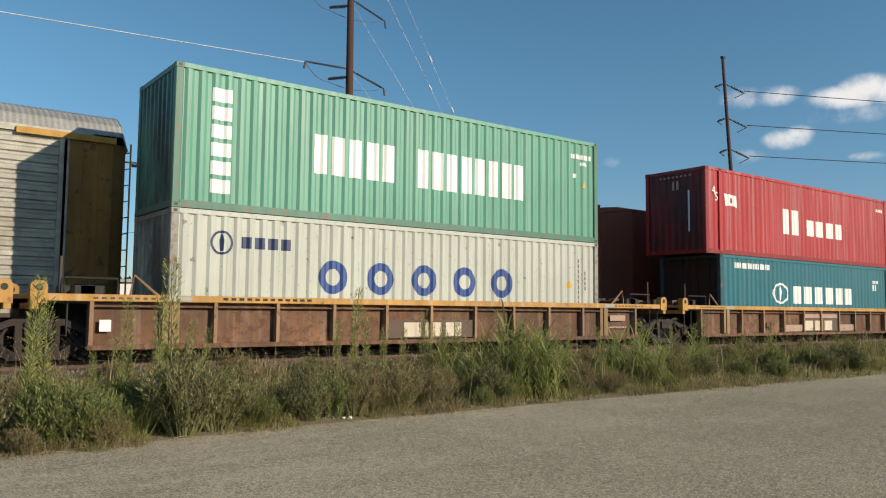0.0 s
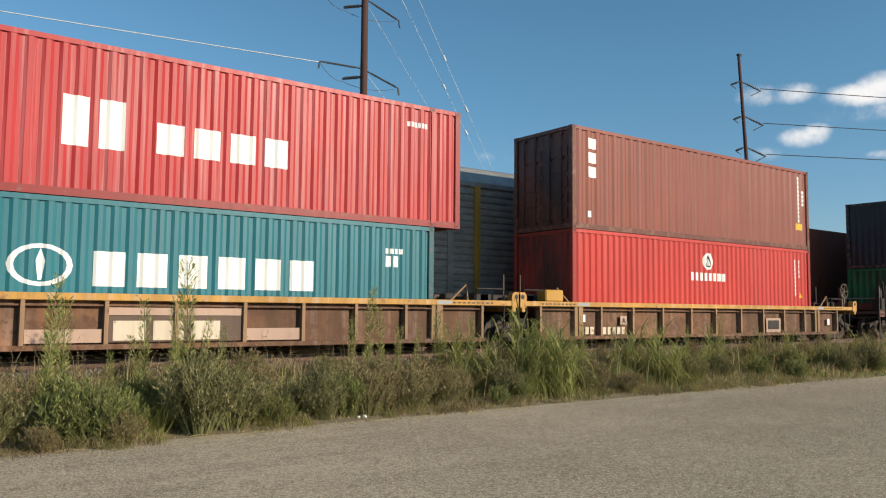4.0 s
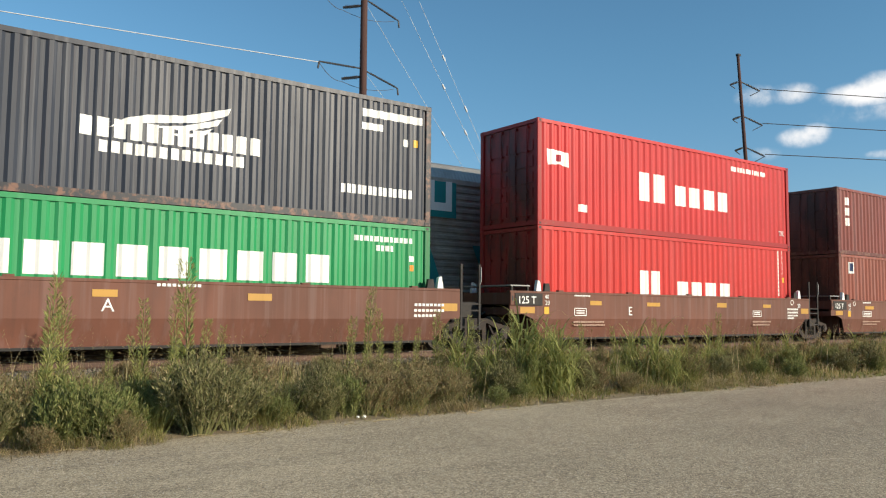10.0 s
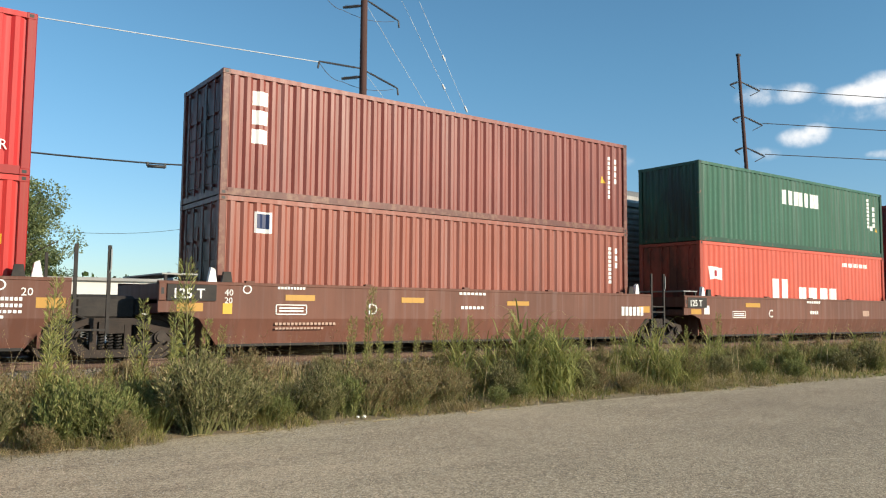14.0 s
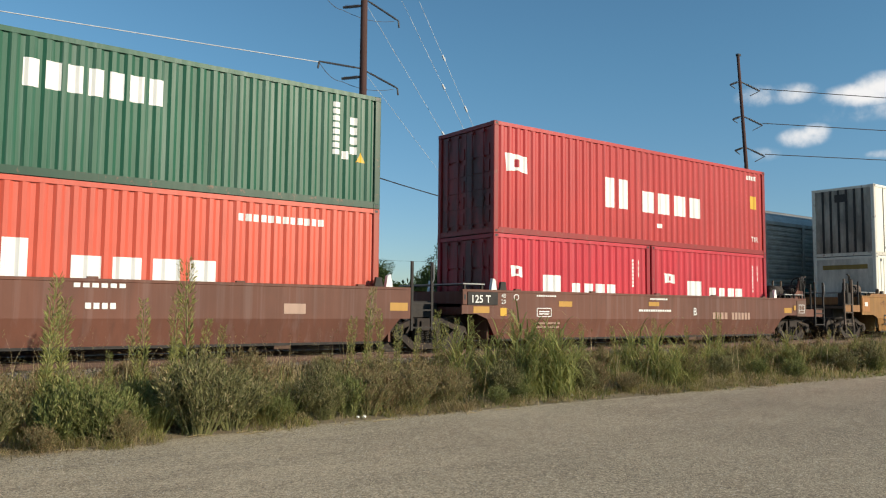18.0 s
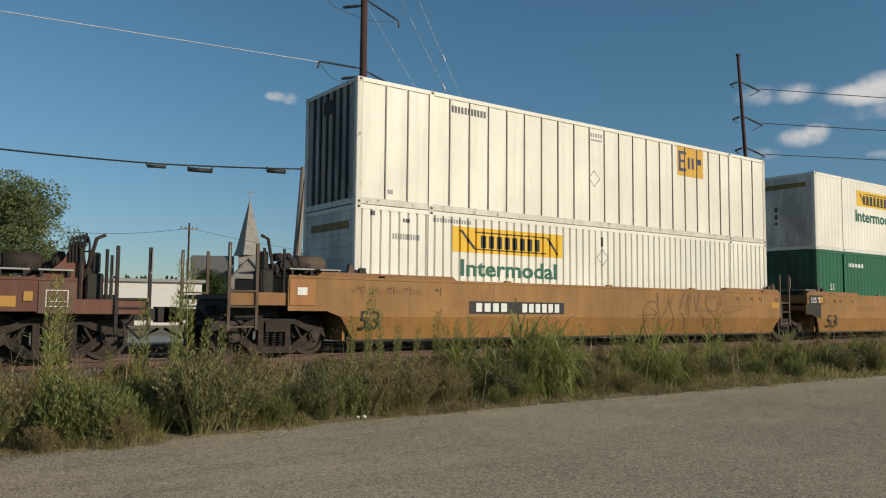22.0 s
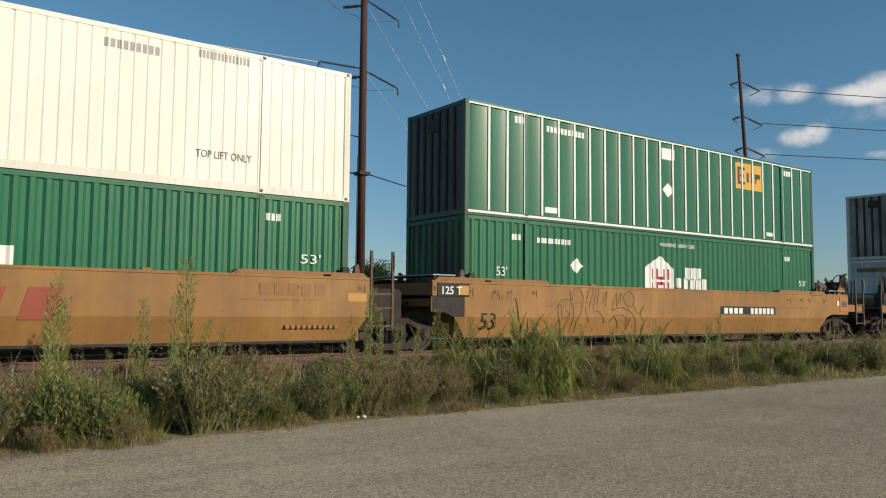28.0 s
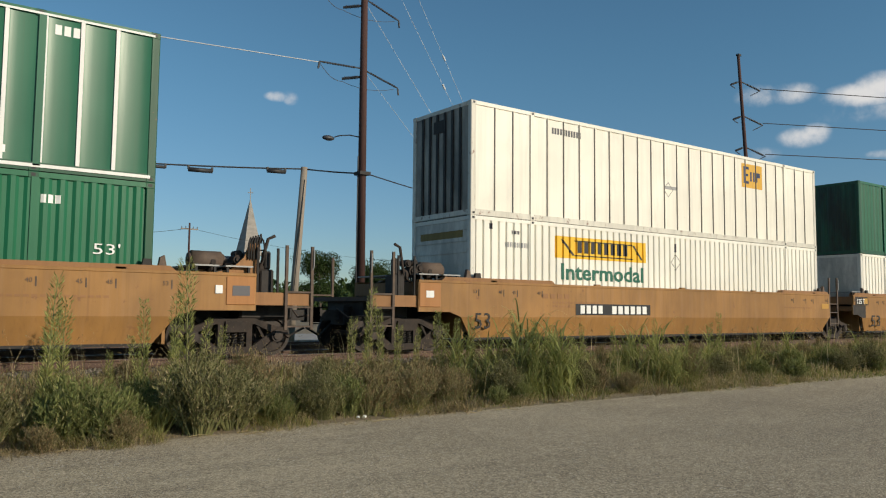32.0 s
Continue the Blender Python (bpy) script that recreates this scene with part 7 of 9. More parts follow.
def brown_boxcar(x_left, material, high, label, length=15.6):
    t = thing("boxcar", pose(x_left, TRACK_2, 0), label, "boxcar", "boxcars of the far train")
    FAR_MOVERS.append(t)
    half = 1.5
    boxes("body", [(0.3, length - 0.3, -half + 0.06, half - 0.06, 1.2, high)], material, t, "brown steel body")
    for s in (-1, 1):
        for px in np.linspace(0.31, length - 0.31, 13)[:-1]:
            w = (length - 0.62) / 12 - 0.012
            boxes("side_sheet", [(px, px + w, min(s * (half - 0.02), s * (half - 0.07)), max(s * (half - 0.02), s * (half - 0.07)), 1.25, high - 0.02)], material, t)
        door = boxes("side_door", [(length / 2 - 1.5, length / 2 + 1.5, min(s * (half + 0.05), s * (half - 0.05)), max(s * (half + 0.05), s * (half - 0.05)), 1.25, high - 0.25)], material, t, "sliding side door")
        for z in (1.5, 2.6):
            boxes("door_rib", [(length / 2 - 1.4, length / 2 + 1.4, min(s * (half + 0.09), s * (half + 0.05)), max(s * (half + 0.09), s * (half + 0.05)), z, z + 0.12)], material, door)
    bm = bmesh.new()
    prof = [(-half, high), (-half * 0.5, high + 0.16), (0, high + 0.22), (half * 0.5, high + 0.16), (half, high)]
    rings = [[bm.verts.new((px, y, z)) for y, z in prof] for px in (0.25, length - 0.25)]
    for k in range(4):
        bm.faces.new((rings[0][k], rings[1][k], rings[1][k + 1], rings[0][k + 1]))
    for px, r in ((0.25, rings[0]), (length - 0.25, rings[1])):
        bm.faces.new(r)
    part("roof", bm, material, t, "shallow ridged roof")
    boxes("underframe", [(0.0, length, -0.35, 0.35, 0.95, 1.25)], DARK_STEEL, t)
    for ex, s in ((0, 1), (length, -1)):
        coupler(t, ex + s * 0.2, ex - s * 0.6)
        bogie(t, ex + s * 2.2)
    return t


autorack(5.37, "silver autorack wagon with yellow posts and shield emblem", "yellow")
autorack(-23.5, "silver autorack wagon with large teal and white painted shapes", "teal")
BROWN = paint("red-brown boxcar paint", (0.27, 0.07, 0.038), 0.15, 0.6, 0.2)
for k in range(3):
    brown_boxcar(6.6 + k * 16.8, BROWN, 5.5, "plain red-brown steel boxcar coupled ahead of the autoracks")

# ---- poles, cables ----
def rope(name, points, r, material, parent=None, label="", category="cable", group="", sag=0.0, n=18):
    """A cable through two points with some sag."""
    a, b = Vector(points[0]), Vector(points[1])
    bm = bmesh.new()
    pts = [a.lerp(b, k / n) - Vector((0, 0, sag * 4 * (k / n) * (1 - k / n))) for k in range(n + 1)]
    tube(bm, pts, r, 5)
    ob = part(name, bm, material, parent, label)
    if parent is None:
        tagged(ob, label, category, group)
    return ob


def strain(parent, a, way, length=1.9):
    """A dead-end insulator string."""
    a, way = Vector(a), Vector(way).normalized()
    bm = bmesh.new()
    bar(bm, a, a + way * length, 0.035, 6)
    n = 12
    for k in range(n):
        p = a + way * (0.25 + (length - 0.4) * k / n)
        bar(bm, p, p + way * 0.05, 0.052, 8)
    bar(bm, a + way * length - Vector((0, 0, 0.02)), a + way * (length + 0.05) - Vector((0, 0, 0.32)), 0.045, 6)
    return part("insulator", bm, INSULATOR, parent, "dark strain insulator")


def tall_pole():
    t = thing("utility_pole", pose(17.58, 30.28, 0), "tall dark brown wooden utility pole with insulators", "utility pole", "transmission poles")
    bm = bmesh.new()
    bar(bm, (0, 0, 0), (-0.05, 0.03, 22.5), 0.21, 16, 0.13)
    part("pole", bm, POLE_WOOD, t, "dark reddish timber pole", True)
    left = Vector((-12.0, 2.1, 0)).normalized()
    away = Vector((0.95, 0.3, -0.12)).normalized()
    for z in (12.42, 15.72, 19.0, 22.0):
        strain(t, left * 0.2 + Vector((0, 0, z)), left + Vector((0, 0, 0.02)))
        strain(t, away * 0.2 + Vector((0, 0, z - 0.05)), away, 2.2)
        side = Vector((-0.8, 0.45, 0)).normalized()
        bm = bmesh.new()
        bar(bm, (0, 0, z - 0.35), side * 1.0 + Vector((0, 0, z - 0.5)), 0.06, 8)
        for k in range(7):
            p = side * (0.3 + k * 0.09) + Vector((0, 0, z - 0.4 - k * 0.012))
            bar(bm, p, p + side * 0.04, 0.09, 8)
        part("insulator", bm, INSULATOR, t, "dark stand-off insulator")
        bm = bmesh.new()
        a, m, b = left * 2.1 + Vector((0, 0, z)), side * 1.0 + Vector((0, 0, z - 0.62)), away * 2.1 + Vector((0, 0, z - 0.2))
        pts = []
        for p, q in ((a, m), (m, b)):
            for k in range(7):
                f = k / 6
                pts.append(p.lerp(q, f) - Vector((0, 0, 0.35 * 4 * f * (1 - f) * 0.6)))
        tube(bm, pts, 0.014, 4)
        part("jumper", bm, WIRE_DARK, t, "slack jumper wire")
    # street lamp on its arm
    bm = bmesh.new()
    dx = Vector((-0.86, 0.5, 0)).normalized()
    z = 9.3
    tube(bm, [Vector((0, 0, z - 0.05)), dx * 0.6 + Vector((0, 0, z + 0.06)), dx * 1.05 + Vector((0, 0, z + 0.02)), dx * 1.3 + Vector((0, 0, z - 0.06))], 0.028, 8)
    arm = part("lamp_arm", bm, INSULATOR, t, "grey lamp bracket")
    bm = bmesh.new()
    bmesh.ops.create_uvsphere(bm, u_segments=14, v_segments=8, radius=1, matrix=Matrix.Translation(dx * 1.55 + Vector((0, 0, z - 0.1))) @ Matrix.Diagonal((0.3, 0.16, 0.12, 1)))
    part("lamp_head", bm, INSULATOR, arm, "grey cobra-head lamp", True)
    boxes("bracket", [(-0.27, 0.27, -0.27, 0.27, 7.55, 7.7)], DARK_STEEL, t)
    bm = bmesh.new()
    bar(bm, (-0.24, 0, 0.2), (-0.22, 0.02, 8.4), 0.03, 6)
    part("conduit", bm, INSULATOR, t)
    return t


tall_pole()
P = Vector((17.58, 30.28, 0))
LEFT = Vector((-12.0, 2.1, 0)).normalized()
for z in (12.42, 15.72, 19.0, 22.0):
    a = P + LEFT * 2.1 + Vector((0, 0, z))
    rope("power_line", [a, a + LEFT * 70 + Vector((0, 0, 0.9))], 0.022, WIRE_BRIGHT, None, "bright overhead conductor against the sky", "power line", "overhead conductors", 0.1, 30)
ANCHOR = P + Vector((0.985, -0.17, 0)) * 11 + Vector((0, 0, 0.12))
for z in (12.3, 15.5, 19.07, 21.27):
    t = thing("guy_wire", pose(P.x, P.y, z), "thin bright guy wire running down from the pole", "guy wire", "guy wires")
    d = ANCHOR - P - Vector((0, 0, z))
    bm = bmesh.new()
    tube(bm, [(0, 0, 0), d * 0.5, d], 0.009, 5)
    part("wire", bm, WIRE_BRIGHT, t)
    for f in (0.36, 0.47):
        bm = bmesh.new()
        bar(bm, d * f, d * (f + 0.012), 0.05, 7)
        part("guy_insulator", bm, WIRE_BRIGHT, t, "pale guy insulator")


def second_pole():
    base, top = Vector((46.75, 29.2, 0)), Vector((46.15, 29.95, 18.72))
    t = thing("utility_pole", pose(*base), "tall leaning wooden utility pole with post insulators", "utility pole", "transmission poles")
    way = top - base
    bm = bmesh.new()
    bar(bm, (0, 0, 0), way, 0.17, 14, 0.095)
    part("pole", bm, POLE_WOOD, t, "dark timber pole", True)
    boxes("pole_cap", [(way.x - 0.1, way.x + 0.2, way.y - 0.1, way.y + 0.1, 18.68, 18.82)], DARK_STEEL, t)
    right = Vector((1.0, -0.42, 0)).normalized()
    for z in (16.95, 14.6, 12.5):
        c = way * (z / way.z)
        for s, reach, drop in ((1, 1.5, 0.55), (-1, 0.75, 0.3)):
            bm = bmesh.new()
            bar(bm, c, c + right * s * reach - Vector((0, 0, drop)), 0.045, 6)
            for k in range(8):
                p = c + (right * s * reach - Vector((0, 0, drop))) * (0.35 + k * 0.075)
                bar(bm, p, p + right * s * 0.03, 0.075, 7)
            bar(bm, c + right * s * reach - Vector((0, 0, drop)), c + right * s * reach * 0.5 - Vector((0, 0, drop * 1.7)), 0.03, 6)
            part("insulator", bm, INSULATOR, t, "dark post insulator")
        a = base + c + right * 1.5 - Vector((0, 0, 0.4))
        rope("power_line", [a, a + Vector((60, -24.5, 1.3))], 0.028, WIRE_DARK, None, "dark overhead conductor against the sky", "power line", "overhead conductors", 0.12, 24)


second_pole()


def leaning_pole():
    base, top = Vector((15.15, 32.2, 0)), Vector((15.76, 32.4, 8.0))
    t = thing("utility_pole", pose(*base), "weathered grey wooden pole leaning beside the tracks", "utility pole", "service poles")
    bm = bmesh.new()
    bar(bm, (0, 0, 0), top - base, 0.19, 14, 0.15)
    part("pole", bm, OLD_WOOD, t, "grey weathered timber pole", True)
    bm = bmesh.new()
    bar(bm, (0.03, -0.17, 2.2), (0.55, 0.03, 7.4), 0.02, 5)
    part("ground_wire", bm, WIRE_DARK, t)


leaning_pole()
CABLE = [(-12, 32.6, 7.35), (3.6, 32.5, 7.3), (9.39, 32.47, 7.42), (15.76, 32.4, 7.93), (17.58, 30.5, 7.67)]
for a, b in zip(CABLE, CABLE[1:]):
    rope("communication_cable", [a, b], 0.035, WIRE_DARK, None, "thick black communication cable hung between poles", "cable", "communication cables", 0.03, 6)
rope("communication_cable", [(17.7, 30.3, 7.67), (56.88, 56.25, 11.0)], 0.03, WIRE_DARK, None, "black cable running to a distant pole", "cable", "communication cables", 0.6, 24)
for x, y, z, w in ((9.2, 32.47, 7.28, 0.35), (11.0, 32.46, 7.33, 0.5), (14.4, 32.41, 7.66, 0.42)):
    t = thing("splice_box", pose(x, y, z), "black splice enclosure hanging on the cable", "cable box", "splice boxes")
    bm = bmesh.new()
    bar(bm, (-w, 0, 0), (w, 0, 0.03), 0.1 if w > 0.4 else 0.07, 10)
    part("case", bm, WIRE_DARK, t, "", True)
    boxes("clamp", [(-w - 0.04, -w + 0.04, -0.04, 0.04, 0, 0.16), (w - 0.04, w + 0.04, -0.04, 0.04, 0, 0.18)], WIRE_DARK, t)


def small_pole(x, y, h, cross=True, r=0.14, tank=False):
    t = thing("utility_pole", pose(x, y, 0), "distant slim wooden pole with a cross-arm" if cross else "distant slim wooden pole", "utility pole", "service poles")
    bm = bmesh.new()
    bar(bm, (0, 0, 0), (0, 0, h), r, 10, r * 0.7)
    part("pole", bm, OLD_WOOD if tank else POLE_WOOD, t, "", True)
    if cross:
        boxes("cross_arm", [(-0.95, 0.95, -0.06, 0.06, h - 0.75, h - 0.62)], OLD_WOOD, t)
        for px in (-0.85, -0.4, 0.4, 0.85):
            bm = bmesh.new()
            bar(bm, (px, 0, h - 0.62), (px, 0, h - 0.4), 0.05, 7)
            part("insulator", bm, INSULATOR, t)
    if tank:
        bm = bmesh.new()
        bar(bm, (0.3, -0.2, h - 3.0), (0.3, -0.2, h - 2.0), 0.26, 12)
        part("transformer", bm, GREY_MARK, t, "grey can transformer", True)


small_pole(27.99, 85.5, 10.8)
small_pole(56.88, 56.25, 11.9, True, 0.17, True)
small_pole(35.0, 83.0, 8.3, False)
rope("communication_cable", [(56.88, 56.25, 11.0), (98, 66, 10.2)], 0.025, WIRE_DARK, None, "black cable running on from a distant pole", "cable", "communication cables", 0.4, 12)
rope("communication_cable", [(27.99, 85.5, 10.2), (12, 80, 8.6)], 0.022, WIRE_DARK, None, "thin cable to a distant pole", "cable", "communication cables", 0.5, 10)
rope("communication_cable", [(27.99, 85.5, 10.2), (70, 100, 9.0)], 0.016, WIRE_DARK, None, "thin cable to a distant pole", "cable", "communication cables", 0.9, 10)

# ---- street, church, houses ----
ROAD = rough_mat("light street concrete", (0.32, 0.30, 0.27), (0.42, 0.4, 0.36), 1.0, 30, bump=0.2)


def build_road():
    verts = [(-300, 33.5, 0.112), (400, 33.5, 0.112), (400, 42, 0.112), (-300, 42, 0.112)]
    tagged(new("road", mesh_from("road", verts, [(0, 1, 2, 3)], ROAD)), "light grey street beyond the tracks", "road", kind="structure")


build_road()
SLATE = rough_mat("grey slate", (0.13, 0.125, 0.12), (0.2, 0.19, 0.18), 1.5, 9, stretch=(1, 1, 4))
STONE_WALL = rough_mat("grey limestone", (0.27, 0.25, 0.22), (0.4, 0.37, 0.33), 0.8, 6, stretch=(1, 1, 2))
GLASS = rough_mat("dark window glass", (0.02, 0.025, 0.03), (0.04, 0.045, 0.05), 1, 8, 0.15)
HOUSE_WHITE = rough_mat("white clapboard", (0.72, 0.71, 0.67), (0.8, 0.79, 0.75), 1, 14, 0.7, stretch=(0.2, 0.2, 9))
SHINGLE = rough_mat("brown shingles", (0.1, 0.07, 0.055), (0.16, 0.12, 0.09), 1.2, 10)


def gable(bm, w, d, wall, ridge, over=0.3):
    """Roof slabs over a house w wide and d deep, ridge along y."""
    for s in (-1, 1):
        a = [(s * (w / 2 + over), -over, wall - over * 0.7), (0, -over, ridge), (0, d + over, ridge), (s * (w / 2 + over), d + over, wall - over * 0.7)]
        lo = [bm.verts.new(p) for p in a]
        hi = [bm.verts.new((x, y, z + 0.22)) for x, y, z in a]
        bm.faces.new(lo)
        bm.faces.new(hi[::-1])
        for k in range(4):
            bm.faces.new((lo[k], hi[k], hi[(k + 1) % 4], lo[(k + 1) % 4]))


def house_body(bm, w, d, wall, ridge):
    a = [(-w / 2, 0), (w / 2, 0), (w / 2, wall), (0, ridge), (-w / 2, wall)]
    prism(bm, a, 0, d)


def church():
    turn = -22
    t = thing("church", pose(52.9, 129.6, 0, 0, 0, turn), "grey stone church with a tall slate spire", "church")
    bm = bmesh.new()
    house_body(bm, 6.2, 9, 6.4, 10.0)
    part("porch_wall", bm, STONE_WALL, t, "stone gable front")
    bm = bmesh.new()
    gable(bm, 6.2, 9, 6.4, 10.0)
    part("porch_roof", bm, SLATE, t, "steep slate roof")
    for k, (px, w, h) in enumerate(((0, 2.4, 4.6),)):
        bm = bmesh.new()
        prism(bm, [(px - w / 2, 0.2), (px + w / 2, 0.2), (px + w / 2, h * 0.6), (px + w * 0.3, h * 0.86), (px, h + 0.3), (px - w * 0.3, h * 0.86), (px - w / 2, h * 0.6)], -0.06, 0.05)
        part("door", bm, GLASS, t, "dark pointed-arch doorway")
    bm = bmesh.new()
    box(bm, -9.6, -3.3, 8, 17, 0, 7.2)
    part("nave_wall", bm, STONE_WALL, t, "stone nave")
    bm = bmesh.new()
    prism_roof = [(-10.2, 7.4, 6.9), (-2.6, 7.4, 6.9), (-2.6, 12.5, 11.2), (-10.2, 12.5, 11.2), (-10.2, 17.6, 6.9), (-2.6, 17.6, 6.9)]
    v = [bm.verts.new(p) for p in prism_roof]
    for f in ((0, 1, 2, 3), (3, 2, 5, 4), (0, 3, 4), (1, 5, 2)):
        bm.faces.new([v[i] for i in f])
    part("nave_roof", bm, SLATE, t, "steep slate roof")
    for px in (-8.6, -6.7, -4.8):
        boxes("window", [(px - 0.5, px + 0.5, 7.93, 8.05, 3, 6.5)], GLASS, t, "tall dark window")
    tw = 3.6
    boxes("tower", [(-tw / 2, tw / 2, 9.6, 9.6 + tw, 0, 11.5)], STONE_WALL, t, "square stone tower")
    bm = bmesh.new()
    base = [(-2.05, 9.35), (2.05, 9.35), (2.05, 13.45), (-2.05, 13.45)]
    mid = [(-1.75, 9.65), (1.75, 9.65), (1.75, 13.15), (-1.75, 13.15)]
    ca, sa = math.cos(radians(26)), math.sin(radians(26))
    turned = lambda x, y: (x * ca - (y - 11.4) * sa, 11.4 + x * sa + (y - 11.4) * ca)
    lo = [bm.verts.new((*turned(x, y), 11.3)) for x, y in base]
    up = [bm.verts.new((*turned(x, y), 12.2)) for x, y in mid]
    tip = bm.verts.new((0, 11.4, 22.2))
    for k in range(4):
        bm.faces.new((lo[k], lo[(k + 1) % 4], up[(k + 1) % 4], up[k]))
        bm.faces.new((up[k], up[(k + 1) % 4], tip))
    part("spire", bm, STONE_WALL, t, "tall pale shingled spire")
    bm = bmesh.new()
    bar(bm, (0, 11.4, 22), (0, 11.4, 24.0), 0.09, 6)
    bar(bm, (-0.5, 11.4, 23.2), (0.5, 11.4, 23.2), 0.08, 6)
    part("cross", bm, GREY_MARK, t, "thin metal cross")


church()


def house(x, y, turn, w, d, wall, ridge, label):
    t = thing("house", pose(x, y, 0, 0, 0, turn), label, "house", "distant houses")
    bm = bmesh.new()
    house_body(bm, w, d, wall, ridge)
    part("wall", bm, HOUSE_WHITE, t, "white clapboard walls")
    bm = bmesh.new()
    gable(bm, w, d, wall, ridge)
    part("roof", bm, SHINGLE, t, "brown shingle roof")
    for px, z in ((-w * 0.22, 1.3), (w * 0.22, 1.3), (0, wall + 0.1)):
        win = boxes("window", [(px - 0.42, px + 0.42, -0.05, 0.05, z, z + 1.3)], GLASS, t, "dark sash window")
        boxes("frame", [(px - 0.5, px - 0.42, -0.07, 0.02, z - 0.08, z + 1.38), (px + 0.42, px + 0.5, -0.07, 0.02, z - 0.08, z + 1.38), (px - 0.42, px + 0.42, -0.07, 0.02, z + 1.3, z + 1.38),
                        (px - 0.42, px + 0.42, -0.07, 0.02, z - 0.08, z), (px - 0.42, px + 0.42, -0.07, 0.02, z + 0.62, z + 0.68)], HOUSE_WHITE, win)
    boxes("chimney", [(w * 0.2, w * 0.2 + 0.7, d * 0.5, d * 0.5 + 0.7, wall, ridge + 0.8)], RUST_STEEL, t)


house(61.6, 58.6, -12, 4.6, 9, 4.2, 6.7, "white clapboard house with a gable roof among trees")
house(56.5, 62.5, -46, 6.5, 8, 3.2, 5.2, "low white house behind the trees")


def shed(x, y, turn, w, d, h, label):
    t = thing("shed", pose(x, y, 0, 0, 0, turn), label, "shed", "distant sheds")
    boxes("wall", [(-w / 2, w / 2, 0, d, 0, h)], HOUSE_WHITE, t)
    boxes("roof", [(-w / 2 - 0.3, w / 2 + 0.3, -0.3, d + 0.3, h, h + 0.25)], GREY_MARK, t, "flat grey roof")
    boxes("door", [(-w * 0.2, w * 0.1, -0.04, 0.05, 0.1, min(2.6, h * 0.7))], GLASS, t)


shed(14.5, 66, -10, 16, 8, 3.6, "long low white shed beyond the street")

# ---- plants ----
LEAF_DARK = leaf_mat("dark leaves", (0.035, 0.06, 0.018), (0.075, 0.11, 0.032), 0.2)
LEAF_TREE = leaf_mat("tree leaves", (0.05, 0.08, 0.025), (0.12, 0.16, 0.055), 0.25)
LEAF_PALE = leaf_mat("pale tree leaves", (0.15, 0.19, 0.075), (0.32, 0.36, 0.17), 0.35)
WEED_GREEN = leaf_mat("weed leaves", (0.1, 0.13, 0.04), (0.43, 0.45, 0.16), 0.35, (0.42, 0.36, 0.17))
WEED_DARK = leaf_mat("dark weed leaves", (0.05, 0.055, 0.022), (0.42, 0.385, 0.175), 0.22, (0.55, 0.45, 0.28))
WEED_BROWN = leaf_mat("browning weed leaves", (0.15, 0.125, 0.06), (0.5, 0.39, 0.21), 0.3, (0.36, 0.2, 0.12))
GRASS = leaf_mat("verge grass", (0.25, 0.24, 0.075), (0.47, 0.42, 0.17), 0.4, (0.55, 0.44, 0.22))
STRAW = leaf_mat("straw grass", (0.4, 0.315, 0.165), (0.68, 0.56, 0.33), 0.35)
TALL_GREEN = leaf_mat("tall weed leaves", (0.22, 0.25, 0.075), (0.56, 0.55, 0.21), 0.4, (0.5, 0.42, 0.2))
STEM = rough_mat("weed stem", (0.14, 0.16, 0.05), (0.22, 0.2, 0.08), 5, 40, 0.8)
BARK = rough_mat("bark", (0.06, 0.05, 0.04), (0.12, 0.1, 0.08), 3, 20, 0.9, 0.6, 0.03, 0, (4, 4, 0.6))
RNG = np.random.default_rng(7)


def quads(points, ways, wide, long, up_mix=0.3):
    """Leaf-shaped pieces at points along ways, as verts and faces."""
    n = len(points)
    side = np.cross(ways, RNG.normal(size=(n, 3)) * 0.6 + np.array([0, 0, 1.0]))
    side /= np.linalg.norm(side, axis=1, keepdims=True) + 1e-9
    w, l = np.reshape(wide, (-1, 1)), np.reshape(long, (-1, 1))
    v = np.empty((n, 4, 3))
    v[:, 0] = points
    v[:, 1] = points + ways * l * 0.5 + side * w * 0.5
    v[:, 2] = points + ways * l
    v[:, 3] = points + ways * l * 0.5 - side * w * 0.5
    return v.reshape(-1, 3), np.arange(4 * n).reshape(n, 4)


def fast_mesh(name, verts, faces, material):
    me = bpy.data.meshes.new(name)
    k = faces.shape[1]
    me.vertices.add(len(verts))
    me.vertices.foreach_set("co", np.ascontiguousarray(verts, dtype=np.float32).ravel())
    me.loops.add(faces.size)
    me.loops.foreach_set("vertex_index", faces.astype(np.int32).ravel())
    me.polygons.add(len(faces))
    me.polygons.foreach_set("loop_start", np.arange(0, faces.size, k, dtype=np.int32))
    me.update(calc_edges=True)
    me.validate()
    me.materials.append(material)
    return me


def unit(v):
    return v / (np.linalg.norm(v, axis=-1, keepdims=True) + 1e-9)


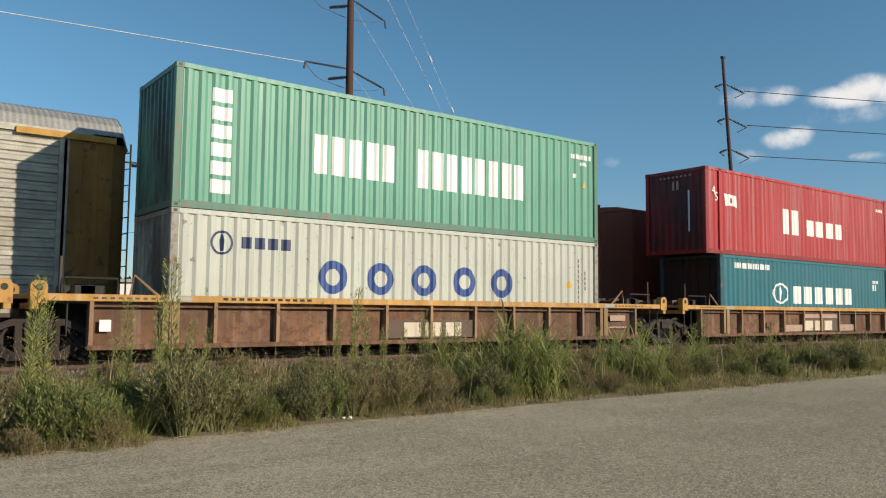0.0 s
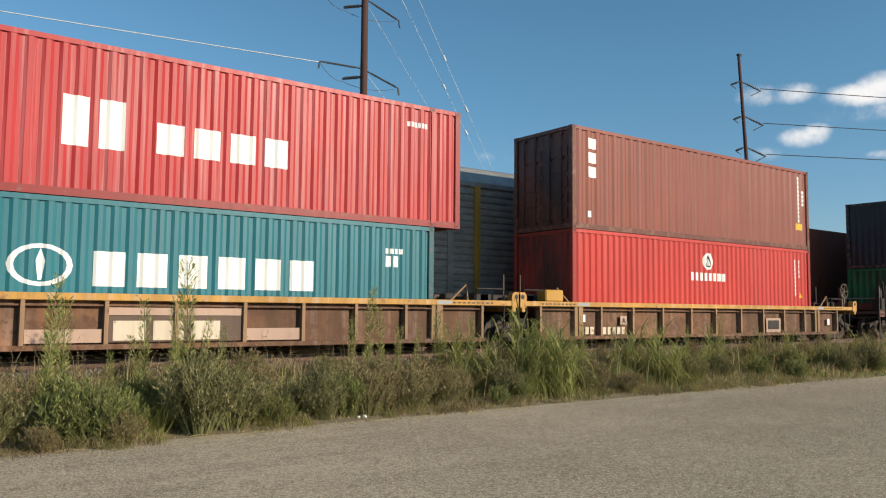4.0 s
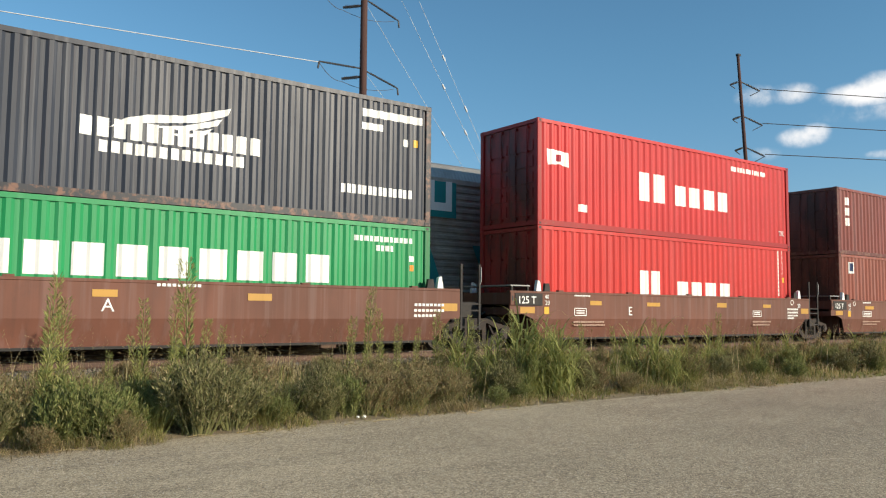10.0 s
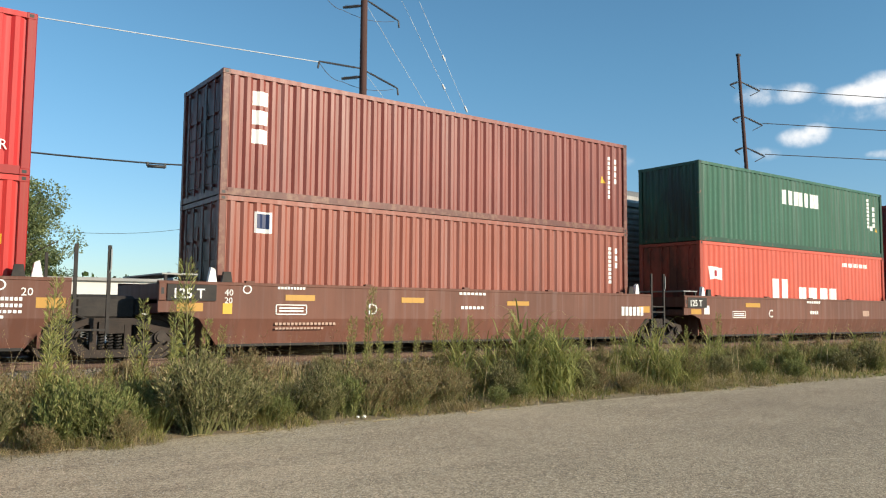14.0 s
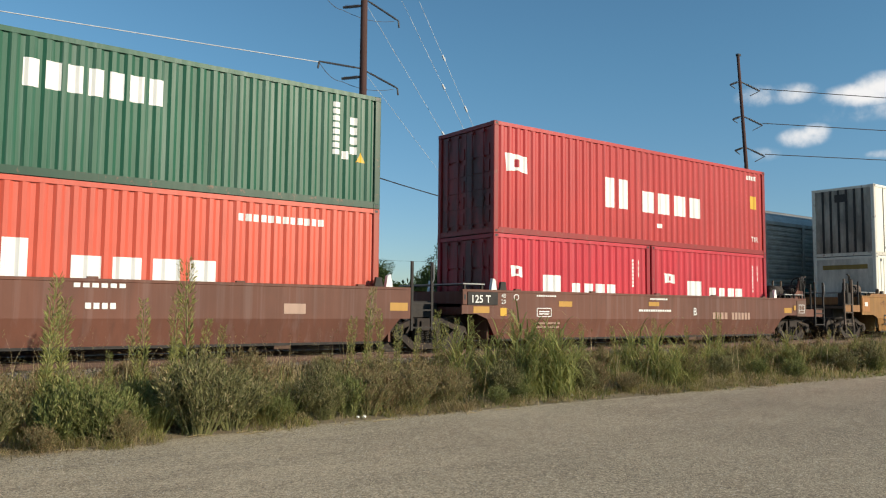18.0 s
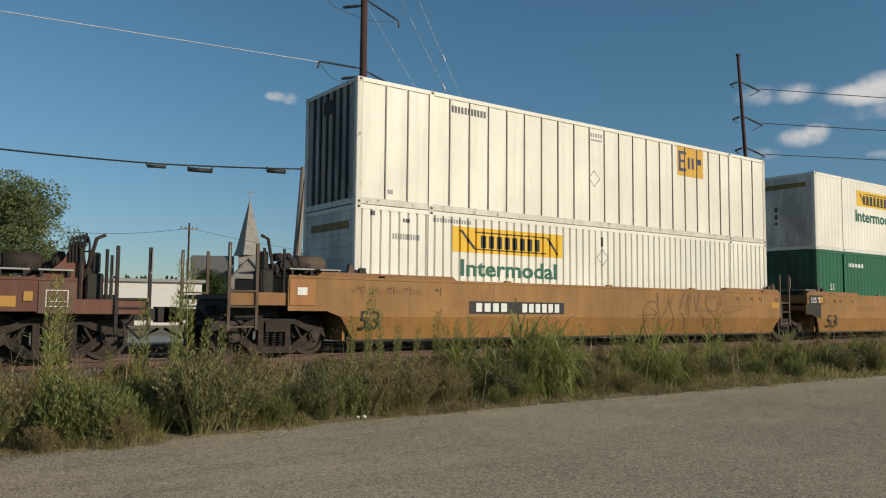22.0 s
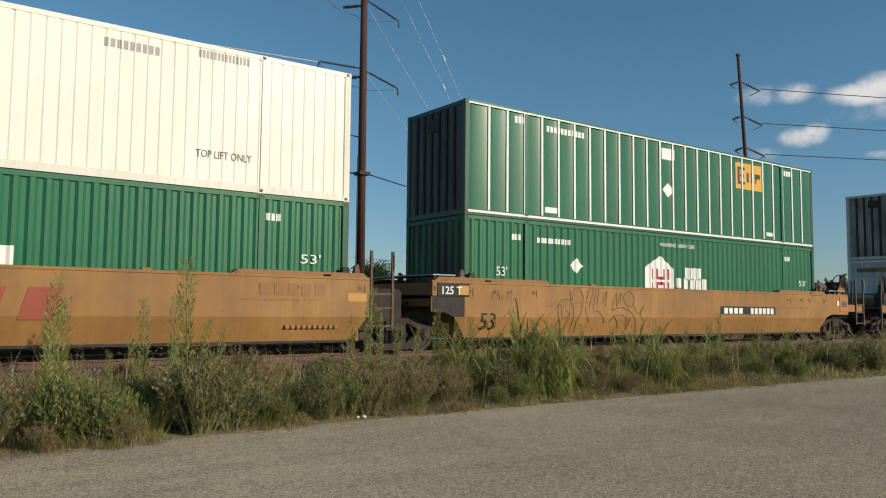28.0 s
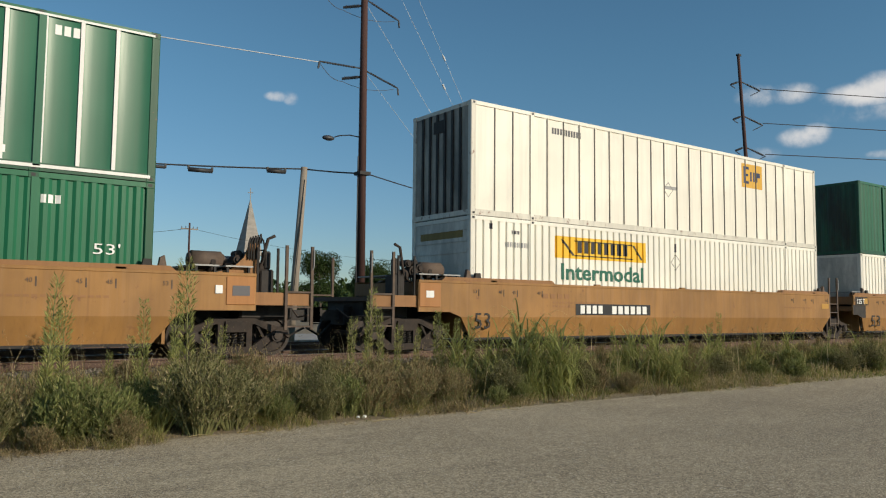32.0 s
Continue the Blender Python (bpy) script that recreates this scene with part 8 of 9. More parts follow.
def tree(x, y, high, wide, label, leaf=LEAF_TREE, count=2600, size=0.3, base=0.3, group="trees beyond the tracks", seed=1):
    rng = np.random.default_rng(seed)
    t = thing("tree", pose(x, y, 0.05), label, "tree", group)
    bm = bmesh.new()
    r = high * 0.022
    top = Vector((rng.normal() * 0.3, rng.normal() * 0.3, high * 0.62))
    bar(bm, (0, 0, -0.1), (0.05, 0, high * base), r * 1.25, 9, r)
    bar(bm, (0.05, 0, high * base), top, r, 8, r * 0.4)
    tips = []
    for k in range(15):
        a = k * 2.4 + rng.uniform(0, 1)
        z = high * rng.uniform(base * 0.9, 0.62)
        out = wide * 0.5 * rng.uniform(0.45, 0.95) * (1 - 0.35 * (z / high))
        s = Vector((0, 0, z))
        e = Vector((math.cos(a) * out, math.sin(a) * out, z + high * rng.uniform(0.1, 0.3)))
        m = s.lerp(e, 0.5) + Vector((0, 0, high * 0.03))
        bar(bm, s, m, r * 0.5, 6, r * 0.32)
        bar(bm, m, e, r * 0.32, 5, r * 0.12)
        tips += [m, e]
    part("trunk", bm, BARK, t, "brown trunk and limbs")
    cs = [(p, wide * rng.uniform(0.13, 0.24)) for p in tips] + [(Vector((rng.normal() * wide * 0.12, rng.normal() * wide * 0.12, high * rng.uniform(0.62, 0.9))), wide * rng.uniform(0.14, 0.24)) for _ in range(10)]
    pts, ways = [], []
    per = int(count * 6) // len(cs)
    for c, rad in cs:
        d = unit(rng.normal(size=(per, 3)))
        q = np.array(c) + d * rad * (rng.uniform(0.35, 1.0, (per, 1)) ** 0.6) * np.array([1, 1, 0.75])
        pts.append(q)
        ways.append(unit(d + rng.normal(size=(per, 3)) * 0.8 + np.array([0, 0, -0.15])))
    pts, ways = np.concatenate(pts), np.concatenate(ways)
    size *= 0.42
    v, f = quads(pts, ways, size * rng.uniform(0.5, 1.0, len(pts)), size * rng.uniform(0.8, 1.6, len(pts)))
    o = new("crown", fast_mesh("crown", v, f, leaf))
    o.parent = t
    return t


tree(7.0, 57.0, 10.6, 7.6, "pale green broad-leaved tree beside the street", LEAF_PALE, 5200, 0.34, 0.22, seed=3)
tree(2.5, 62, 9.0, 7.0, "green broad-leaved tree beside the street", LEAF_TREE, 3600, 0.36, 0.2, seed=5)
tree(13.5, 88, 7.5, 7.0, "low round green tree beyond the street", LEAF_TREE, 2600, 0.4, 0.15, seed=6)
tree(63.0, 71.5, 12.6, 9.5, "dark green tree behind the white house", LEAF_DARK, 4200, 0.42, 0.15, seed=8)
tree(69.5, 67.0, 12.0, 9.5, "dark green tree behind the white house", LEAF_DARK, 4200, 0.42, 0.15, seed=9)
tree(73.0, 59.0, 12.4, 9.5, "dark green tree behind the white house", LEAF_DARK, 4200, 0.42, 0.12, seed=10)
tree(57.0, 74.5, 11.0, 8.0, "dark green tree beyond the street", LEAF_DARK, 3600, 0.42, 0.15, seed=11)
tree(59.8, 73.0, 11.8, 8.0, "dark green tree beyond the street", LEAF_DARK, 3600, 0.42, 0.12, seed=19)
tree(58.3, 38.6, 11.6, 6.4, "dark green tree near the second pole", LEAF_TREE, 4600, 0.32, 0.15, seed=12)
tree(56.5, 41.5, 8.4, 5.6, "dark green tree near the second pole", LEAF_DARK, 3200, 0.32, 0.12, seed=13)
tree(66.0, 42.0, 10.0, 7.5, "dark green tree beyond the street", LEAF_DARK, 3400, 0.36, 0.12, seed=14)
tree(58.5, 113.5, 10.8, 9.0, "dark green tree beside the church", LEAF_DARK, 3000, 0.5, 0.12, seed=15)
tree(66.5, 110.0, 9.6, 9.5, "dark green tree beside the church", LEAF_DARK, 3000, 0.5, 0.12, seed=16)
tree(74.5, 106.0, 9.0, 8.5, "dark green tree beside the church", LEAF_DARK, 2600, 0.5, 0.12, seed=17)
tree(43.5, 122.0, 7.6, 7.0, "low green tree beside the church", LEAF_TREE, 2200, 0.5, 0.12, seed=18)


def far_woods():
    rng = np.random.default_rng(21)
    pts, ways, sizes = [], [], []
    for k in range(620):
        a = radians(-3 + 78 * rng.uniform())
        d = rng.uniform(190, 330)
        h = d * rng.uniform(0.022, 0.04)
        c = np.array([math.sin(a) * d, math.cos(a) * d, h * 0.45])
        q = unit(rng.normal(size=(150, 3)))
        pts.append(c + q * np.array([h * 1.1, h * 1.1, h * 0.6]) * rng.uniform(0.5, 1, (150, 1)))
        ways.append(unit(q + rng.normal(size=(150, 3))))
        sizes.append(np.full(150, h * 0.13))
    pts, ways, sizes = np.concatenate(pts), np.concatenate(ways), np.concatenate(sizes)
    v, f = quads(pts, ways, sizes, sizes * 1.5)
    tagged(new("far_woods", fast_mesh("far_woods", v, f, LEAF_DARK)), "distant dark green woods along the horizon", "woods", kind="stuff")


far_woods()


def blades(n, xs, ys, high, lean, wide, rng, zs=None):
    """Tapering, bent blades of grass."""
    a = rng.uniform(0, math.tau, n)
    d = np.stack([np.cos(a), np.sin(a), np.zeros(n)], 1)
    z = np.array([land(float(y)) for y in ys]) if zs is None else zs
    p = np.stack([xs, ys, z - 0.02], 1)
    side = np.stack([-np.sin(a + rng.normal(size=n)), np.cos(a + rng.normal(size=n)), np.zeros(n)], 1) * np.reshape(wide, (-1, 1)) * 0.5
    up = np.array([0, 0, 1.0])
    h, l = np.reshape(high, (-1, 1)), np.reshape(lean, (-1, 1))
    m = p + up * h * 0.6 + d * h * l * 0.35
    e = p + up * h * (1 - 0.35 * l) + d * h * l
    v = np.stack([p - side, p + side, m + side * 0.8, m - side * 0.8, e], 1)
    quad = np.arange(n)[:, None] * 5
    f = np.concatenate([quad + np.array([0, 1, 2]), quad + np.array([0, 2, 3]), quad + np.array([3, 2, 4])])
    return v.reshape(-1, 3), f


def spread(n, rng, reach=62.0, power=1.6):
    """x places along the verge, closer together near the eye."""
    return -1.5 + reach * rng.uniform(0, 1, n) ** power


ZONES = {          # stretches of the verge with their own growth: (x from, x to, density)
    "verge_grass": ((-2, 1.6, 0.5), (1.6, 2.7, 0.35), (2.7, 4.1, 0.2), (4.1, 5.0, 1.5), (5.0, 5.9, 0.4), (5.9, 8.2, 0.5), (8.2, 9.6, 0.9), (9.6, 11.4, 0.5), (11.4, 12.8, 0.4), (12.8, 16, 0.9), (16, 90, 1.3)),
    "dry_grass": ((-2, 1.6, 0.7), (1.6, 2.7, 0.5), (2.7, 4.1, 0.3), (4.1, 5.0, 0.6), (5.0, 5.9, 0.4), (5.9, 8.2, 1.0), (8.2, 11.4, 0.6), (11.4, 12.8, 1.5), (12.8, 14.2, 0.5), (14.2, 17.5, 1.4), (17.5, 90, 0.8)),
    "green_grass": ((-2, 1.6, 0.4), (1.6, 2.7, 0.9), (2.7, 4.1, 0.2), (4.1, 5.0, 1.0), (5.0, 8.2, 0.3), (8.2, 9.6, 1.0), (9.6, 11.4, 1.6), (11.4, 12.8, 0.1), (12.8, 14.6, 1.6), (14.6, 90, 0.9))}


def zone_share(name, x):
    for a, b, share in ZONES[name]:
        if a <= x < b:
            return share
    return 0.5


def verge_grass():
    rng = np.random.default_rng(31)
    for name, n, mat, hi, lean, wide, y0, y1, label in (
            ("verge_grass", 95000, GRASS, (0.14, 0.48), (0.2, 0.9), 0.008, 9.5, 14.2, "yellow-green wild grass along the asphalt edge"),
            ("dry_grass", 120000, STRAW, (0.14, 0.46), (0.3, 1.2), 0.007, 9.45, 14.7, "straw-coloured dry grass among the weeds"),
            ("green_grass", 40000, WEED_GREEN, (0.18, 0.6), (0.2, 0.9), 0.010, 9.6, 13.2, "fresh green grass among the weeds")):
        xs = spread(n, rng)
        ys = y0 + (y1 - y0) * rng.uniform(0, 1, n) ** 0.9
        clump = np.array([noise.noise((x * 0.9, y * 1.1, 3.0 + len(name))) for x, y in zip(xs, ys)])
        edge = np.array([9.58 + 0.2 * noise.noise((x * 0.44 + 4.4, 3.3, 0)) + 0.28 * math.exp(-((x - 11) / 3.5) ** 2) for x in xs])
        share = np.array([zone_share(name, x + 0.5 * noise.noise((x * 2, y * 2, 9))) for x, y in zip(xs, ys)])
        keep = (clump > -0.3) & (ys > edge) & (rng.uniform(0, 1.5, n) < share)
        xs, ys, clump, edge = xs[keep], ys[keep], clump[keep], edge[keep]
        m = len(xs)
        low = np.clip((ys - edge) / 0.9, 0.22, 1) * np.clip((15.0 - ys) / 1.8, 0.3, 1)
        high = rng.uniform(*hi, m) * np.where(ys > 12.6, 1.3, 1.0) * (0.7 + 1.1 * np.clip(clump, 0, 1)) * low
        v, f = blades(m, xs, ys, high, rng.uniform(*lean, m), wide * (1 + xs / 22.0), rng)
        tagged(new(name, fast_mesh(name, v, f, mat)), label, "grass", kind="stuff")


verge_grass()


def bush_data(seed, leafy, high, wide, leaf_mat_, n_stem=46, per=26, slim=0.25):
    """A bushy weed: stems fanning from the base, set with small leaves."""
    rng = np.random.default_rng(seed)
    bm = bmesh.new()
    pts, ways, size = [], [], []
    for k in range(n_stem):
        a, out = rng.uniform(0, math.tau), math.sqrt(rng.uniform(0, 1))
        root = Vector((math.cos(a) * 0.25 * wide * out * 0.5, math.sin(a) * 0.25 * wide * out * 0.5, 0))
        tip = Vector((math.cos(a) * wide * 0.5 * out, math.sin(a) * wide * 0.5 * out, high * (1 - 0.45 * out * out) * rng.uniform(0.7, 1.08)))
        mid = root.lerp(tip, 0.5) + Vector((0, 0, high * 0.1))
        bar(bm, root, mid, 0.005, 3, 0.004, False)
        bar(bm, mid, tip, 0.004, 3, 0.002, False)
        twigs = [(root, mid), (mid, tip)]
        for j in range(3):                     # side twigs, leaning out and up
            p = root.lerp(mid, rng.uniform(0.4, 1)) if j == 0 else mid.lerp(tip, rng.uniform(0, 0.75))
            b = rng.uniform(0, math.tau)
            q = p + Vector((math.cos(b), math.sin(b), rng.uniform(0.8, 1.9))) * high * rng.uniform(0.1, 0.2)
            bar(bm, p, q, 0.003, 3, 0.0015, False)
            twigs.append((p, q))
        for j in range(per):
            p0, p1 = twigs[int(rng.integers(0, len(twigs)))]
            p = p0.lerp(p1, rng.uniform(0.0 if p0 is not root else 0.25, 1.05))
            way = np.array((p1 - p0).normalized())
            pts.append(np.array(p) + rng.normal(size=3) * 0.014)
            ways.append(unit(way * 1.1 + rng.normal(size=3) * 0.55 + np.array([0, 0, 0.15])))
            size.append(leafy * rng.uniform(0.6, 1.5))
    pts, ways, size = np.array(pts), np.array(ways), np.array(size)
    v, f = quads(pts, ways, size * slim, size * 1.25)
    return bm, fast_mesh("leaves", v, f, leaf_mat_)


def bush(label, *data):
    bm, leaves = bush_data(*data)
    t = thing("weed_bush", pose(0, 0, -50), label, "weed", "weeds on the verge")
    part("stalk", bm, STEM, t)
    o = new("leaves", leaves)
    o.parent = t
    return t


def weed_data(seed, high, leaf_mat_, plume=0.0):
    """A tall upright weed: one stem with narrow leaves all round, denser at the top."""
    rng = np.random.default_rng(seed)
    bm = bmesh.new()
    bend = Vector((rng.normal() * 0.04, rng.normal() * 0.04, 0))
    line = [Vector((0, 0, 0)) + bend * f * f * high + Vector((0, 0, high * f)) for f in np.linspace(0, 1, 8)]
    tube(bm, line, [0.009 - 0.001 * k for k in range(8)], 5)
    pts, ways, size = [], [], []
    n = 520
    for j in range(n):
        f = rng.uniform(0.1, 1.0) ** 0.75
        k = min(6, int(f * 7))
        p = line[k].lerp(line[k + 1], f * 7 - k)
        a = rng.uniform(0, math.tau)
        reach = 0.02 if f < 0.62 else 0.02 + plume * 0.07 * math.sin((f - 0.62) / 0.38 * 3.0) * rng.uniform(0.2, 1)
        pts.append(np.array(p) + np.array([math.cos(a), math.sin(a), 0.3]) * reach)
        ways.append(unit(np.array([math.cos(a), math.sin(a), rng.uniform(0.4, 1.9)])))
        size.append((0.085 - 0.04 * f) * rng.uniform(0.6, 1.2))
    pts, ways, size = np.array(pts), np.array(ways), np.array(size)
    v, f = quads(pts, ways, size * 0.15, size * 0.92)
    return bm, fast_mesh("leaves", v, f, leaf_mat_)


def weed(label, *data):
    bm, leaves = weed_data(*data)
    t = thing("tall_weed", pose(0, 0, -50), label, "weed", "tall weeds on the verge")
    part("stem", bm, STEM, t)
    o = new("leaves", leaves)
    o.parent = t
    return t


def tuft_data(seed, n, high, material, wide=0.016, lean=(0.25, 1.3), span=0.07):
    rng = np.random.default_rng(seed)
    v, f = blades(n, rng.normal(size=n) * span, rng.normal(size=n) * span, high * rng.uniform(0.45, 1.1, n), rng.uniform(*lean, n), wide, rng, np.zeros(n))
    return fast_mesh("grass", v, f, material)


def tuft(label, *data):
    t = thing("grass_tuft", pose(0, 0, -50), label, "grass", "grass tufts on the verge")
    o = new("grass", tuft_data(*data))
    o.parent = t
    return t


def reed(label, seed, stems, high, material):
    """A clump of coarse reed-like grass: jointed pale stems with long arching leaves."""
    rng = np.random.default_rng(seed)
    t = thing("reed_clump", pose(0, 0, -50), label, "grass", "reeds on the verge")
    bm = bmesh.new()
    verts, faces = [], []
    for k in range(stems):
        root = np.array([rng.normal() * 0.13, rng.normal() * 0.1, 0.0])
        tall = high * rng.uniform(0.55, 1.08)
        drift = np.array([rng.normal() * 0.16, rng.normal() * 0.12, 0]) * tall
        line = [root + drift * f ** 1.6 + np.array([0, 0, tall * f]) for f in np.linspace(0, 1, 6)]
        tube(bm, [Vector(p) for p in line], [0.008, 0.008, 0.007, 0.006, 0.004, 0.002], 4)
        for j in range(13):
            f = rng.uniform(0.05, 0.95)
            i0 = min(4, int(f * 5))
            p = line[i0] + (line[i0 + 1] - line[i0]) * (f * 5 - i0)
            a = rng.uniform(0, math.tau)
            out, side = np.array([math.cos(a), math.sin(a), 0]), np.array([-math.sin(a), math.cos(a), 0])
            long, droop, steep = rng.uniform(0.25, 0.6), rng.uniform(0.6, 1.5), rng.uniform(0.8, 1.6)
            base = len(verts)
            for q in range(6):
                u = q / 5
                c = p + out * long * u * 0.75 + np.array([0, 0, long * (steep * u - droop * u * u)])
                w = 0.01 * (1 - u) ** 0.6 + 0.0008
                verts += [c - side * w, c + side * w]
            for q in range(5):
                faces.append((base + 2 * q, base + 2 * q + 1, base + 2 * q + 3, base + 2 * q + 2))
    part("stalk", bm, TALL_GREEN, t, "pale jointed stems")
    o = new("leaves", fast_mesh("leaves", np.array(verts), np.array(faces), material))
    o.parent = t
    return t


def plant_out(kinds, spots):
    """Each spot: x, y, size. The first of each kind is moved to its first spot, the others are copies."""
    rng = np.random.default_rng(5)
    used = set()
    for k, (x, y, s) in enumerate(spots):
        src = kinds[k % len(kinds)]
        y -= 0.22 + 0.3 * min(max((5.4 - x) / 2, 0), 1)
        m = Matrix.Translation((x, y, land(y) - 0.02)) @ Matrix.Rotation(rng.uniform(0, math.tau), 4, "Z")
        if src.name in used:
            o = copy_thing(src, m)
        else:
            used.add(src.name)
            src.matrix_basis = m
            o = src
        o.scale = (s, s, s * rng.uniform(0.9, 1.1))


PLANTS = np.random.default_rng(77)
dark = [bush("dark bushy weed with fine leaves and pale tips", 1, 0.046, 0.95, 1.2, WEED_DARK, 115, 72), bush("dark bushy weed with fine leaves and pale tips", 2, 0.044, 0.9, 1.2, WEED_DARK, 115, 72)]
brown = [bush("browning bushy weed with small seed-laden leaves", 3, 0.045, 0.85, 1.1, WEED_BROWN, 95, 50), bush("browning bushy weed with small seed-laden leaves", 8, 0.05, 0.8, 1.0, WEED_BROWN, 85, 50)]
green = [bush("fresh green leafy weed", 4, 0.05, 0.72, 0.85, WEED_GREEN, 80, 54, 0.24), bush("fresh green leafy weed", 6, 0.048, 0.65, 0.8, WEED_GREEN, 80, 54, 0.24)]
spots = [(3.45, 10.42, 1.0), (3.95, 10.5, 0.95), (3.75, 11.1, 0.9), (4.2, 11.3, 0.85), (5.35, 10.4, 0.62), (5.1, 10.6, 0.7), (5.6, 10.9, 0.75), (1.1, 10.6, 0.75), (10.95, 10.75, 0.6), (11.1, 11.2, 0.7)]
for k in range(20):
    x = 6.5 + 40 * ((k + PLANTS.uniform(0, 1)) / 20) ** 1.4
    spots.append((x, PLANTS.uniform(10.6, 12.6), PLANTS.uniform(0.55, 0.85)))
plant_out(dark, spots)
spots = [(6.1, 10.45, 0.75), (6.5, 10.6, 0.85), (6.95, 10.5, 0.8), (7.3, 10.8, 0.9), (7.7, 10.6, 0.7), (6.3, 11.3, 0.85), (7.0, 11.5, 0.8), (7.8, 11.5, 0.8), (1.0, 10.25, 0.5), (1.6, 10.15, 0.45), (2.5, 10.2, 0.5),
         (0.6, 11.2, 0.8), (1.3, 11.6, 0.75), (4.7, 11.6, 0.8), (11.9, 10.5, 0.5), (12.3, 10.7, 0.55), (11.7, 11.0, 0.5)]
for k in range(40):
    x = -0.6 + 46 * ((k + PLANTS.uniform(0, 1)) / 40) ** 1.5
    spots.append((x, PLANTS.uniform(10.7, 12.8), PLANTS.uniform(0.5, 0.85)))
for k in range(70):
    x = -1 + 30 * ((k + PLANTS.uniform(0, 1)) / 70) ** 1.3
    spots.append((x, PLANTS.uniform(13.0, 14.4), PLANTS.uniform(0.3, 0.5)))
plant_out(brown, spots)
spots = [(PLANTS.uniform(-1, 24), PLANTS.uniform(10.4, 12.2), PLANTS.uniform(0.6, 0.95)) for _ in range(22)]
plant_out(green, spots + [(2.2, 10.4, 1.0), (2.5, 10.55, 0.95), (1.9, 10.45, 0.85), (2.0, 10.9, 1.05), (5.75, 10.45, 0.8), (5.95, 10.55, 0.75), (4.6, 10.45, 0.6), (8.6, 10.4, 0.5), (9.2, 10.5, 0.5)])
tall = [weed("tall green weed with narrow leaves on one stem", 11, 1.0, TALL_GREEN, 0.2), weed("tall green weed with narrow leaves on one stem", 12, 1.0, TALL_GREEN, 0.35),
        weed("tall green weed going to seed", 13, 1.0, TALL_GREEN, 0.5)]
TALL = [(1.8, 11.2, 1.9), (1.99, 11.3, 1.8), (1.72, 11.0, 1.6), (2.62, 11.5, 1.15), (3.13, 11.8, 1.58), (3.05, 11.6, 1.3), (3.4, 11.3, 1.15), (3.6, 12.0, 1.7), (3.88, 12.2, 2.37), (4.16, 12.3, 1.59),
        (4.5, 12.4, 1.4), (6.94, 12.5, 1.61), (7.17, 12.3, 1.87), (7.4, 12.2, 1.5), (7.72, 12.2, 1.47), (8.2, 12.3, 1.4), (8.67, 12.3, 1.6), (8.55, 12.0, 1.4), (9.2, 12.4, 1.5), (9.79, 12.6, 1.45),
        (10.65, 12.2, 1.53), (10.94, 12.0, 1.48), (11.15, 11.8, 1.31), (11.75, 11.6, 1.13), (12.4, 12.1, 1.25), (13.6, 12.3, 1.2), (15.37, 12.5, 1.34), (16.6, 12.6, 1.2), (17.38, 12.5, 1.41), (18.58, 13.0, 1.56),
        (19.64, 12.5, 1.1), (21.4, 12.7, 1.1), (23.18, 12.5, 1.1), (26.7, 12.5, 1.05), (30.0, 12.6, 1.05)]
plant_out(tall, [(x, y, top - land(y)) for x, y, top in TALL])
long_grass = [tuft("long arching green grass tuft", 41, 150, 0.95, TALL_GREEN, 0.011, (0.3, 1.7), 0.12), tuft("long arching yellowing grass tuft", 42, 140, 0.85, GRASS, 0.01, (0.3, 1.8), 0.12)]
spots = [(9.6, 10.8, 0.8), (13.6, 10.9, 0.9), (14.3, 10.9, 0.9), (14.0, 10.6, 0.7), (10.9, 11.3, 0.8), (11.5, 11.4, 0.8), (14.6, 11.3, 0.85), (15.1, 11.2, 0.8), (14.9, 11.7, 0.8), (8.4, 11.6, 0.8), (2.9, 10.7, 0.75), (3.0, 11.0, 0.85), (2.7, 11.1, 0.8), (2.6, 11.5, 0.8), (3.1, 11.4, 0.8), (4.5, 10.5, 0.75), (4.75, 10.7, 0.8), (4.3, 10.9, 0.8)]
spots += [(-1 + 48 * PLANTS.uniform(0, 1) ** 1.4, PLANTS.uniform(10.6, 13.2), PLANTS.uniform(0.45, 0.85)) for _ in range(90)]
plant_out(long_grass, spots)
reeds = [reed("tall coarse reed clump with arching green leaves", 91, 9, 0.88, TALL_GREEN), reed("tall coarse reed clump with arching green leaves", 92, 8, 0.82, TALL_GREEN)]
plant_out(reeds, [(10.15, 10.7, 1.35), (10.5, 10.85, 1.45), (9.8, 11.1, 1.3), (10.9, 11.2, 1.25), (10.3, 11.5, 1.5), (9.4, 11.5, 1.15), (11.2, 11.7, 1.2), (13.5, 11.1, 1.2), (13.9, 11.3, 1.35), (14.3, 11.1, 1.1), (13.2, 11.6, 1.05),
                  (14.6, 10.9, 0.9), (13.7, 10.8, 0.9), (15.6, 11.3, 0.95), (16.1, 11.6, 0.9), (9.9, 10.75, 0.95), (10.7, 10.75, 1.0), (10.0, 12.2, 1.3), (10.6, 12.4, 1.35), (9.3, 12.3, 1.2), (14.2, 12.2, 1.2), (15.2, 11.6, 1.05), (8.7, 11.9, 1.15), (12.2, 12.0, 1.0), (16.6, 11.8, 1.05), (18.6, 12.0, 1.0), (20.5, 12.1, 1.0), (24.0, 12.0, 0.95)])
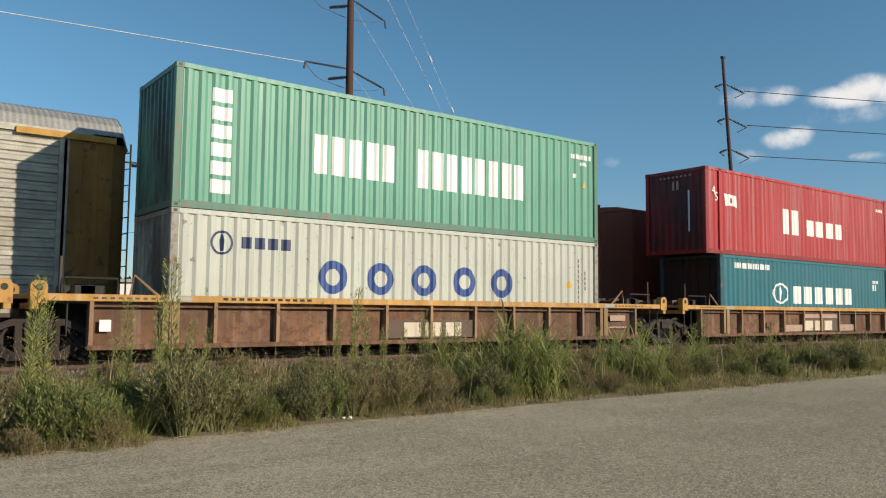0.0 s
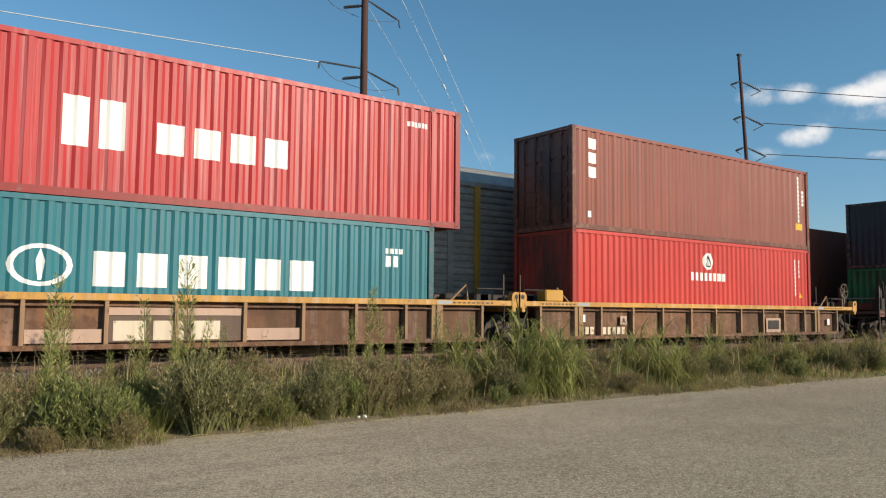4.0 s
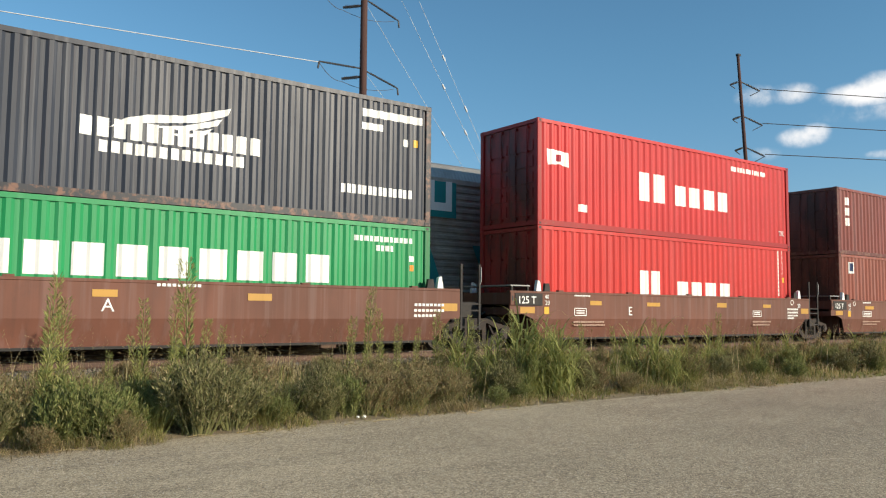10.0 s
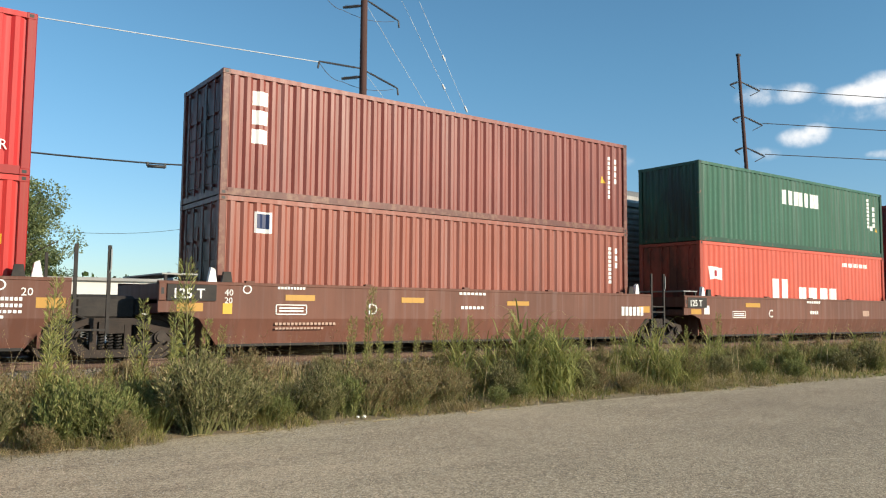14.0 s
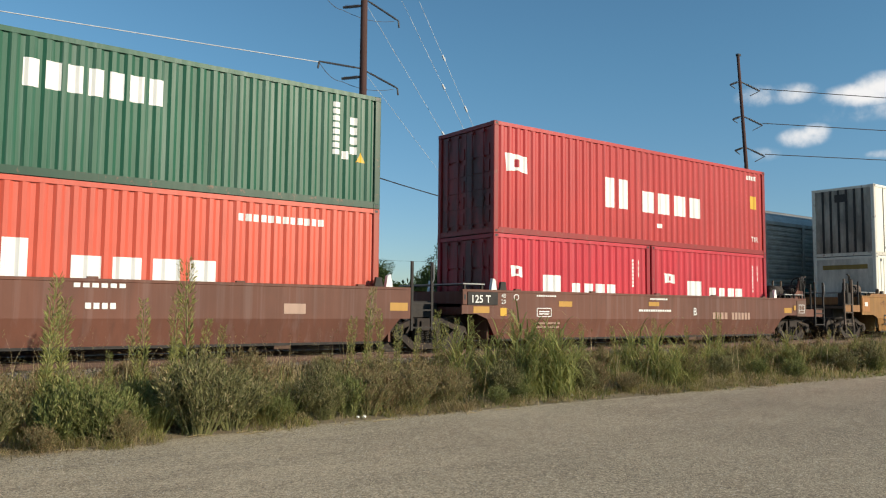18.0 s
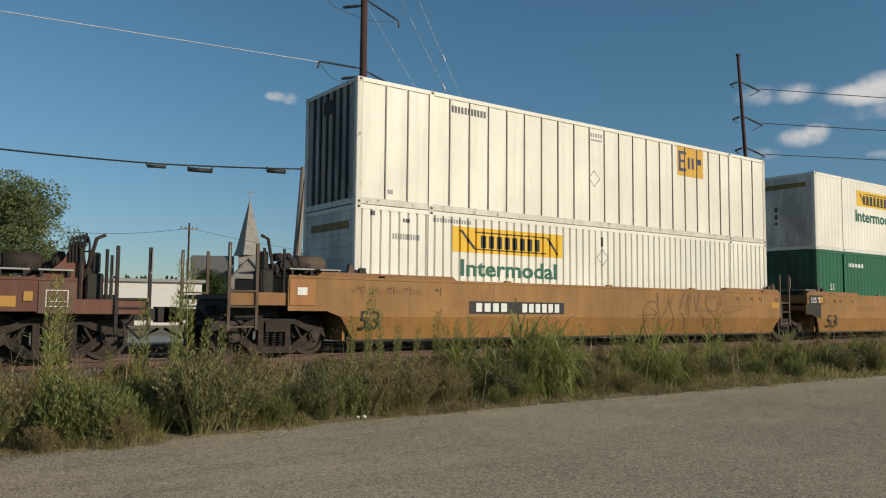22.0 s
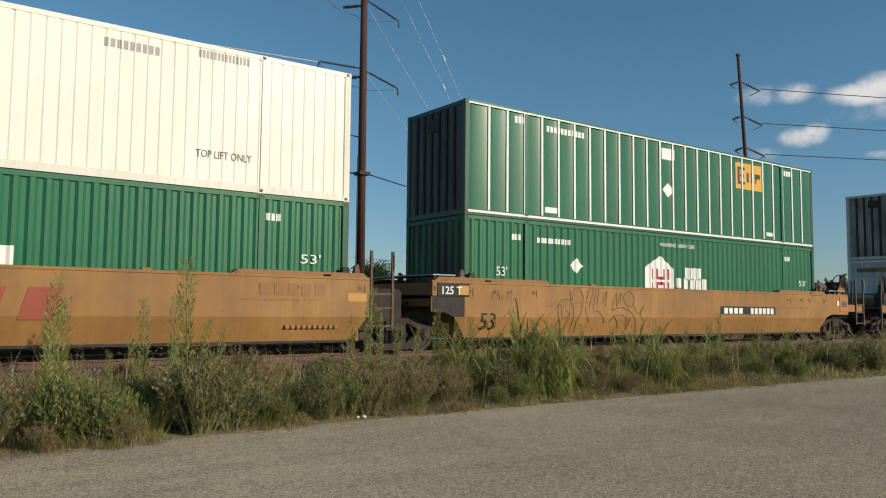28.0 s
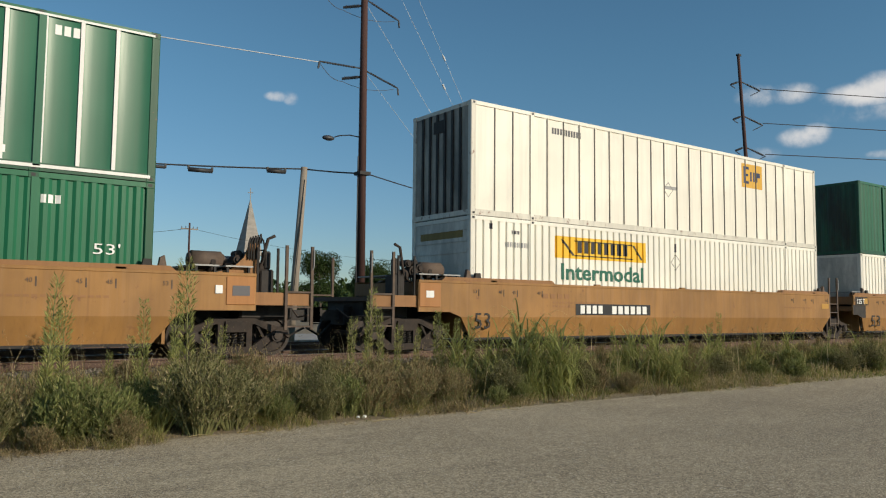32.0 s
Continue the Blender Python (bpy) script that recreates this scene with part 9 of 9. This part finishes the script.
# dry low growth that hides the asphalt edge
low = [tuft("low dry brown grass tuft at the asphalt edge", 43, 90, 0.36, STRAW, 0.006, (0.5, 2.2), 0.13), tuft("low browning weed tuft at the asphalt edge", 44, 110, 0.34, WEED_BROWN, 0.007, (0.4, 1.8), 0.13),
       tuft("low olive grass tuft at the asphalt edge", 45, 110, 0.38, GRASS, 0.007, (0.4, 1.7), 0.12)]
spots = []
for k in range(110):
    x = 0.0 + 18 * ((k + PLANTS.uniform(0, 1)) / 110) ** 1.1
    if abs(x - 5.6) > 0.5 and abs(x - 3.7) > 0.55:
        spots.append((x, 10.05 + 0.24 * math.exp(-((x - 11) / 3.5) ** 2) + PLANTS.uniform(-0.1, 0.45), PLANTS.uniform(0.4, 1.0)))
plant_out(low, spots)
lodged = [tuft("flattened straw-coloured grass lying at the asphalt edge", 46, 110, 0.3, STRAW, 0.011, (1.6, 2.7), 0.16)]
plant_out(lodged, [(14.4, 10.75, 1.0), (14.9, 10.7, 1.2), (15.4, 10.75, 1.1), (15.9, 10.85, 1.0), (12.1, 10.75, 0.8), (11.7, 10.65, 0.7), (0.9, 10.05, 0.7), (1.4, 10.1, 0.6), (8.9, 10.25, 0.6)])


def seed_stalks():
    """Thin dry stalks with small seed heads that stand above the other weeds."""
    rng = np.random.default_rng(61)
    n = 1500
    xs, ys = spread(n, rng, 55, 1.5), rng.uniform(10.5, 13.9, n)
    high = rng.uniform(0.45, 0.95, n) * np.where(rng.uniform(0, 1, n) < 0.15, 1.25, 1)
    v, f = blades(n, xs, ys, high, rng.uniform(0.05, 0.45, n), 0.007 * (1 + xs / 22.0), rng)
    tips = v.reshape(n, 5, 3)[:, 4]
    k = 7
    pts = np.repeat(tips, k, 0) + rng.normal(size=(n * k, 3)) * np.array([0.025, 0.025, 0.05])
    ways = unit(rng.normal(size=(n * k, 3)) + np.array([0, 0, 1.0]))
    sv, sf = quads(pts, ways, rng.uniform(0.006, 0.014, n * k) * (1 + pts[:, 0] / 25), rng.uniform(0.02, 0.05, n * k))
    tagged(new("dry_stalks", fast_mesh("dry_stalks", v, f, STRAW)), "thin dry stalks standing above the weeds", "grass", kind="stuff")
    tagged(new("seed_heads", fast_mesh("seed_heads", sv, sf, WEED_BROWN)), "small brown seed heads on dry stalks", "grass", kind="stuff")


seed_stalks()


def ballast_stones():
    rng = np.random.default_rng(51)
    n = 15000
    xs, ys = spread(n, rng, 50, 1.4), rng.uniform(13.2, 15.6, n)
    far = rng.uniform(0, 1, n) < 0.25
    ys = np.where(far, rng.uniform(15.8, 17.2, n), ys)
    r = rng.uniform(0.02, 0.045, n)
    zs = np.interp(ys, [13.2, 13.7, 14.35, 15.0, 18], [0.2, 0.32, 0.4, 0.42, 0.42]) + r * 0.3
    base = np.array([(1, 0, 0), (-1, 0, 0), (0, 1, 0), (0, -1, 0), (0, 0, 1), (0, 0, -1)], float)
    v = base[None] * r[:, None, None] * rng.uniform(0.6, 1.3, (n, 6, 1)) + rng.normal(size=(n, 6, 3)) * r[:, None, None] * 0.25
    v += np.stack([xs, ys, zs], 1)[:, None]
    f = np.array([(0, 2, 4), (2, 1, 4), (1, 3, 4), (3, 0, 4), (2, 0, 5), (1, 2, 5), (3, 1, 5), (0, 3, 5)])
    faces = (np.arange(n)[:, None, None] * 6 + f[None]).reshape(-1, 3)
    tagged(new("ballast_stones", fast_mesh("ballast_stones", v.reshape(-1, 3), faces, STONE)), "loose grey crushed stones beside the rails", "gravel", kind="stuff")


ballast_stones()


def litter(x, y, s):
    t = thing("litter", pose(x, y, land(y) + 0.005, 0, 0, 25), "crumpled white paper scrap at the asphalt edge", "litter", "litter scraps")
    bm = bmesh.new()
    bmesh.ops.create_icosphere(bm, subdivisions=2, radius=s)
    for v in bm.verts:
        v.co *= 0.75 + 0.5 * noise.noise(v.co * 25 + Vector((x, y, 0)))
        v.co.z = max(-0.0, v.co.z * 0.7 + s * 0.3)
    part("paper", bm, WHITE, t)


def loose_chips():
    """Loose stone chips on the asphalt."""
    rng = np.random.default_rng(71)
    n = 26000
    ys = 3.6 + 6.1 * rng.uniform(0, 1, n) ** 0.8
    xs = rng.uniform(-1, 20, n)
    r = rng.uniform(0.004, 0.011, n)
    base = np.array([(1, 0, 0), (-0.5, 0.87, 0), (-0.5, -0.87, 0), (0, 0, 0.9)], float)
    v = base[None] * r[:, None, None] * rng.uniform(0.6, 1.3, (n, 4, 1)) + np.stack([xs, ys, np.full(n, 0.0005)], 1)[:, None]
    f = np.array([(0, 1, 3), (1, 2, 3), (2, 0, 3)])
    faces = (np.arange(n)[:, None, None] * 4 + f[None]).reshape(-1, 3)
    tagged(new("loose_chips", fast_mesh("loose_chips", v.reshape(-1, 3), faces, CHIP)), "loose pale stone chips scattered over the asphalt", "gravel", kind="stuff")


CHIP = leaf_mat("stone chip", (0.22, 0.19, 0.15), (0.75, 0.68, 0.55), 0.0)
loose_chips()


def fallen_stems():
    """Dry stems and twigs lying along the asphalt edge."""
    rng = np.random.default_rng(73)
    for k in range(26):
        x = rng.uniform(0.5, 16)
        y = 9.72 + 0.28 * math.exp(-((x - 11) / 3.5) ** 2) + rng.uniform(-0.25, 0.12)
        t = thing("dry_stem", pose(x, y, 0.008, 0, 0, rng.uniform(-50, 50)), "dry straw-coloured stem lying at the asphalt edge", "twig", "fallen stems")
        bm = bmesh.new()
        l = rng.uniform(0.12, 0.4)
        tube(bm, [(0, 0, 0), (l * 0.4, 0.02, 0.02), (l, rng.uniform(-0.06, 0.06), 0.004)], [0.006, 0.005, 0.003], 5)
        part("stalk", bm, STRAW, t)


fallen_stems()
litter(5.92, 10.02, 0.05)
litter(5.83, 10.05, 0.04)
litter(10.5, 10.35, 0.05)


# ---- motion of both trains ----
def near_run(t):
    u = t / 32
    return -(194.7167 * u + 10.7083 * u ** 2 - 37.5905 * u ** 3 + 39.5919 * u ** 4 - 14.9009 * u ** 5)


def far_run(t):
    return 4.16 * t


def motions():
    for movers, run in ((MOVERS, near_run), (FAR_MOVERS, far_run)):
        for ob in movers:
            base = ob.matrix_basis.copy()
            walk(ob, [(t, Matrix.Translation((run(t), 0, 0)) @ base) for t in range(0, 33, 4)])
    for ob, px in SPINNERS:
        top = ob.parent.parent
        run = near_run if top in MOVERS else far_run
        rows = [(t / 10, pose(px, 0, 0.42, 0, math.degrees(run(t / 10) / 0.42) % 360, 0)) for t in range(0, 321)]
        walk(ob, rows)


motions()
